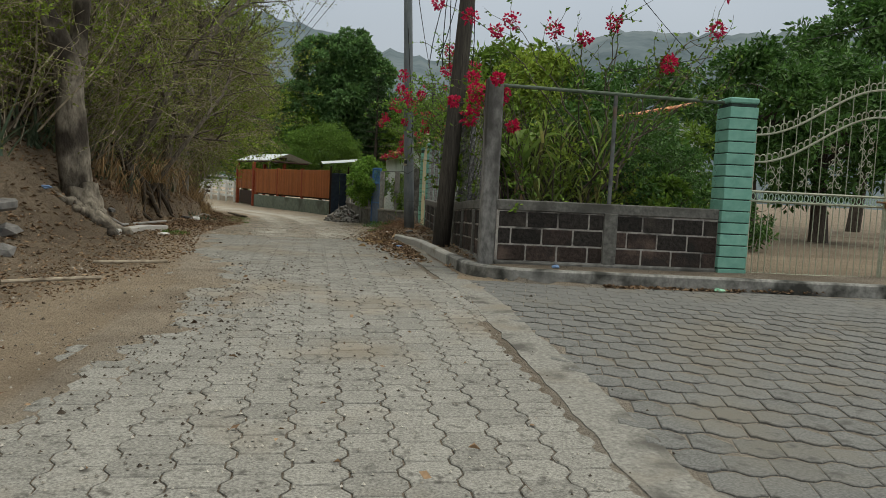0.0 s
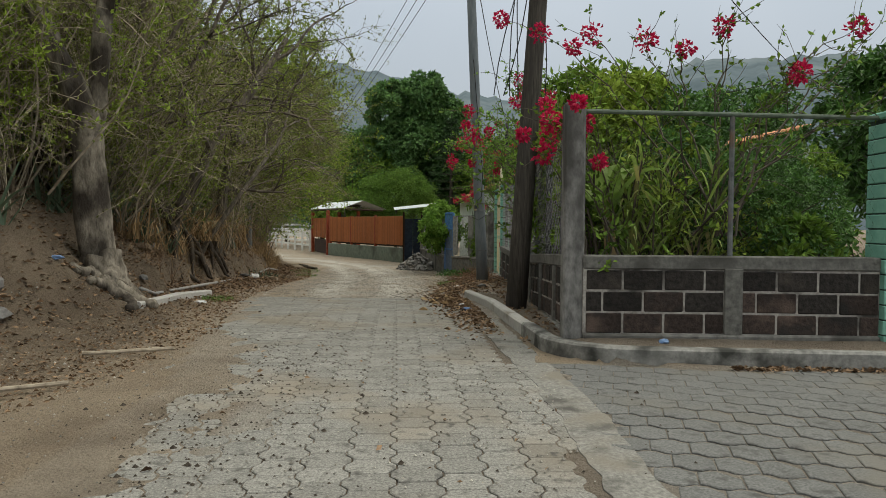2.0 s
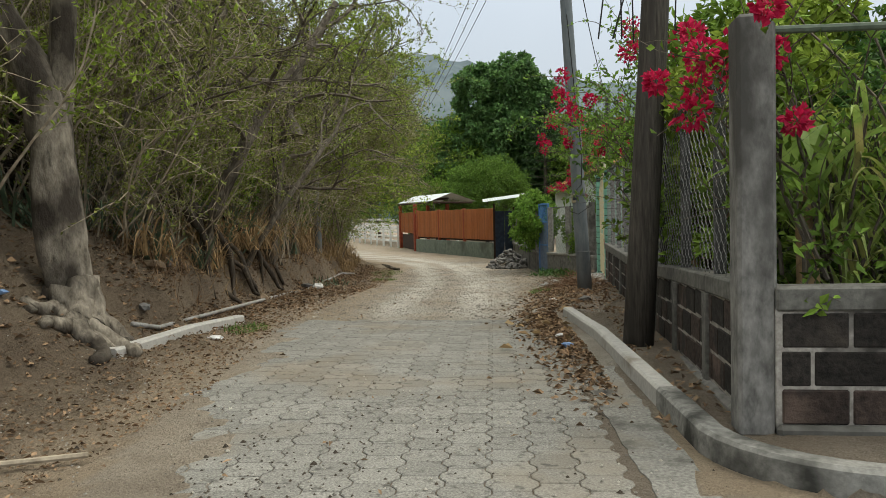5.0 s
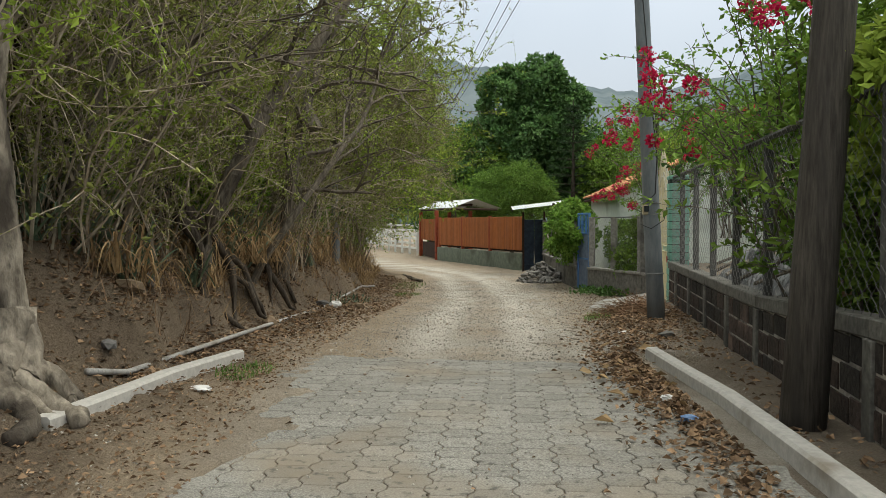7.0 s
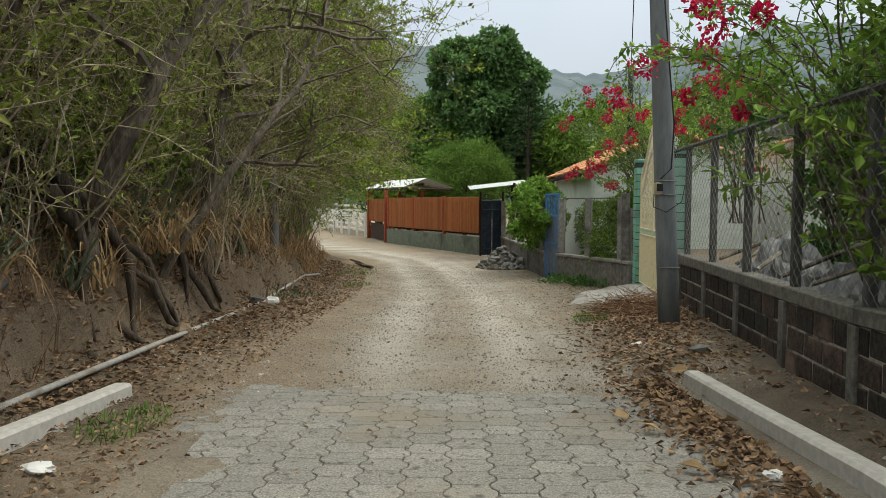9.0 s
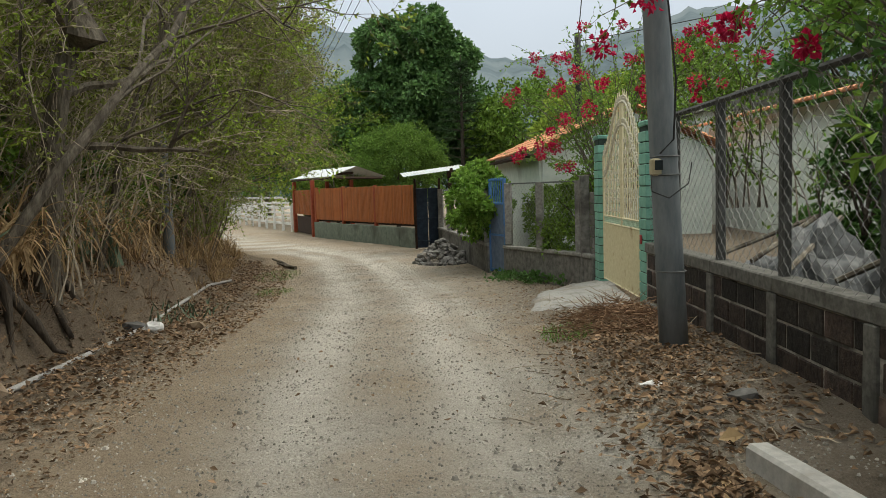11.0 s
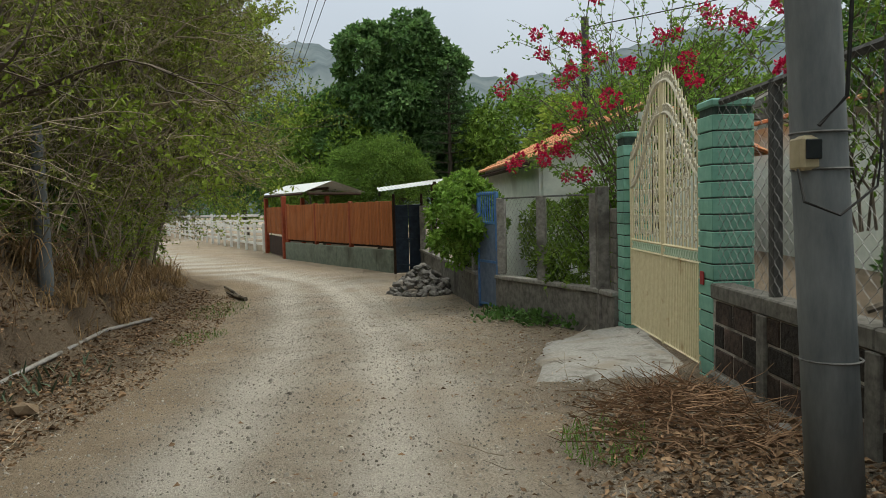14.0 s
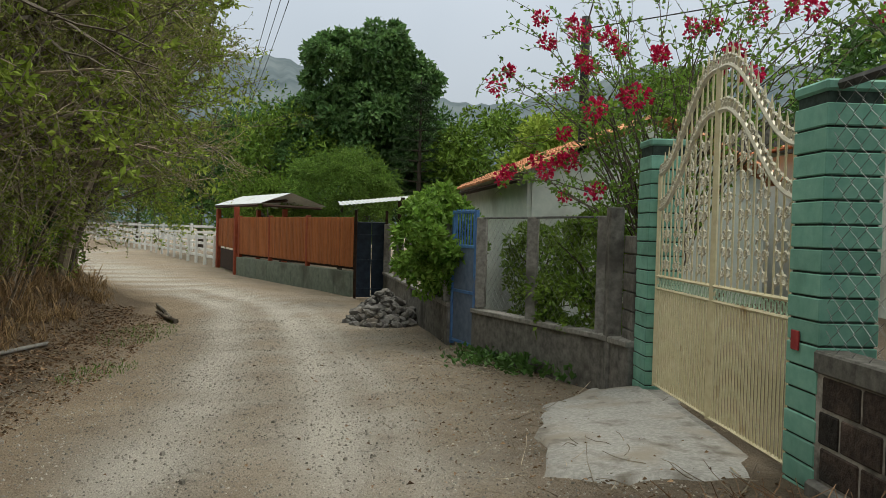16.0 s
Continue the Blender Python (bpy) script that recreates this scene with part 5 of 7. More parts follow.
btrees = [make_bank_tree(k) for k in range(6)]
places = []
for k, (x, y, s) in enumerate(((-6.4, 17.0, 1.05), (-6.6, 20.2, 1.1), (-7.0, 14.6, 1.15), (-7.8, 10.6, 1.2), (-7.9, 12.8, 1.3), (-8.0, 17.0, 1.35), (-7.6, 21.5, 1.35), (-7.2, 23.2, 1.0),
                                (-8.6, 24.5, 1.4), (-6.7, 28.0, 1.0), (-9.5, 28.5, 1.4), (-7.2, 31.0, 1.05), (-9.0, 33.0, 1.3), (-8.2, 35.5, 1.15), (-9.6, 38.5, 1.2), (-11.0, 36.0, 1.4),
                                (-12.5, 42.0, 1.25), (-14.5, 45.0, 1.3), (-7.2, 8.2, 1.25), (-9.5, 9.5, 1.4), (-10.5, 14.0, 1.6), (-11, 20, 1.6), (-12, 27, 1.6), (-17, 48, 1.4), (-20, 53, 1.4), (-14, 39, 1.6), (-6.3, 6.2, 1.1), (-9.0, 6.5, 1.3), (-6.4, 27.0, 1.0), (-6.8, 29.5, 1.1), (-7.4, 33.2, 1.15), (-7.9, 34.4, 1.1), (-8.6, 37.0, 1.2), (-7.9, 30.2, 1.3), (-10.6, 40.5, 1.2), (-7.0, 24.2, 1.15), (-8.2, 27.2, 1.3))):
    kk = (0, 2, 4, 0, 2, 3)[k % 6] if y < 27 else k % 6
    if x > -9 and y > 29:
        kk = (1, 3, 5)[k % 3]
        x -= 0.4
    places.append((kk, (x, y, R.uniform(0, 6.28), s, -0.1)))
scatter_copies(btrees, places)

for x, y, z0, lime in ((-8.0, 31.0, 3.4, True), (-8.6, 34.6, 3.6, True), (-9.8, 37.8, 3.6, True), (-6.7, 27.6, 2.0, False), (-7.0, 30.0, 2.2, False), (-7.6, 33.0, 2.4, False)):
    t = thing("bank_tree", (x, y, lz(x, y)), "leaning roadside tree with fresh lime-green leaves over the lane" if lime else "leaning tangle of grey-brown twigs with sparse olive leaves", "tree", "bank trees")
    w, l = MB(), MB()
    pts, dd = limb(w, (x, y, lz(x, y) - 0.2), (0.25, 0, 1), z0 + 1.5, 0.12, 0.07, 0.1, 7, 7)
    for k in range(11):
        a = R.uniform(-1.3, 1.3)
        spray(w, l, pts[R.randrange(4, len(pts))], (math.cos(a), math.sin(a), R.uniform(0.25, 1.1)), R.uniform(1.7, 2.5), 0.04, 3, 12 if lime else 5, 0.10 if lime else 0.06, 0.05 if lime else 0.03, 4 if lime else 5, 0.22, 0.8, 0.06 if lime else 0.0, 0.55)
    part("trunk", w, BARK_MID if lime else TWIG, t)
    part("leaves", l, LEAF_LIME if lime else LEAF_OLIVE, t, kind="stuff")

# dark inner growth that closes the wood behind the first trees
for k, (x, y, h, r) in enumerate(((-10.5, 8.5, 4.0, 2.6), (-11.5, 13.0, 4.6, 2.9), (-11.8, 17.5, 4.8, 2.9), (-12, 22.5, 5.0, 3.0), (-12.6, 28, 5.0, 3.0), (-13.5, 33, 4.8, 3.2), (-16, 39, 4.6, 3.2), (-19, 45, 4.4, 3.4), (-24, 52, 4.2, 3.6), (-9.6, 4.2, 3.4, 2.4))):
    z = lz(x, y)
    crowned_tree("woodland_tree", (x, y, z), h, (x, y, z + h * 0.6), (r, r, h * 0.7), 90, 60, 0.26, 0.12, LEAF_MID if k % 2 else LEAF_OLIVE, "leafy dark woodland tree high on the bank", 0.2, 20 + k)

for k, (x, y, h) in enumerate(((-8.4, 8.8, 4.6), (-8.6, 11.6, 5.0), (-8.8, 14.6, 5.2), (-9.0, 17.8, 5.2), (-9.2, 21.0, 5.2), (-9.8, 24.6, 5.0), (-10.4, 28.8, 5.0), (-11.2, 33.5, 4.6))):
    z = lz(x, y)
    crowned_tree("woodland_tree", (x, y, z), h, (x + 0.5, y, z + h), (1.9, 2.0, 1.5), 80, 70, 0.15, 0.07, LEAF_OLIVE if k % 2 else LEAF_MID, "leafy woodland tree with a dense crown on the bank", 0.13, 320 + k)
for k, (x, y, r) in enumerate(((-6.1, 20.4, 0.7), (-6.3, 22.2, 0.7), (-6.5, 24.2, 0.7), (-6.8, 26.4, 0.8), (-7.1, 28.6, 0.8), (-7.5, 31.0, 0.8), (-8.0, 33.4, 0.8), (-5.9, 15.8, 0.6), (-5.8, 17.9, 0.6), (-6.4, 7.4, 0.7), (-6.9, 9.2, 0.8), (-6.3, 10.4, 0.6), (-6.7, 11.9, 0.8), (-6.2, 13.2, 0.6), (-6.6, 15.0, 0.7), (-7.2, 6.0, 0.8), (-6.2, 16.8, 0.6), (-6.4, 18.6, 0.6))):
    z = lz(x, y)
    crowned_tree("undergrowth_bush", (x, y, z), 1.2, (x, y, z + 0.6), (r, r, 0.75), 26, 60, 0.13, 0.05, LEAF_DARK if k % 2 else LEAF_MID, "dark leafy undergrowth bush on the bank", 0.03, 120 + k)

# near-black leaf masses, added as painted shade in the gaps between the bank's stems
GAP_SHADE_LEAF = mat("gap_shade_dead_leaves", (0.03, 0.023, 0.016), (0.095, 0.072, 0.048), 6, 0.9, 0.1, island=0.5)
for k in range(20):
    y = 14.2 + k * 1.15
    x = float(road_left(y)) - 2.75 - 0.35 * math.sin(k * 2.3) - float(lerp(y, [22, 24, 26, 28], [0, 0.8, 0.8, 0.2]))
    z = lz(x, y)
    crowned_tree("gap_shade_brush", (x, y, z), 1.6, (x, y, z + 0.65), (0.5, 0.65, 0.8 + 0.3 * math.sin(k * 1.7)), 26, 62, 0.10, 0.04, GAP_SHADE_LEAF, "dark dead-leaf tangle added to stand in for shade between stems", 0.025, 420 + k)

# a second, taller row of the same masses darkens the thicket higher up
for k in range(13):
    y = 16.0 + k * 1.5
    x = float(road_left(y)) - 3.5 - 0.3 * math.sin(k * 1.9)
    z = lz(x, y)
    crowned_tree("gap_shade_brush", (x, y, z), 2.6, (x, y, z + 1.5), (0.75, 0.9, 1.3), 34, 62, 0.11, 0.04, GAP_SHADE_LEAF, "taller dark dead-leaf tangle standing in for shade between stems", 0.03, 460 + k)

# the large pale-barked tree at the lane side
pale = thing("pale_tree", (-4.4, 12.75, 0.45), "large pale-barked tree with forked limbs and gnarled surface roots", "tree")
mb = MB()


def lumpy_tube(mb, pts, radii, sides, amp, freq, rings=34, twist=0.0):
    """A trunk or root through a few points, swollen and furrowed by noise."""
    P = [Vector(p) for p in pts]
    t = np.linspace(0, len(P) - 1, rings)
    k = np.arange(len(P))
    line = [Vector((float(np.interp(q, k, [p.x for p in P])), float(np.interp(q, k, [p.y for p in P])), float(np.interp(q, k, [p.z for p in P])))) for q in t]
    for _ in range(2):
        line = [line[0]] + [(line[i - 1] + line[i] * 2 + line[i + 1]) / 4 for i in range(1, rings - 1)] + [line[-1]]
    o = len(mb.v)
    for i, c in enumerate(line):
        d = (line[min(i + 1, rings - 1)] - line[max(i - 1, 0)]).normalized()
        a = d.cross(Vector((0, 1, 0.1))).normalized()
        b = d.cross(a)
        r = float(np.interp(t[i], k, radii))
        for m in range(sides):
            w = 2 * math.pi * m / sides + twist * i / rings
            e = a * math.cos(w) + b * math.sin(w)
            f = c * freq + e * 0.9
            lump = noise.noise(Vector((f.x, f.y, f.z * 0.7))) + 0.5 * noise.noise(f * 2.7) + 0.35 * abs(math.sin(w * 2.5 + i * 0.12))
            mb.v.append(tuple(c + e * r * (1 + amp * lump)))
    for i in range(rings - 1):
        for m in range(sides):
            q, n_ = o + i * sides + m, o + i * sides + (m + 1) % sides
            mb.f.append((q, n_, n_ + sides, q + sides))
    mb.f.append(tuple(o + (rings - 1) * sides + m for m in range(sides)))


lumpy_tube(mb, [(-4.40, 12.78, 0.1), (-4.38, 12.75, 0.55), (-4.42, 12.75, 1.0), (-4.47, 12.75, 1.7), (-4.50, 12.75, 2.3), (-4.55, 12.72, 2.9), (-4.78, 12.62, 3.45), (-5.05, 12.5, 4.1), (-5.3, 12.4, 5.0), (-5.45, 12.3, 5.9)],
           [0.33, 0.25, 0.205, 0.20, 0.195, 0.20, 0.145, 0.125, 0.10, 0.05], 22, 0.30, 1.5, 54, 1.6)
lumpy_tube(mb, [(-4.50, 12.78, 2.55), (-4.42, 12.8, 3.0), (-4.40, 12.84, 3.6), (-4.34, 12.9, 4.5), (-4.15, 13.0, 5.6), (-4.3, 13.2, 7.0)], [0.13, 0.125, 0.11, 0.10, 0.08, 0.04], 14, 0.3, 2.0, 34, 1.0)
lumpy_tube(mb, [(-4.36, 12.88, 4.2), (-3.9, 12.9, 5.0), (-3.4, 13.2, 5.6), (-3.0, 13.4, 6.4)], [0.09, 0.075, 0.055, 0.03], 10, 0.25, 2.5, 20)
part("trunk", mb, BARK_PALE, pale, smooth=True)
for k, (a, ln, rr) in enumerate(((-0.35, 0.75, 0.12), (-0.75, 0.95, 0.12), (0.3, 0.5, 0.10), (-1.15, 0.7, 0.10), (-1.6, 0.5, 0.09), (-0.55, 0.6, 0.09))):
    mb = MB()
    pts = []
    for u in np.linspace(0, 1, 10):
        x, y = -4.38 + math.cos(a) * (0.12 + ln * u) + 0.07 * math.sin(u * 9 + k), 12.72 + math.sin(a) * (0.12 + ln * u) + 0.07 * math.cos(u * 8 + k)
        pts.append((x, y, max(lz(x, y) + 0.03, 1.05 - u * 1.7)))
    lumpy_tube(mb, pts, [rr * (1 - 0.6 * u) for u in np.linspace(0, 1, 10)], 12, 0.5, 7.0, 26, 2.0)
    part("root", mb, BARK_PALE, pale, smooth=True)
w, l = MB(), MB()
for s, d in (((-4.3, 13.2, 6.6), (0.3, 0.2, 1)), ((-5.4, 12.3, 5.6), (-0.3, -0.2, 1)), ((-3.1, 13.4, 6.3), (1, 0.1, 0.3)), ((-4.2, 13.0, 5.4), (1, -0.4, 0.4)), ((-4.35, 12.9, 4.5), (0.4, -1, 0.5)), ((-5.2, 12.4, 4.6), (-0.6, -1, 0.4)), ((-3.5, 13.1, 5.5), (0.8, 0.9, -0.1))):
    spray(w, l, s, d, 2.2, 0.045, 3, 5, 0.07, 0.033, 4)
part("branches", w, BARK_DARK, pale)
part("leaves", l, LEAF_LIME, pale)

# dark gnarled trunks in the thicket
for k, (x, y, lean, r) in enumerate(((-5.15, 17.2, 0.05, 0.16), (-5.2, 20.2, 0.12, 0.17), (-5.0, 15.2, 0.2, 0.07), (-6.1, 13.7, -0.05, 0.13), (-6.3, 24.3, 0.1, 0.12), (-6.0, 10.6, 0.1, 0.15), (-5.3, 14.4, 0.25, 0.06), (-5.2, 18.7, 0.3, 0.07), (-5.7, 22.3, 0.22, 0.07), (-6.5, 27.6, 0.2, 0.08), (-7.0, 30.6, 0.25, 0.08), (-7.6, 33.6, 0.25, 0.08), (-5.9, 16.0, 0.0, 0.1), (-6.4, 19.2, 0.1, 0.1))):
    t = thing("gnarled_tree", (x, y, lz(x, y)), "dark gnarled tree trunk with crooked limbs in the thicket", "tree", "gnarled trunks")
    w, l = MB(), MB()
    pts, dd = limb(w, (x, y, lz(x, y) - 0.3), (lean, 0.05, 1), 5.2, r * 0.85, r * 0.35, 0.2, 9, 8, 0.02)
    if k == 1:
        tube(w, [tuple(pts[5] + Vector((-0.05, 0, -0.25))), tuple(pts[5] + Vector((0.22, -0.1, 0.0))), tuple(pts[5] + Vector((0.12, -0.1, 0.35)))], [0.12, 0.2, 0.06], 8)
    for j in (3, 4, 5, 6, 7, 8):
        spray(w, l, pts[j], (R.uniform(-0.3, 1.0), R.uniform(-0.9, 0.9), R.uniform(0.1, 0.8)), R.uniform(1.4, 2.4), r * 0.3, 3, 5, 0.06, 0.03, 3, 0.3, 0.8, 0.0, 0.6)
    part("trunk", w, BARK_MID, t)
    part("leaves", l, LEAF_LIME if k % 2 else LEAF_OLIVE, t)


# dry arching grass and strap-leaved rosettes
def make_clump(dry):
    t = thing("dry_grass_clump" if dry else "spiny_rosette", (0, 0, 0), "clump of dead straw-coloured arching grass blades on the bank" if dry else "spiny grey-green strap-leaved rosette plant on the bank",
              "grass" if dry else "plant", "dry grass on the bank" if dry else "rosettes on the bank")
    mb = MB()
    for _ in range(46 if dry else 24):
        if not dry and mb.v:
            part("blade", mb, AGAVE, t)
            mb = MB()
        a = R.uniform(0, 6.28)
        strap(mb, (R.gauss(0, 0.1), R.gauss(0, 0.1), 0), a, R.uniform(0.7, 1.5) if dry else R.uniform(0.6, 1.3), R.uniform(0.014, 0.03) if dry else R.uniform(0.035, 0.06),
              R.uniform(0.8, 1.35), R.uniform(0.5, 1.1) if dry else R.uniform(0.15, 0.7), 7)
    part("blade_tuft" if dry else "blade", mb, DRY if dry else AGAVE, t, kind="stuff" if dry else "")
    return t


clumps = [make_clump(True), make_clump(True), make_clump(False), make_clump(False)]
places = []
for k in range(80):
    yy = R.uniform(14.5, 36)
    xx = float(road_left(yy)) - R.uniform(1.55, 3.2)
    if 23.9 < yy < 26.0 and xx > -6.25:
        continue
    places.append((R.choice((0, 1)), (xx, yy, R.uniform(0, 6.28), R.uniform(0.7, 1.3), R.uniform(0, 0.1))))
for (x, y) in ((-5.0, 18.6), (-5.1, 19.4), (-5.3, 20.0), (-5.5, 22.5), (-5.5, 21.2)):
    places.append((R.choice((0, 1)), (x, y, R.uniform(0, 6.28), 1.35, 0.35)))
for k in range(22):
    yy = 17.4 + k * 0.3
    xx = float(road_left(yy)) - R.uniform(1.7, 2.3)
    places.append(((0, 2, 1, 3)[k % 4], (xx, yy, R.uniform(0, 6.28), R.uniform(1.0, 1.45), 0.02)))
for k in range(46):
    yy = R.uniform(24.0, 36.0)
    xx = float(road_left(yy)) - R.uniform(1.3, 2.4)
    if yy > 26.2 or xx < -6.3:
        places.append((k % 2, (xx, yy, R.uniform(0, 6.28), R.uniform(0.45, 0.9), 0.0)))
for (x, y) in ((-5.7, 19.2), (-5.75, 20.0), (-5.8, 20.7), (-5.9, 21.6), (-6.0, 22.6), (-5.6, 18.2), (-6.1, 24.2), (-6.3, 26.0)):
    places.append((R.choice((0, 1)), (x, y, R.uniform(0, 6.28), R.uniform(1.3, 1.7), 0.02)))
for (x, y, s) in ((-5.0, 11.3, 1.1), (-5.4, 10.2, 1.2), (-5.8, 9.0, 1.3), (-5.1, 14.0, 1.0), (-4.9, 15.2, 0.9), (-5.2, 16.0, 1.0), (-5.9, 12.2, 1.3), (-6.4, 10.0, 1.4), (-5.6, 15.0, 1.2), (-5.3, 13.4, 1.1), (-5.0, 16.8, 0.8), (-5.5, 14.4, 1.3), (-5.2, 14.9, 1.2), (-5.8, 16.2, 1.3), (-6.1, 14.0, 1.4), (-5.9, 11.2, 1.3), (-6.8, 8.4, 1.3), (-5.2, 9.6, 0.9), (-4.9, 10.6, 0.8), (-5.6, 10.8, 1.2), (-6.2, 11.6, 1.3), (-6.0, 8.4, 1.1), (-5.4, 8.0, 1.0), (-5.6, 17.8, 1.0)):
    places.append((R.choice((2, 3)), (x, y, R.uniform(0, 6.28), s, 0.0)))
scatter_copies(clumps, places)

# roots exposed in the eroded bank
for k, (x, y) in enumerate(((-4.75, 17.3), (-4.85, 16.9), (-4.8, 17.6), (-4.85, 18.3), (-4.95, 19.4), (-4.8, 18.0), (-4.9, 18.8), (-4.7, 16.6), (-5.1, 20.4), (-5.2, 21.0))):
    mb = MB()
    pts = [(x - 0.6 + 0.75 * u + 0.1 * math.sin(5 * u + k), y + 0.35 * math.sin(3 * u + k), lz(x - 0.6 + 0.75 * u, y) + 0.6 * (1 - u) ** 1.6 + 0.04) for u in np.linspace(0, 1, 9)]
    tube(mb, pts, [0.075 - 0.05 * u + 0.012 * math.sin(u * 14 + k) for u in np.linspace(0, 1, 9)], 8)
    solid("exposed_root", mb, BARK_DARK, pts[-1], "dark tree root exposed in the eroded bank", "root", "exposed roots", smooth=True)


def stone_mesh(name, material, seed, squash=0.65):
    rr = random.Random(seed)
    bm = bmesh.new()
    bmesh.ops.create_icosphere(bm, subdivisions=1, radius=1.0)
    for v in bm.verts:
        v.co *= rr.uniform(0.72, 1.15)
        v.co.z *= squash
    me = bpy.data.meshes.new(name)
    bm.to_mesh(me)
    bm.free()
    me.materials.append(material)
    return me


STONES = [stone_mesh("stone", STONE, s) for s in range(6)]
CLODS = [stone_mesh("clod", CLOD, s + 10, 0.6) for s in range(4)]

heap = thing("stone_heap", (-1.4, 34.0, -0.34), "heap of grey broken stones in front of a low wall", "stones")
for k in range(190):
    a, rad = R.uniform(0, 6.28), R.random() ** 0.6
    x, y = -1.35 + math.cos(a) * rad * 0.78, 34.1 + math.sin(a) * rad * 1.05
    z = -0.33 + 0.82 * (1 - rad) * R.uniform(0.55, 1.0)
    s = R.uniform(0.07, 0.15)
    ob = piece("stone", STONES[k % 6], heap, (x, y, z), R.uniform(0, 6.28), (s, s * R.uniform(0.7, 1.3), s))
    ob.rotation_euler = (R.uniform(-0.6, 0.6), R.uniform(-0.6, 0.6), R.uniform(0, 6.28))
for k, (x, y, s) in enumerate(((-4.62, 18.2, 0.13), (-4.3, 13.9, 0.08), (-4.98, 21.75, 0.16), (-4.45, 22.3, 0.14), (0.75, 17.6, 0.1), (-4.2, 10.2, 0.16), (-4.6, 9.6, 0.22), (-3.9, 9.4, 0.14), (-5.0, 15.6, 0.18), (-4.7, 14.9, 0.13))):
    ob = new("loose_stone", (STONES if k % 3 else CLODS)[k % 4])
    ob.location, ob.scale, ob.rotation_euler = (x, y, lz(x, y) + s * 0.3), (s, s * 1.2, s), (0.2, 0.1, k)
    tagged(ob, "loose stone lying among dead leaves", "stone", "loose stones")
for k, (x, y, w_, d_, rz_) in enumerate(((-4.15, 7.8, 0.9, 0.6, 0.3), (-4.5, 8.3, 0.8, 0.5, -0.2), (-4.3, 8.9, 0.6, 0.45, 0.6), (-4.7, 7.6, 0.7, 0.6, 0.1), (-4.35, 9.9, 0.7, 0.3, 1.0))):
    ob = solid("stone_slab", cbox(MB(), (x, y, lz(x, y) + 0.06 + 0.04 * k), (w_, d_, 0.13), 0.03, rz_, 0.12), STONE, (x, y, lz(x, y)), "broken flat stone slab on the foot of the bank", "stone", "stone slabs")

# pipe at the foot of the bank, and timber
mb = MB()
pp = [(-4.08, 13.3), (-4.12, 13.9), (-4.28, 15.5), (-4.5, 17.6), (-4.75, 20.0), (-4.98, 22.0), (-5.25, 24.0), (-5.6, 26.5), (-5.9, 29.0)]
tube(mb, [(x, y, lz(x, y) + 0.035) for x, y in pp], 0.026, 10)
solid("drain_pipe", mb, APRON, (-4.5, 17.6, lz(-4.5, 17.6)), "long pale plastic pipe along the foot of the bank", "pipe", smooth=True)
for k, (a, b) in enumerate((((-5.6, 33.6), (-6.6, 36.0)), ((-5.3, 33.0), (-6.1, 34.4)), ((-3.2, 7.9), (-2.5, 8.3)), ((-4.3, 6.0), (-3.4, 6.5)), ((-3.0, 9.5), (-2.3, 9.8)))):
    mb = MB()
    pts = [(a[0] + (b[0] - a[0]) * u, a[1] + (b[1] - a[1]) * u, lz(a[0] + (b[0] - a[0]) * u, a[1] + (b[1] - a[1]) * u) + 0.05) for u in np.linspace(0, 1, 7)]
    tube(mb, pts, [0.05 - 0.02 * u for u in np.linspace(0, 1, 7)] if k < 2 else 0.018, 7)
    solid("fallen_branch", mb, BARK_PALE if k < 2 else TWIG, pts[3], "fallen dry branch lying at the lane edge", "branch", "fallen branches")

# ---- trees behind the orange fence ----
mango = crowned_tree("mango_tree", (-3.1, 60.5, -0.4), 13, (-3.1, 60.5, 7.2), (2.6, 2.6, 3.2), 110, 170, 0.30, 0.17, LEAF_MANGO, "large dense dark-green mango tree behind the orange fence", 0.35, 3)
for k, (dx, dz, r) in enumerate(((-2.4, 0.0, 2.0), (2.3, -0.6, 2.0), (-1.6, 2.9, 1.9), (0.6, 3.7, 1.9), (2.1, 2.2, 1.8), (-3.0, -2.2, 1.7), (2.9, -2.8, 1.6), (0.0, 0.5, 2.4))):
    mbl = MB()
    crown(mbl, (-3.1 + dx, 60.0 + 0.7 * math.sin(k * 2.1), 7.2 + dz), (r, r, r * 0.95), 46, 170, 0.30, 0.17, seed=200 + k)
    part("bough", mbl, LEAF_MANGO, mango)
crowned_tree("feathery_tree", (-3.7, 52.5, -0.4), 5.2, (-3.7, 52.5, 2.75), (2.5, 1.9, 2.25), 190, 150, 0.2, 0.05, LEAF_FEATHER, "bright feathery light-green tree above the fence", 0.1, 5)
crowned_tree("feathery_tree", (-7.4, 55.5, -0.4), 4.2, (-7.4, 55.5, 2.3), (2.0, 1.6, 1.7), 50, 80, 0.15, 0.04, LEAF_MID, "low bushy green tree behind the fence", 0.1, 6)
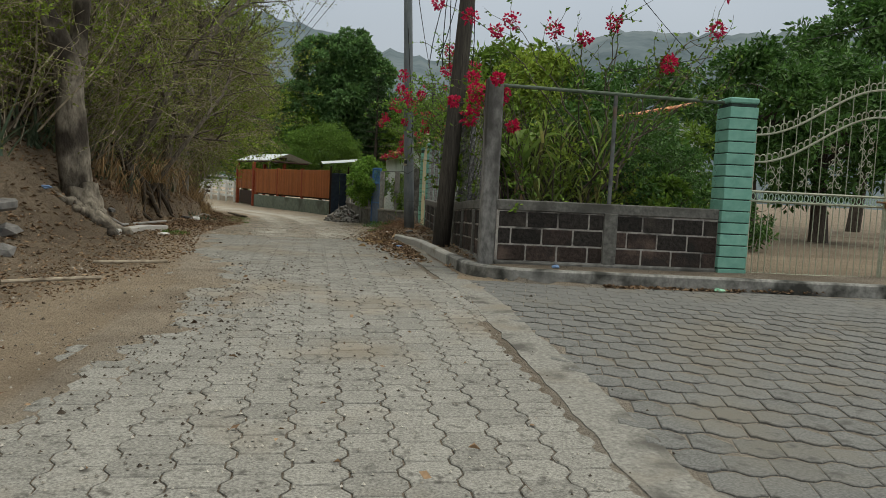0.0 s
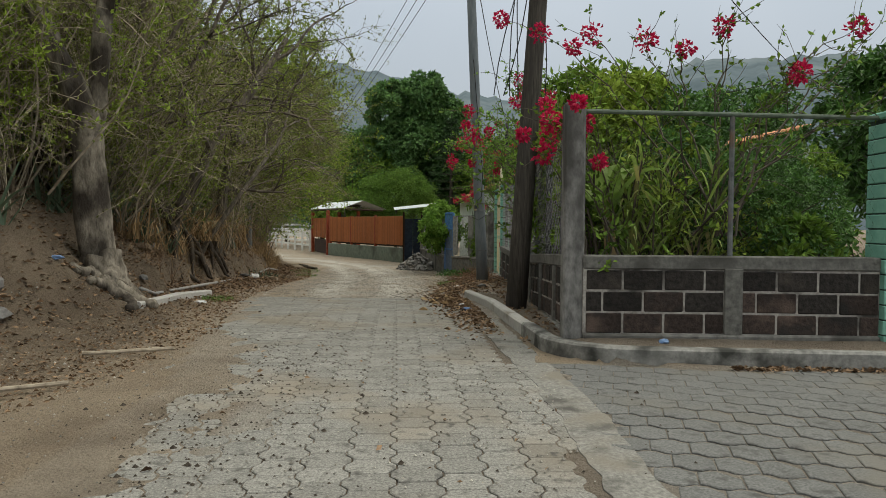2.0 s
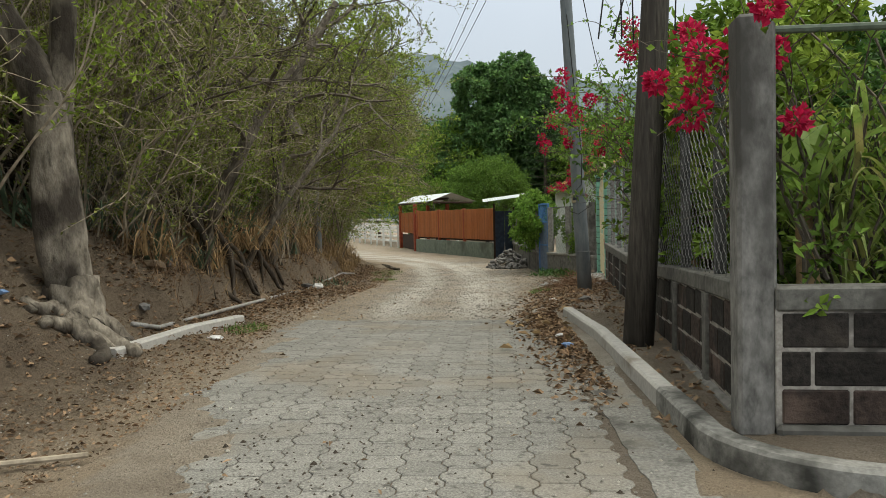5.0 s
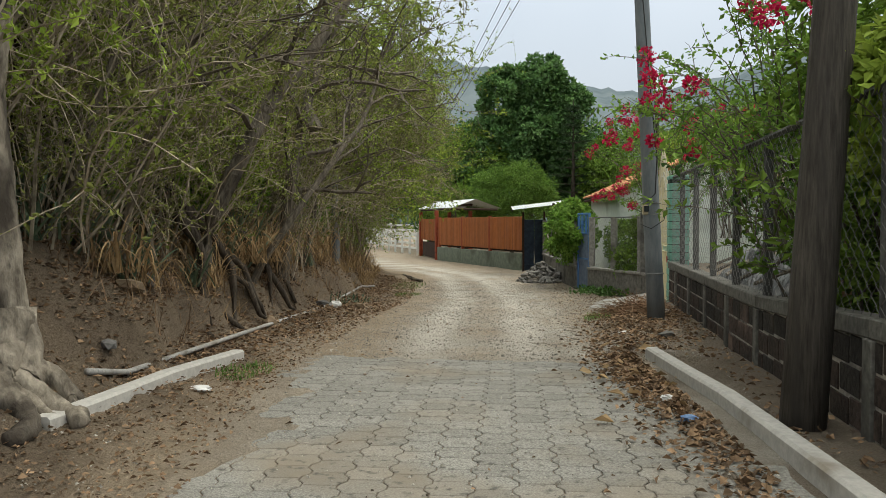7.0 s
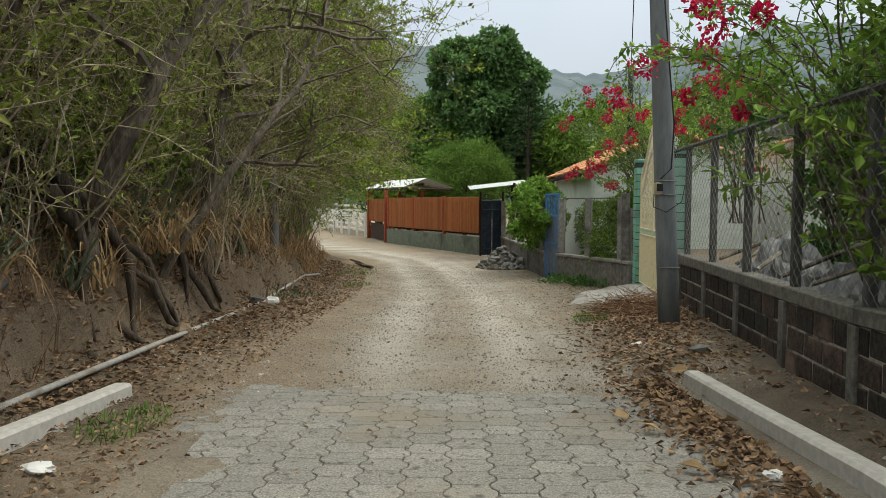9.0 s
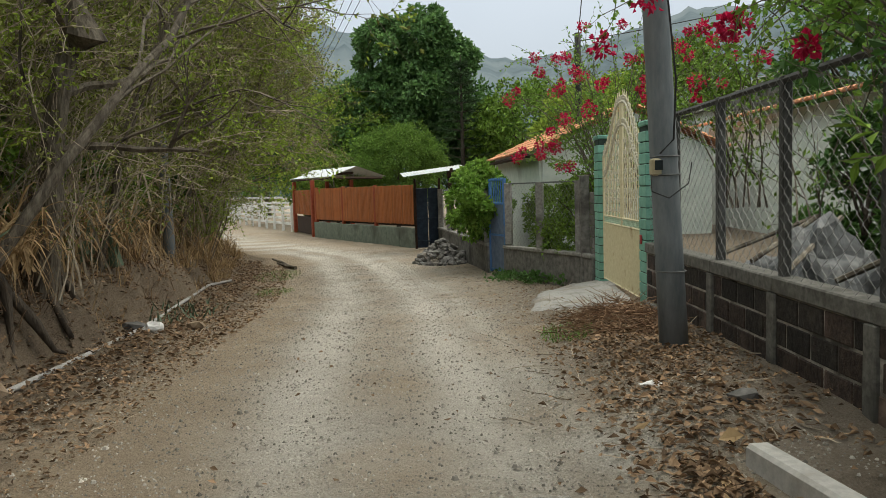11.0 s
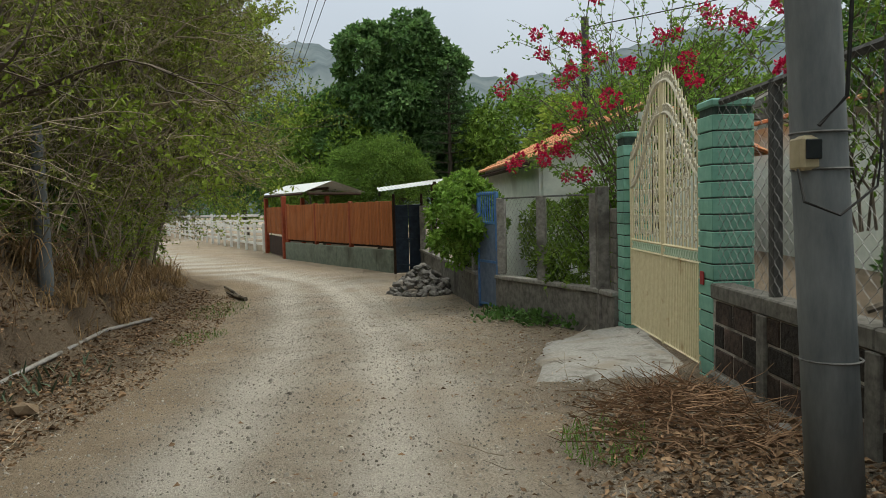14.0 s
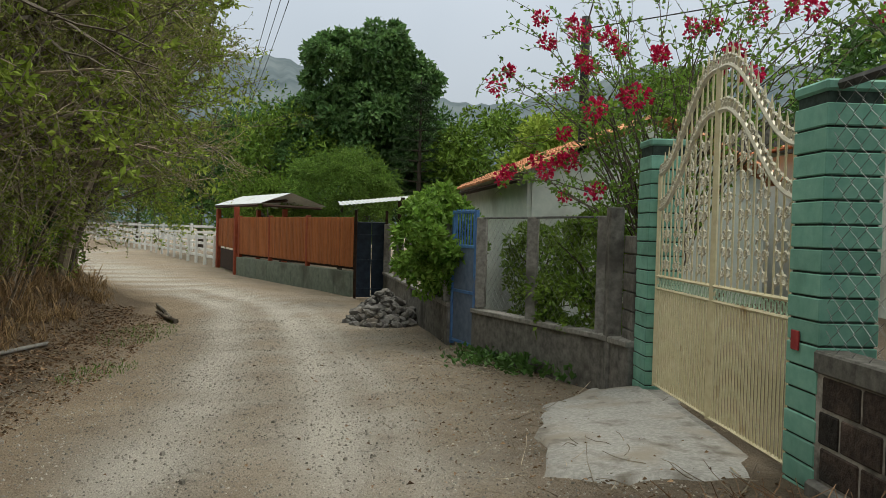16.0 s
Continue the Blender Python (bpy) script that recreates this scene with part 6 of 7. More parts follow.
for k, (x, y, z, r, h, m_) in enumerate(((3.6, 58, 4.6, 3.2, 3.2, LEAF_MID), (8, 56, 4.6, 3.0, 3.2, LEAF_LIME), (0.2, 64, 5.0, 3.6, 3.6, LEAF_DARK), (-9, 68, 5.0, 4.5, 4.6, LEAF_DARK), (10, 48, 4.8, 3.0, 3.2, LEAF_MID), (-7.5, 60, 4.2, 3.2, 3.6, LEAF_MID), (-11, 66, 4.4, 3.6, 3.8, LEAF_DARK),
                                         (-17, 80, 5.0, 5.0, 4.6, LEAF_MID), (-26, 92, 5.5, 6, 5, LEAF_DARK), (4.8, 46, 3.4, 2.2, 2.2, LEAF_LIME), (14, 40, 5, 3, 3.4, LEAF_DARK), (-38, 84, 6, 7, 5, LEAF_MID), (-8.3, 47, 3.0, 0.1, 0.1, LEAF_LIME))):
    if r < 1:
        continue
    crowned_tree("broadleaf_tree", (x, y, -0.4), z + h, (x, y, z), (r, r, h), 110, 80, 0.32, 0.14, m_, "broad leafy tree in the gardens behind the lane", 0.2, 40 + k)
pine = thing("pine_tree", (-0.2, 57, -0.4), "dark conical pine tree beside the mango", "tree")
w, l = MB(), MB()
tube(w, [(-0.2, 57, -0.5), (-0.2, 57, 9.3)], [0.2, 0.02], 8)
for k in range(15):
    z = 1.4 + k * 0.52
    ln = 2.5 * (1 - (z - 1.0) / 8.9)
    for j in range(9):
        a = j * 0.698 + k * 0.35
        e = Vector((-0.2 + math.cos(a) * ln, 57 + math.sin(a) * ln, z + 0.12))
        s = Vector((-0.2, 57, z))
        tube(w, [tuple(s), tuple(e)], [0.025, 0.005], 3, False)
        for _ in range(30):
            q = s.lerp(e, R.uniform(0.25, 1.02))
            leaf(l, q, (e - s) + unit() * 0.8, unit(), R.uniform(0.2, 0.42), 0.06)
part("trunk", w, BARK_DARK, pine)
part("needles", l, LEAF_PINE, pine)


# ---- yard planting ----
def bush(name, base, h, spread_, stems, leaf_n, ll, lw, lm, label, depth=2, stem_r=0.02, kids=4, wood=BARK_MID):
    t = thing(name, base, label, "bush")
    w, l = MB(), MB()
    for _ in range(stems):
        a = R.uniform(0, 6.28)
        b = (base[0] + R.gauss(0, 0.18), base[1] + R.gauss(0, 0.18), base[2] - 0.05)
        spray(w, l, b, (math.cos(a) * spread_, math.sin(a) * spread_, 1.2), h * R.uniform(0.6, 1.0), stem_r, depth, leaf_n, ll, lw, kids, 0.2, 0.8, 0.0, 0.5)
    part("stem_tangle", w, wood, t, kind="stuff")
    part("leaves", l, lm, t, kind="stuff")
    return t


def cane_plant(base, stalks, h, label):
    """Upright leafy canes: long keeled leaves set alternately up each stalk."""
    t = thing("cane_plant", base, label, "plant", "cane plants")
    w, l, brown = MB(), MB(), MB()
    for _ in range(stalks):
        b = Vector((base[0] + R.gauss(0, 0.2), base[1] + R.gauss(0, 0.16), base[2] - 0.05))
        pts, dd = limb(w, b, (R.gauss(0, 0.12), R.gauss(0, 0.12), 1), h * R.uniform(0.7, 1.1), 0.017, 0.008, 0.07, 6, 5)
        a = R.uniform(0, 6.28)
        for i in range(1, len(pts)):
            for e in (0.0, 0.33, 0.66):
                a += math.pi + R.uniform(-0.5, 0.5)
                q = pts[i - 1].lerp(pts[i], e)
                strap(brown if i < 3 and R.random() < 0.5 else l, tuple(q), a, R.uniform(0.5, 1.0), R.uniform(0.03, 0.06), R.uniform(0.9, 1.4), R.uniform(0.35, 0.95), 7, 0.2)
    part("stem_tangle", w, BARK_DARK, t, kind="stuff")
    part("foliage", l, CANE_LEAF, t, kind="stuff")
    if brown.v:
        part("dead_foliage", brown, DRY, t, "dry straw-brown hanging leaves", kind="stuff")
    return t


def banana(base, n, ln, label):
    t = thing("banana_plant", base, label, "plant", "banana plants")
    mb = MB()
    tube(mb, [(base[0], base[1], base[2] - 0.1), (base[0] + 0.04, base[1], base[2] + 0.7), (base[0], base[1], base[2] + 1.3)], [0.09, 0.07, 0.04], 9)
    part("stalk", mb, DRY, t)
    for k in range(n):
        a = k * 2.4 + R.uniform(-0.3, 0.3)
        mb = MB()
        strap(mb, (base[0], base[1], base[2] + 1.0 + 0.12 * (k % 4)), a, ln * R.uniform(0.8, 1.1), R.uniform(0.28, 0.4), R.uniform(0.9, 1.25), R.uniform(0.45, 0.85), 12, 0.12)
        part("leaf", mb, BANANA, t)


YZ = 0.48
for x, y, n_, h_ in ((2.1, 10.95, 5, 1.5), (2.3, 11.2, 6, 1.7), (2.35, 11.8, 6, 2.0), (2.7, 11.9, 5, 1.9), (2.3, 12.5, 6, 2.0), (2.8, 11.1, 3, 1.3), (2.4, 13.3, 5, 2.0)):
    cane_plant((x, y, YZ), n_, h_, "clump of yellow-green leafy canes behind the garden fence")
bush("garden_shrub", (2.35, 11.3, YZ), 1.7, 0.35, 8, 6, 0.095, 0.045, LEAF_MID, "tall dark-stemmed green garden shrub behind the wire fence", 2, 0.024, 4, BARK_DARK)
bush("garden_shrub", (2.8, 11.5, YZ), 1.6, 0.35, 8, 6, 0.09, 0.045, LEAF_LIME, "tall open light-green garden shrub behind the fence", 2, 0.022, 4, BARK_DARK)
bush("garden_shrub", (2.3, 12.6, YZ), 2.0, 0.35, 9, 8, 0.11, 0.05, LEAF_MID, "tall green garden shrub behind the wire fence", 2, 0.024, 4, BARK_DARK)
crowned_tree("garden_shrub", (3.7, 11.7, YZ), 2.0, (3.7, 11.7, 1.4), (0.9, 0.8, 1.0), 80, 140, 0.055, 0.026, LEAF_DARK, "dense dark fine-leaved garden bush behind the fence", 0.04, 71)
crowned_tree("garden_shrub", (3.3, 13.2, YZ), 2.6, (3.3, 13.2, 1.9), (1.1, 1.0, 1.2), 70, 110, 0.09, 0.045, LEAF_DARK, "green rounded garden bush behind the fence", 0.05, 72)
crowned_tree("garden_shrub", (2.5, 13.6, YZ), 3.4, (2.4, 13.4, 2.6), (0.95, 0.9, 0.9), 70, 130, 0.11, 0.06, LEAF_LIME, "tall light-green rounded garden shrub", 0.05, 73)
for k, (x, y, z, r, h, m_) in enumerate(((2.0, 14.2, 1.5, 0.7, 1.2, LEAF_MID), (3.0, 15.2, 1.5, 1.0, 1.2, LEAF_DARK), (4.4, 14.6, 1.3, 1.0, 1.0, LEAF_MID), (2.6, 12.4, 1.4, 0.8, 1.1, LEAF_DARK), (1.95, 12.2, 1.2, 0.45, 0.9, LEAF_MID), (4.3, 16.5, 1.7, 1.1, 1.3, LEAF_DARK), (5.6, 17.5, 1.7, 1.1, 1.3, LEAF_DARK), (4.0, 11.3, 1.0, 0.45, 0.6, LEAF_MID), (5.0, 14.2, 1.6, 0.95, 1.2, LEAF_DARK), (6.0, 16.0, 1.7, 1.0, 1.2, LEAF_MID), (3.9, 12.8, 1.5, 0.8, 1.0, LEAF_DARK), (3.6, 17.6, 1.3, 0.7, 0.9, LEAF_DARK), (4.3, 19.6, 1.0, 0.7, 0.6, LEAF_MID), (4.8, 21.6, 1.0, 0.8, 0.6, LEAF_DARK), (4.6, 24.2, 0.8, 0.6, 0.5, LEAF_DARK), (3.2, 16.8, 1.6, 0.9, 1.3, LEAF_DARK), (4.6, 18.6, 1.6, 1.0, 1.3, LEAF_DARK), (3.1, 18.3, 1.4, 0.55, 1.0, LEAF_DARK), (3.2, 20.6, 1.5, 0.55, 0.95, LEAF_DARK))):
    crowned_tree("garden_shrub", (x, y, YZ), z + h, (x, y, z), (r, r, h), 46, 80, 0.11, 0.05, m_, "dense leafy garden shrub inside the fenced yard", 0.04, 90 + k)
banana((1.85, 11.0, YZ), 6, 1.5, "young banana plant with arching yellow-green leaves")
banana((2.0, 13.9, 0.45), 7, 1.7, "young banana plant with arching yellow-green leaves")
banana((1.95, 15.3, 0.42), 7, 1.5, "young banana plant with arching yellow-green leaves")
bush("garden_shrub", (2.2, 14.8, 0.42), 2.4, 0.45, 9, 9, 0.10, 0.05, LEAF_MID, "leafy green garden shrub behind the wire fence", 2)
bush("garden_shrub", (2.3, 16.3, 0.40), 2.3, 0.45, 8, 9, 0.10, 0.05, LEAF_DARK, "leafy dark garden shrub behind the wire fence", 2)
bush("garden_shrub", (3.4, 19.2, 0.40), 2.2, 0.3, 4, 3, 0.09, 0.05, LEAF_MID, "thin-stemmed garden shrub before a white wall", 2)
bush("garden_shrub", (3.2, 21.4, 0.38), 2.2, 0.3, 4, 3, 0.09, 0.05, LEAF_MID, "thin-stemmed garden shrub before a white wall", 2)
crowned_tree("garden_tree", (2.9, 15.9, 0.4), 4.2, (2.7, 15.8, 3.1), (1.2, 1.3, 1.0), 70, 90, 0.14, 0.06, LEAF_MID, "pale-trunked garden tree with a leafy crown", 0.12, 74)
crowned_tree("garden_tree", (17.5, 27.5, 0.5), 8, (17.2, 27.0, 6.4), (2.8, 2.6, 2.2), 130, 110, 0.24, 0.11, LEAF_DARK, "large dark leafy tree in the yard behind the gate", 0.2, 75)
crowned_tree("garden_tree", (8.2, 17.4, 0.45), 5, (8.3, 17.4, 3.2), (1.3, 1.3, 1.5), 90, 110, 0.16, 0.07, LEAF_DARK, "dark leafy tree in the yard behind the gate", 0.14, 76)
crowned_tree("garden_tree", (11.5, 20, 0.5), 7, (11.8, 20.5, 3.2), (2.0, 2.0, 1.9), 110, 100, 0.2, 0.09, LEAF_DARK, "dark leafy tree at the side of the yard", 0.2, 77)
crowned_tree("garden_shrub", (6.9, 15.2, 0.45), 1.0, (6.9, 15.2, 0.85), (0.8, 0.6, 0.5), 40, 60, 0.09, 0.04, LEAF_DARK, "low dark shrub in the yard behind the gate", 0.05, 78)
crowned_tree("garden_shrub", (1.75, 28.3, -0.2), 2.2, (1.55, 28.3, 0.85), (0.75, 1.3, 1.05), 90, 90, 0.10, 0.045, LEAF_MID, "leafy shrub pressing against the wire fence", 0.04, 79)
crowned_tree("garden_shrub", (0.95, 29.8, -0.25), 2.2, (1.05, 29.9, 0.9), (0.5, 0.55, 0.85), 40, 80, 0.09, 0.04, LEAF_MID, "leafy shrub behind the blue garden gate", 0.04, 80)
crowned_tree("creeper", (-0.35, 32.2, 0.35), 2.0, (-0.36, 31.9, 1.4), (0.75, 1.5, 0.95), 85, 100, 0.13, 0.08, LEAF_FRESH, "fresh green creeper heaped over the fence top", 0.04, 81)


# ---- bougainvillea ----
def bougainvillea(base, arcs, label, leafy=1.0, leafmat=LEAF_MID):
    """Arching canes with leaves, and bract clusters towards their ends."""
    t = thing("bougainvillea", base, label, "shrub", "bougainvilleas")
    w, l = MB(), MB()
    ends = []
    for (s, e, lift, blooms) in arcs:
        s, e = Vector(s), Vector(e)
        n = 10
        pts = []
        for i in range(n + 1):
            u = i / n
            p = s.lerp(e, u) + Vector((0, 0, lift * 4 * u * (1 - u)))
            pts.append(p + unit() * 0.05 * (0 < i))
        tube(w, [tuple(p) for p in pts], [0.014 - 0.011 * i / n for i in range(n + 1)], 4, False)
        for i in range(2, n + 1):
            for _ in range(int(9 * leafy)):
                q = pts[i - 1].lerp(pts[i], R.random())
                leaf(l, q + unit() * 0.05, unit(), unit(), R.uniform(0.05, 0.09), R.uniform(0.03, 0.05))
            if R.random() < 0.75:
                p2, d2 = limb(w, pts[i], (pts[i] - pts[i - 1]).normalized() + unit() * 0.9, R.uniform(0.25, 0.7), 0.006, 0.002, 0.3, 4, 3)
                for _ in range(int(13 * leafy)):
                    j = R.randrange(1, len(p2))
                    leaf(l, p2[j - 1].lerp(p2[j], R.random()) + unit() * 0.02, unit() + d2 * 0.5, unit(), R.uniform(0.045, 0.085), R.uniform(0.028, 0.048))
                if i > 6 and R.random() < blooms * 0.5:
                    ends.append((p2[-1], R.uniform(0.07, 0.14)))
        if R.random() < blooms + 0.2:
            ends.append((pts[-1], R.uniform(0.11, 0.17)))
    part("cane_tangle", w, BARK_MID, t, kind="stuff")
    part("leaves", l, leafmat, t, kind="stuff")
    for c, r in ends:
        f = MB()
        cluster(f, c, r)
        part("bract_mass", f, BLOOM, t, "magenta-red papery bracts", kind="stuff")
    return t


def cluster(mb, c, r):
    for _ in range(70):
        u = unit()
        leaf(mb, Vector(c) + u * r * R.uniform(0.2, 0.8), u + unit() * 0.5, unit(), R.uniform(0.04, 0.06), R.uniform(0.035, 0.05), 0.35)


def arcs_to(base, targets, n_each, spread_, lift, blooms):
    out = []
    for t in targets:
        for _ in range(n_each):
            e = (t[0] + R.gauss(0, spread_), t[1] + R.gauss(0, spread_), t[2] + R.gauss(0, spread_ * 0.7))
            out.append(((base[0] + R.gauss(0, 0.15), base[1] + R.gauss(0, 0.2), base[2]), e, lift * R.uniform(0.5, 1.2), blooms))
    return out


bougainvillea((2.0, 16.6, 0.4), arcs_to((2.0, 16.6, 1.4), ((0.5, 16.3, 3.3), (0.35, 16.9, 2.75), (0.7, 17.6, 3.6), (1.1, 16.0, 3.9), (1.5, 18.3, 3.3), (0.5, 18.4, 3.1), (1.3, 14.8, 3.4), (0.9, 17.3, 2.9), (1.6, 17.5, 4.2)), 3, 0.25, 0.55, 0.16),
             "bougainvillea with magenta bracts arching over the fence to the grey pole", 0.8, LEAF_FRESH)
bougainvillea((1.8, 10.9, YZ), arcs_to((1.8, 10.9, 1.2), ((1.25, 10.6, 2.5), (1.2, 11.0, 2.35), (1.45, 10.4, 2.5)), 2, 0.1, 0.3, 0.25), "bougainvillea sprays hanging over the corner post", 0.45)
bougainvillea((3.2, 11.2, YZ), arcs_to((3.0, 11.2, 1.4), ((2.3, 10.9, 3.5), (3.0, 10.8, 3.5), (3.9, 10.6, 3.3), (4.3, 10.3, 2.6), (4.6, 10.8, 3.5), (1.5, 11.5, 3.5), (3.5, 10.5, 3.0)), 2, 0.18, 0.35, 0.22),
             "leggy bougainvillea sprays above the corner fence rail", 0.4)
bougainvillea((2.1, 27.3, -0.1), arcs_to((2.1, 27.3, 1.2), ((0.3, 27.6, 3.6), (0.6, 28.6, 2.6), (1.0, 27.0, 3.0), (1.4, 26.6, 3.6), (1.2, 27.6, 4.3), (2.2, 26.2, 4.2), (2.6, 25.4, 3.6), (1.8, 25.6, 3.2), (0.9, 26.6, 2.4), (1.0, 28.6, 3.5), (2.4, 27.0, 4.6), (3.0, 24.4, 3.4), (3.4, 25.6, 4.0), (1.9, 28.6, 4.4)), 5, 0.33, 0.6, 0.2),
             "large bougainvillea thick with magenta-red bracts over the gate pillar", 0.62, LEAF_FRESH)
bougainvillea((2.4, 22.4, 0.3), arcs_to((2.4, 22.0, 1.4), ((1.7, 21.6, 2.9), (1.8, 20.8, 3.1), (2.0, 22.8, 3.1), (2.6, 21.5, 3.3)), 3, 0.2, 0.4, 0.15), "bougainvillea sprays above the fence beside the mint pillar", 0.7)

# tarpaulin heap behind the side fence
tarp = thing("tarpaulin_heap", (2.4, 19.6, 0.35), "crumpled grey tarpaulin over a heap behind the fence", "tarpaulin")
mb = MB()
nx, ny = 18, 46
for j in range(ny + 1):
    for i in range(nx + 1):
        u, v = i / nx, j / ny
        x, y = 1.62 + 1.3 * u, 16.6 + 5.7 * v
        h = math.sin(math.pi * u) ** 0.6 * math.sin(math.pi * v) ** 0.5
        z = 0.34 + h * (0.66 + 0.42 * noise.noise(Vector((x * 1.6, y * 1.4, 0))) + 0.30 * abs(noise.noise(Vector((x * 3.2, y * 3.6, 3)))) - 0.22 * abs(noise.noise(Vector((x * 6, y * 6.5, 9)))))
        mb.v.append((x + 0.08 * noise.noise(Vector((x * 3, y * 3, 7))), y, z))
mb.f = [(j * (nx + 1) + i, j * (nx + 1) + i + 1, (j + 1) * (nx + 1) + i + 1, (j + 1) * (nx + 1) + i) for j in range(ny) for i in range(nx)]
part("sheet", mb, TARP, tarp)
for k in range(5):
    mb = MB()
    yy = 17.6 + k * 0.8
    tube(mb, [(1.75, yy, 0.95), (2.6, yy + R.uniform(-0.6, 0.9), 1.35)], 0.025, 6)
    part("stake", mb, BARK_PALE, tarp)


# ---- loose twig heap, weeds, litter ----
th = thing("twig_heap", (0.7, 21.0, 0.15), "heap of dry brown twigs and prunings beside the grey pole", "brushwood")
mb = MB()
for _ in range(620):
    a, rad = R.uniform(0, 6.28), R.random() ** 0.7
    x, y = 0.72 + math.cos(a) * rad * 0.62, 21.1 + math.sin(a) * rad * 1.05
    z = lz(x, y) + 0.02 + 0.26 * (1 - rad) * R.random()
    limb(mb, (x, y, z), (R.uniform(-1, 1), R.uniform(-1, 1), R.uniform(-0.12, 0.15)), R.uniform(0.15, 0.5), R.uniform(0.003, 0.008), 0.002, 0.35, 4, 3)
part("brushwood", mb, mat("dry_twigs", (0.13, 0.075, 0.042), (0.27, 0.17, 0.105), 9, 0.95, 0.1, island=0.4), th, kind="stuff")


def weeds(name, c, rx, ry, n, h, label, wide=0.012, material=GRASS):
    mb = MB()
    for _ in range(n):
        a, rad = R.uniform(0, 6.28), R.random() ** 0.5
        x, y = c[0] + math.cos(a) * rad * rx, c[1] + math.sin(a) * rad * ry
        strap(mb, (x, y, lz(x, y) - 0.01), R.uniform(0, 6.28), h * R.uniform(0.5, 1.2), wide, R.uniform(0.7, 1.4), R.uniform(0.1, 0.6), 3)
    solid(name, mb, material, (c[0], c[1], lz(*c)), label, "grass", kind="stuff")


weeds("grass_tuft", (-3.5, 14.9), 0.22, 0.5, 300, 0.12, "fresh green grass tuft beside the buried kerb")
weeds("grass_tuft", (0.1, 20.9), 0.3, 0.55, 420, 0.12, "green grass patch beside the twig heap")
weeds("grass_tuft", (-5.4, 31.3), 0.5, 1.5, 500, 0.12, "thin green grass at the foot of the bank")
weeds("grass_tuft", (-4.6, 27.5), 0.3, 1.0, 260, 0.12, "thin green grass at the foot of the bank")
weeds("grass_tuft", (-9.0, 55.5), 0.7, 3.0, 500, 0.22, "green grass under the white rail fence", 0.02)
weeds("succulent_shoots", (-4.9, 23.5), 0.35, 1.3, 70, 0.3, "short green upright shoots on the litter bank", 0.035, AGAVE)
for k in range(9):
    yy = 15.0 + k * 2.1
    weeds("dry_stalks", (float(road_left(yy)) - 1.75, yy), 0.45, 1.2, 200, 0.55, "thin dry brown stalks standing on the eroded bank", 0.012, DRY if k % 2 else LITTER)
wd = MB()
for c, n in (((0.55, 28.2), 46), ((0.1, 28.9), 30), ((1.0, 27.6), 24)):
    for _ in range(n * 6):
        x, y = c[0] + R.gauss(0, 0.2), c[1] + R.gauss(0, 0.35)
        leaf(wd, (x, y, lz(x, y) + R.uniform(0.02, 0.2)), unit() + Vector((0, 0, 0.3)), unit(), R.uniform(0.07, 0.13), R.uniform(0.05, 0.09))
solid("ground_creeper", wd, LEAF_DARK, (0.5, 28.3, -0.2), "dark green broad-leaved weeds at the foot of a wall", "weeds", kind="stuff")


def litter_leaf(mb, x, y, z, s):
    a = R.uniform(0, 6.28)
    c, sn = math.cos(a), math.sin(a)
    w = s * R.uniform(0.3, 0.55)
    k1, k2 = R.uniform(-0.1, 0.5) * s, R.uniform(-0.1, 0.5) * s
    v = [(-s / 2, 0, 0), (0, -w / 2, k1), (s / 2, 0, R.uniform(-0.05, 0.3) * s), (0, w / 2, k2)]
    mb.add([(x + p[0] * c - p[1] * sn, y + p[0] * sn + p[1] * c, z + p[2]) for p in v], [(0, 1, 2), (0, 2, 3)])


def litter(name, label, n, place, smin=0.03, smax=0.09):
    xs, ys = [], []
    for _ in range(n):
        x, y = place()
        xs.append(x)
        ys.append(y)
    zs = land(np.array(xs), np.array(ys))
    mb = MB()
    for x, y, z in zip(xs, ys, zs):
        litter_leaf(mb, x, y, z + R.uniform(0.004, 0.03), R.uniform(smin, smax))
    solid(name, mb, LITTER, (xs[0], ys[0], float(zs[0])), label, "leaf litter", kind="stuff")


def left_place():
    y = R.uniform(4.5, 34)
    return float(road_left(y)) - abs(R.gauss(0.75, 0.62)) - float(lerp(y, [4, 8, 11], [1.9, 0.9, 0.0])) * R.uniform(0.7, 1.0), y


def right_place():
    y = R.triangular(10.8, 22.5, 15.5)
    k = float(lerp(y, [10.5, 16.7, 22], [0.86, 0.3, 0.6]))
    return k - abs(R.gauss(0.08, 0.24)) if y < 16.8 else k + R.gauss(0, 0.34), y


litter("leaf_litter", "brown fallen leaves over the foot of the bank", 17000, left_place, 0.02, 0.055)
litter("leaf_litter", "brown fallen leaves and bark over the eroded bank", 9000, lambda: (R.uniform(-7.0, -3.9), R.uniform(6.5, 24)), 0.03, 0.09)
def slope_place():
    y = R.uniform(13.5, 35)
    return float(road_left(y)) - R.uniform(0.7, 2.8), y


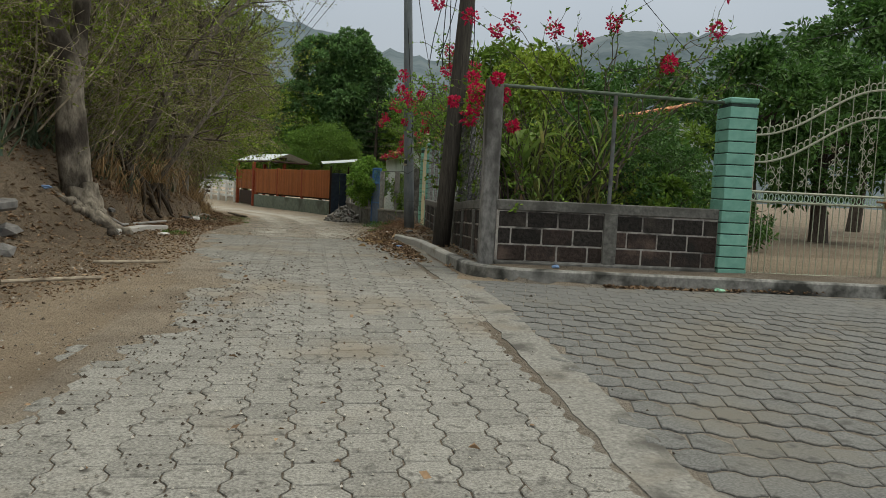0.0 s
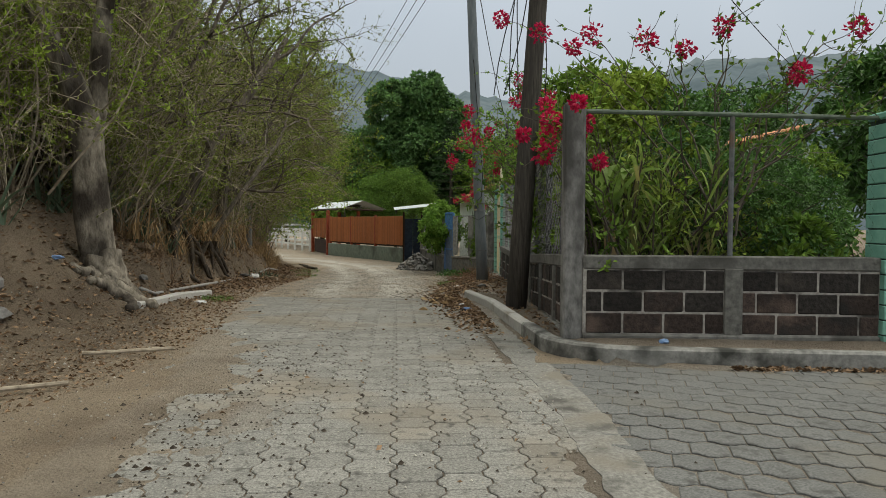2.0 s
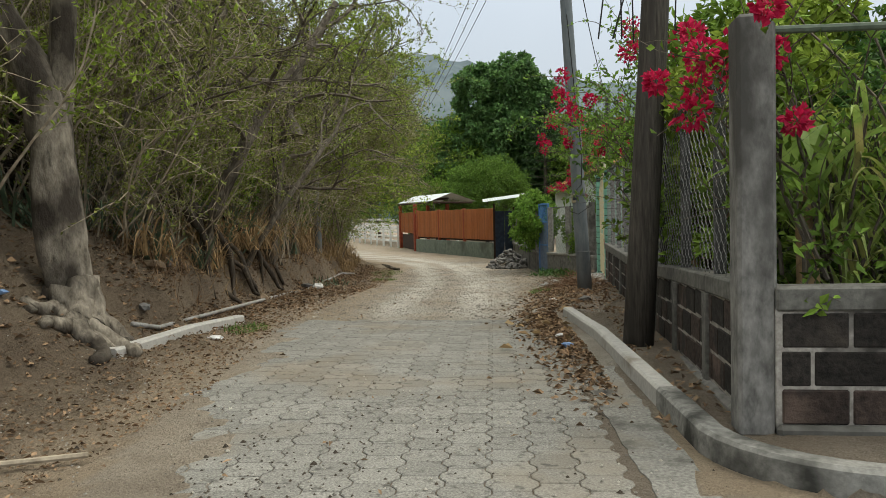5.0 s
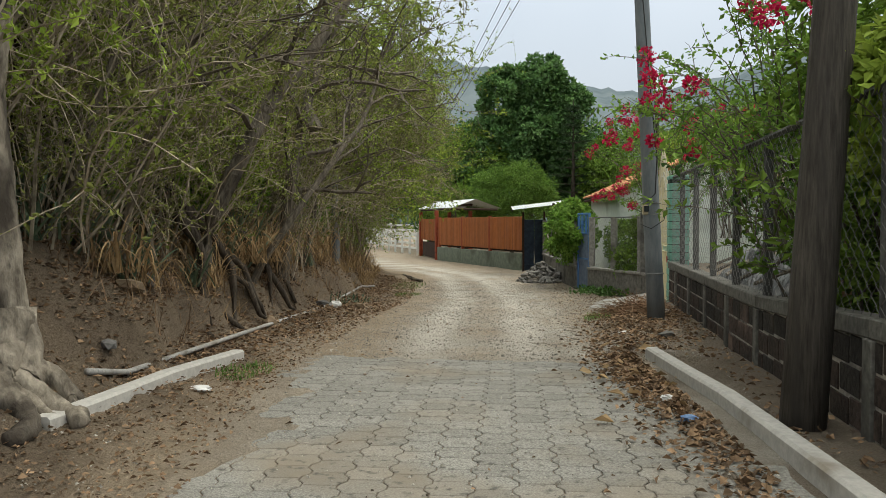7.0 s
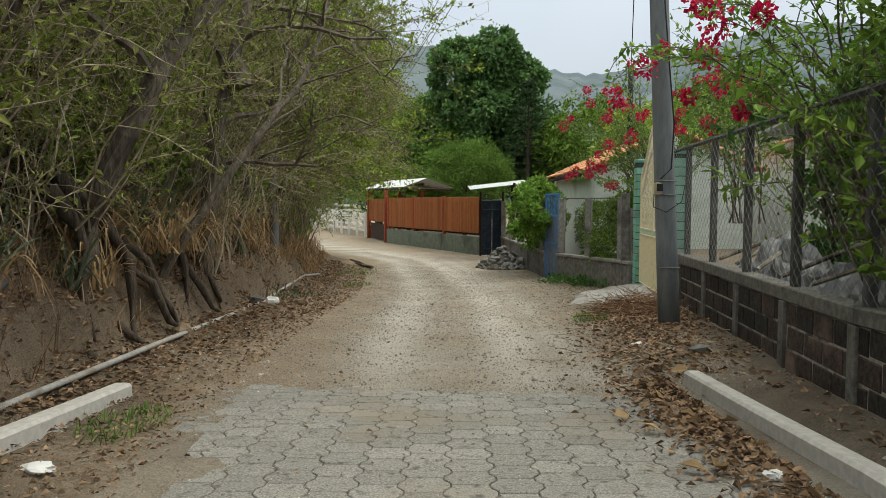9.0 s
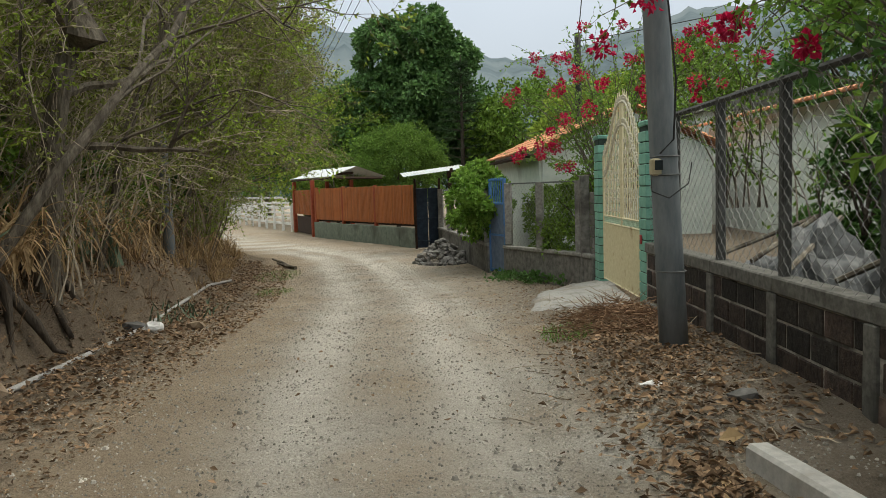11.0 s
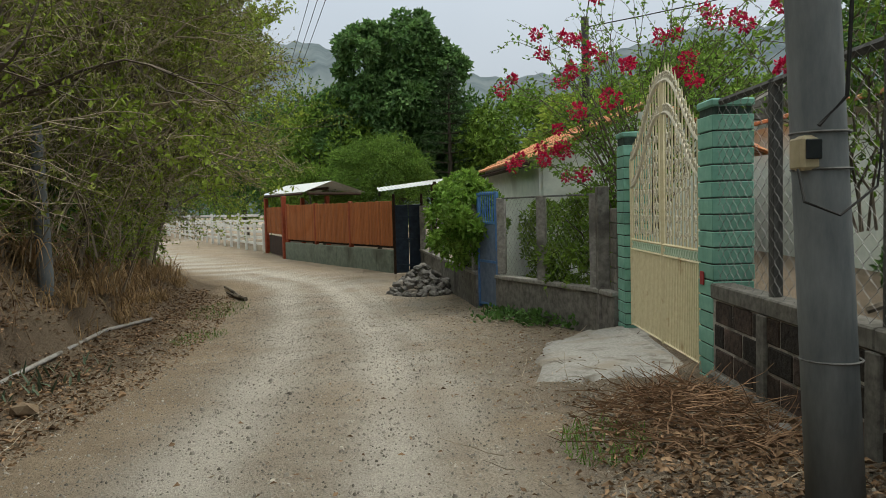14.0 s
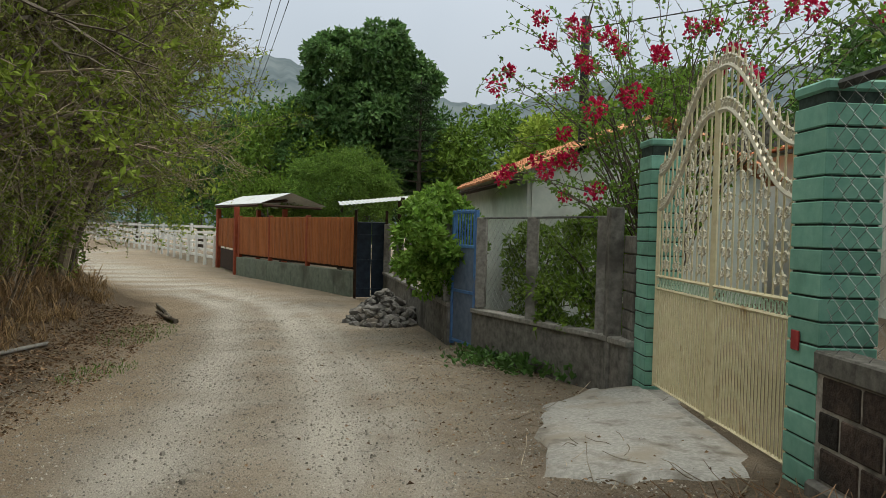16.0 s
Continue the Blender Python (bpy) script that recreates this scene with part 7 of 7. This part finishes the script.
litter("leaf_litter", "brown leaves and scraps of bark lodged on the bank slope", 11000, slope_place, 0.025, 0.085)
litter("leaf_litter", "brown fallen leaves drifted along the kerb", 4600, right_place, 0.03, 0.085)
litter("leaf_litter", "brown leaves caught in the corner gutter", 800, lambda: (R.uniform(2.6, 5.2), 9.46 - abs(R.gauss(0, 0.06)) - 0.04), 0.03, 0.07)
litter("leaf_litter", "scattered leaves on the pavement by the block wall", 500, lambda: (R.uniform(0.95, 1.33), R.uniform(10.6, 22)), 0.03, 0.08)
litter("leaf_litter", "a few leaves blown about the lane", 420, lambda: (R.uniform(-3.0, 1.0), R.uniform(3, 30)), 0.025, 0.06)
litter("leaf_litter", "brown leaves and bark trodden into the verge by the grey pole", 4200, lambda: (R.gauss(0.62, 0.36), R.triangular(17.0, 22.6, 20.5)), 0.02, 0.06)
litter("leaf_litter", "thin scatter of leaf scraps on the earth before the gate", 1500, lambda: (R.gauss(0.2, 0.7), R.uniform(22.0, 31.0)), 0.015, 0.045)
mb = MB()
for _ in range(520):
    y = R.uniform(16.8, 31.0)
    x = R.gauss(0.45, 0.5) - max(0, y - 26) * 0.2 if R.random() < 0.7 else float(road_left(y)) - abs(R.gauss(0.4, 0.5))
    limb(mb, (x, y, lz(x, y) + 0.012), (R.uniform(-1, 1), R.uniform(-1, 1), R.uniform(-0.02, 0.06)), R.uniform(0.08, 0.45), R.uniform(0.003, 0.007), 0.002, 0.3, 4, 3)
solid("fallen_twigs", mb, TWIG, (0.4, 20, 0.1), "dry twigs strewn over the verges", "twigs", kind="stuff")
# stones along the lane edges
mb = MB()
for _ in range(4600):
    y = 16.0 + 18 * R.random()
    e = float(road_left(y))
    x = (e + R.gauss(1.85, 0.35), e + R.gauss(0.35, 0.4), e + 3.6 + R.gauss(0, 0.6), R.gauss(0.1, 0.7) - max(0, y - 26) * 0.2)[R.randrange(4)]
    z, s_ = lz(x, y), R.uniform(0.006, 0.014) * (1.9 if R.random() < 0.05 else 1)
    a = R.uniform(0, 6.28)
    ring = [(x + s_ * R.uniform(0.7, 1.2) * math.cos(a + q * 1.257), y + s_ * R.uniform(0.7, 1.2) * math.sin(a + q * 1.257)) for q in range(5)]
    mb.add([(p[0], p[1], z - 0.004) for p in ring] + [(x + (p[0] - x) * 0.6, y + (p[1] - y) * 0.6, z + s_ * R.uniform(0.5, 0.9)) for p in ring], [(q, (q + 1) % 5, 5 + (q + 1) % 5, 5 + q) for q in range(5)] + [(5, 6, 7, 8, 9)])
solid("gravel_stones", mb, GRAVEL, (0, 22, 0.1), "loose grey gravel stones along the wheel tracks", "gravel", kind="stuff")
# dark crumbs of soil on the paving
mb = MB()
for _ in range(1500):
    x, y = R.gauss(-1.3, 0.45), R.gauss(7.6, 1.6)
    if R.random() < 0.3:
        x, y = R.uniform(-2.2, 1.6), R.uniform(2.5, 11)
    z, s_ = float(road_z(y)) + 0.001, R.uniform(0.004, 0.012) * (2.0 if R.random() < 0.05 else 1)
    a = R.uniform(0, 6.28)
    ring = [(x + s_ * R.uniform(0.7, 1.3) * math.cos(a + q * 1.257), y + s_ * R.uniform(0.7, 1.3) * math.sin(a + q * 1.257)) for q in range(5)]
    mb.add([(p[0], p[1], z) for p in ring] + [(x, y, z + s_ * 0.9)], [(q, (q + 1) % 5, 5) for q in range(5)])
solid("soil_crumbs", mb, BARK_DARK, (-1.3, 7.6, 0.25), "dark crumbs of soil scattered on the paving", "soil", kind="stuff")
# large pale husks by the kerb end
mb = MB()
for _ in range(26):
    x, y = 0.25 + R.gauss(0, 0.22), 15.3 + R.gauss(0, 0.8)
    litter_leaf(mb, x, y, lz(x, y) + 0.03, R.uniform(0.07, 0.17))
solid("dry_husks", mb, DRY, (0.25, 15.3, 0.25), "large pale dried leaf husks by the kerb end", "leaf litter", kind="stuff")
# pebbles
mb = MB()
xs = [R.uniform(-4.4, 1.0) for _ in range(34000)]
ys = [2.2 + 32 * R.random() ** 1.2 if k % 3 == 0 else 16.3 + 16 * R.random() for k in range(len(xs))]
xs = [x + max(0, 0.1 * (y - 20)) * -1.0 if y > 20 else x for x, y in zip(xs, ys)]
zs = np.where(paved(np.array(xs), np.array(ys)), road_z(np.array(ys)) + 0.004, land(np.array(xs), np.array(ys)))
for x, y, z in zip(xs, ys, zs):
    s = R.uniform(0.004, 0.011) * (1.8 if R.random() < 0.06 else 1)
    a = R.uniform(0, 2)
    c, sn = math.cos(a) * s, math.sin(a) * s
    mb.add([(x + c, y + sn, z), (x - sn, y + c, z), (x - c, y - sn, z), (x + sn, y - c, z), (x, y, z + s * 0.9)], [(0, 1, 4), (1, 2, 4), (2, 3, 4), (3, 0, 4)])
solid("pebbles", mb, GRAVEL, (0, 10, 0.3), "small loose pebbles and grit strewn over the lane", "pebbles", kind="stuff")


def scrap(name, x, y, s, material, label, tall=0.5):
    bm = bmesh.new()
    bmesh.ops.create_icosphere(bm, subdivisions=2, radius=1.0)
    for v in bm.verts:
        v.co *= 1 + 0.5 * noise.noise(v.co * 1.7 + Vector((x, y, 0)))
        v.co.z *= tall
    me = bpy.data.meshes.new(name)
    bm.to_mesh(me)
    bm.free()
    me.materials.append(material)
    ob = new(name, me)
    ob.location, ob.scale = (x, y, lz(x, y) + s * tall * 0.6), (s, s * 0.7, s)
    tagged(ob, label, "litter")


scrap("plastic_scrap", 3.95, 9.36, 0.06, PLASTIC_GREEN, "crumpled green plastic litter in the gutter")
scrap("plastic_scrap", 2.15, 9.85, 0.05, PLASTIC_BLUE, "small crumpled blue plastic litter on the pavement")
scrap("plastic_scrap", 0.42, 13.6, 0.07, PLASTIC_BLUE, "crumpled blue plastic litter beside the kerb")
scrap("plastic_scrap", 0.36, 14.3, 0.06, PLASTIC_WHITE, "crumpled white plastic litter among leaves")
scrap("plastic_scrap", -3.45, 13.9, 0.09, PLASTIC_WHITE, "crumpled white plastic litter beside the buried kerb", 0.3)
scrap("plastic_scrap", -4.75, 21.7, 0.13, PLASTIC_WHITE, "white plastic rag beside the pipe", 0.6)
scrap("plastic_scrap", 0.3, 18.2, 0.08, PLASTIC_WHITE, "crumpled white paper on the verge", 0.3)
scrap("plastic_scrap", 1.1, 20.6, 0.08, STONE, "broken grey concrete lump on the verge", 0.6)
scrap("plastic_scrap", -4.5, 11.9, 0.08, PLASTIC_BLUE, "blue plastic rag beside the tree roots", 0.4)


# ---- paving ----
strip = [(1.38, 0.5), (1.30, 4.0), (1.18, 6.0), (1.03, 8.5), (0.76, 11.0), (0.62, 12.8)]


def strip_x(y):
    return lerp(y, [p[1] for p in strip], [p[0] for p in strip])


mb = MB()
n = 140
for i in range(n + 1):
    y = 0.5 + 12.3 * i / n
    x, z = float(strip_x(y)), float(road_z(y))
    wob = 0.05 * noise.noise(Vector((0, y * 2, 0))) + 0.03 * noise.noise(Vector((3, y * 6, 0)))
    wob2 = 0.05 * noise.noise(Vector((7, y * 2, 0))) + 0.03 * noise.noise(Vector((9, y * 6, 0)))
    mb.v += [(x - 0.17 + wob, y, z - 0.08), (x - 0.15 + wob, y, z + 0.004), (x + 0.15 - wob2, y, z + 0.004), (x + 0.17 - wob2, y, z - 0.08)]
for i in range(n):
    for k in range(3):
        a = i * 4 + k
        mb.f.append((a, a + 4, a + 5, a + 1)[::-1])
mb.f += [(0, 1, 2, 3), tuple(n * 4 + k for k in (3, 2, 1, 0))]
solid("concrete_strip", mb, PALE_STRIP, (1.1, 6.5, 0.2), "worn pale concrete band between two pavings", "paving", kind="structure")


def paver_outline(w0, w1, h):
    half = [(w0 / 2, -h / 2), (w0 / 2, -h * 0.36), (w1 / 2, -h * 0.14), (w1 / 2, h * 0.14), (w0 / 2, h * 0.36), (w0 / 2, h / 2)]
    return half + [(-x, -y) for x, y in half]


def paver_mb(mb, c, rz, tilt, w0=0.192, w1=0.264, h=0.2125, b=0.005, depth=0.06):
    o = paver_outline(w0, w1, h)
    m = len(o)
    k = 1 - 2 * b / h
    rings = [[(x, y, -depth) for x, y in o], [(x, y, -b * 0.8) for x, y in o], [(x * k, y * k, 0.0) for x, y in o]]
    verts = [turn((p[0], p[1], p[2] + tilt[0] * p[0] + tilt[1] * p[1]), rz, c) for r in rings for p in r]
    F = [tuple(2 * m + i for i in range(m))]
    for r in (0, m):
        F += [(r + i, r + (i + 1) % m, r + m + (i + 1) % m, r + m + i) for i in range(m)]
    mb.add(verts, F)


pave = thing("pavement_1", (-0.5, 8.0, 0.2), "grey interlocking concrete paving stones, worn and dusty", "paving", kind="structure")
pave2 = thing("pavement_2", (4.0, 5.0, 0.1), "grey interlocking concrete paving stones of the side street", "paving", kind="structure")
pm = MB()
paver_mb(pm, (0, 0, 0), 0, (0, 0))
paver_me = mesh_of("paving_stone", pm, PAVER)
side_me = mesh_of("paving_stone", pm, PAVER_SIDE)
CW, CH = 0.236, 0.217


def lay(parent, rz, ox, oy, inside, nearest, ni, nj, stone, rest_mat):
    rest = MB()
    count = 0
    cells = []
    for i in range(*ni):
        for j in range(*nj):
            u, v = i * CW, (j + 0.5 * (i % 2)) * CH
            x, y, _ = turn((u, v, 0), rz, (ox, oy, 0))
            cells.append((x, y))
    X, Y = np.array([c[0] for c in cells]), np.array([c[1] for c in cells])
    ok = inside(X, Y)
    for x, y in zip(X[ok], Y[ok]):
        z = float(road_z(y)) + R.uniform(-0.0015, 0.0015)
        sl = float(road_z(y + 0.1) - road_z(y - 0.1)) / 0.2
        if nearest(x, y) and count < 300:
            count += 1
            ob = piece("paving_stone", stone, parent, (x, y, z), rz + R.uniform(-0.015, 0.015), (R.uniform(0.985, 1.0), R.uniform(0.985, 1.0), 1))
            ob.rotation_euler = (sl + R.uniform(-0.005, 0.005), R.uniform(-0.008, 0.008), ob.rotation_euler[2])
        else:
            paver_mb(rest, (x, y, z), rz + R.uniform(-0.015, 0.015), (R.uniform(-0.008, 0.008), sl * math.cos(rz) + R.uniform(-0.005, 0.005)))
    part("paving_stones", rest, rest_mat, parent, kind="stuff")


main_in = lambda x, y: (x > road_left(y) - 0.25) & (x < strip_x(y) - 0.12) & (y < 16.32) & (y > -3) & (x < kerb_x(y) - 0.12)
lay(pave, 0.08, -0.5, 8.0, main_in, lambda x, y: -0.9 < x < 0.9 and 3.6 < y < 9.0, (-14, 12), (-52, 42), paver_me, PAVER_ALL)
side_in = lambda x, y: (x > strip_x(y) + 0.12) & (on_walk(x - 0.12, y + 0.13) < 0.01) & (on_walk(x, y + 0.13) < 0.01) & (y > -3) & (x < 9) & (y < 10)
lay(pave2, math.radians(78), 4.0, 5.0, side_in, lambda x, y: 1.3 < x < 4.2 and 4.5 < y < 9.4, (-40, 40), (-40, 40), side_me, PAVER_SIDE_ALL)
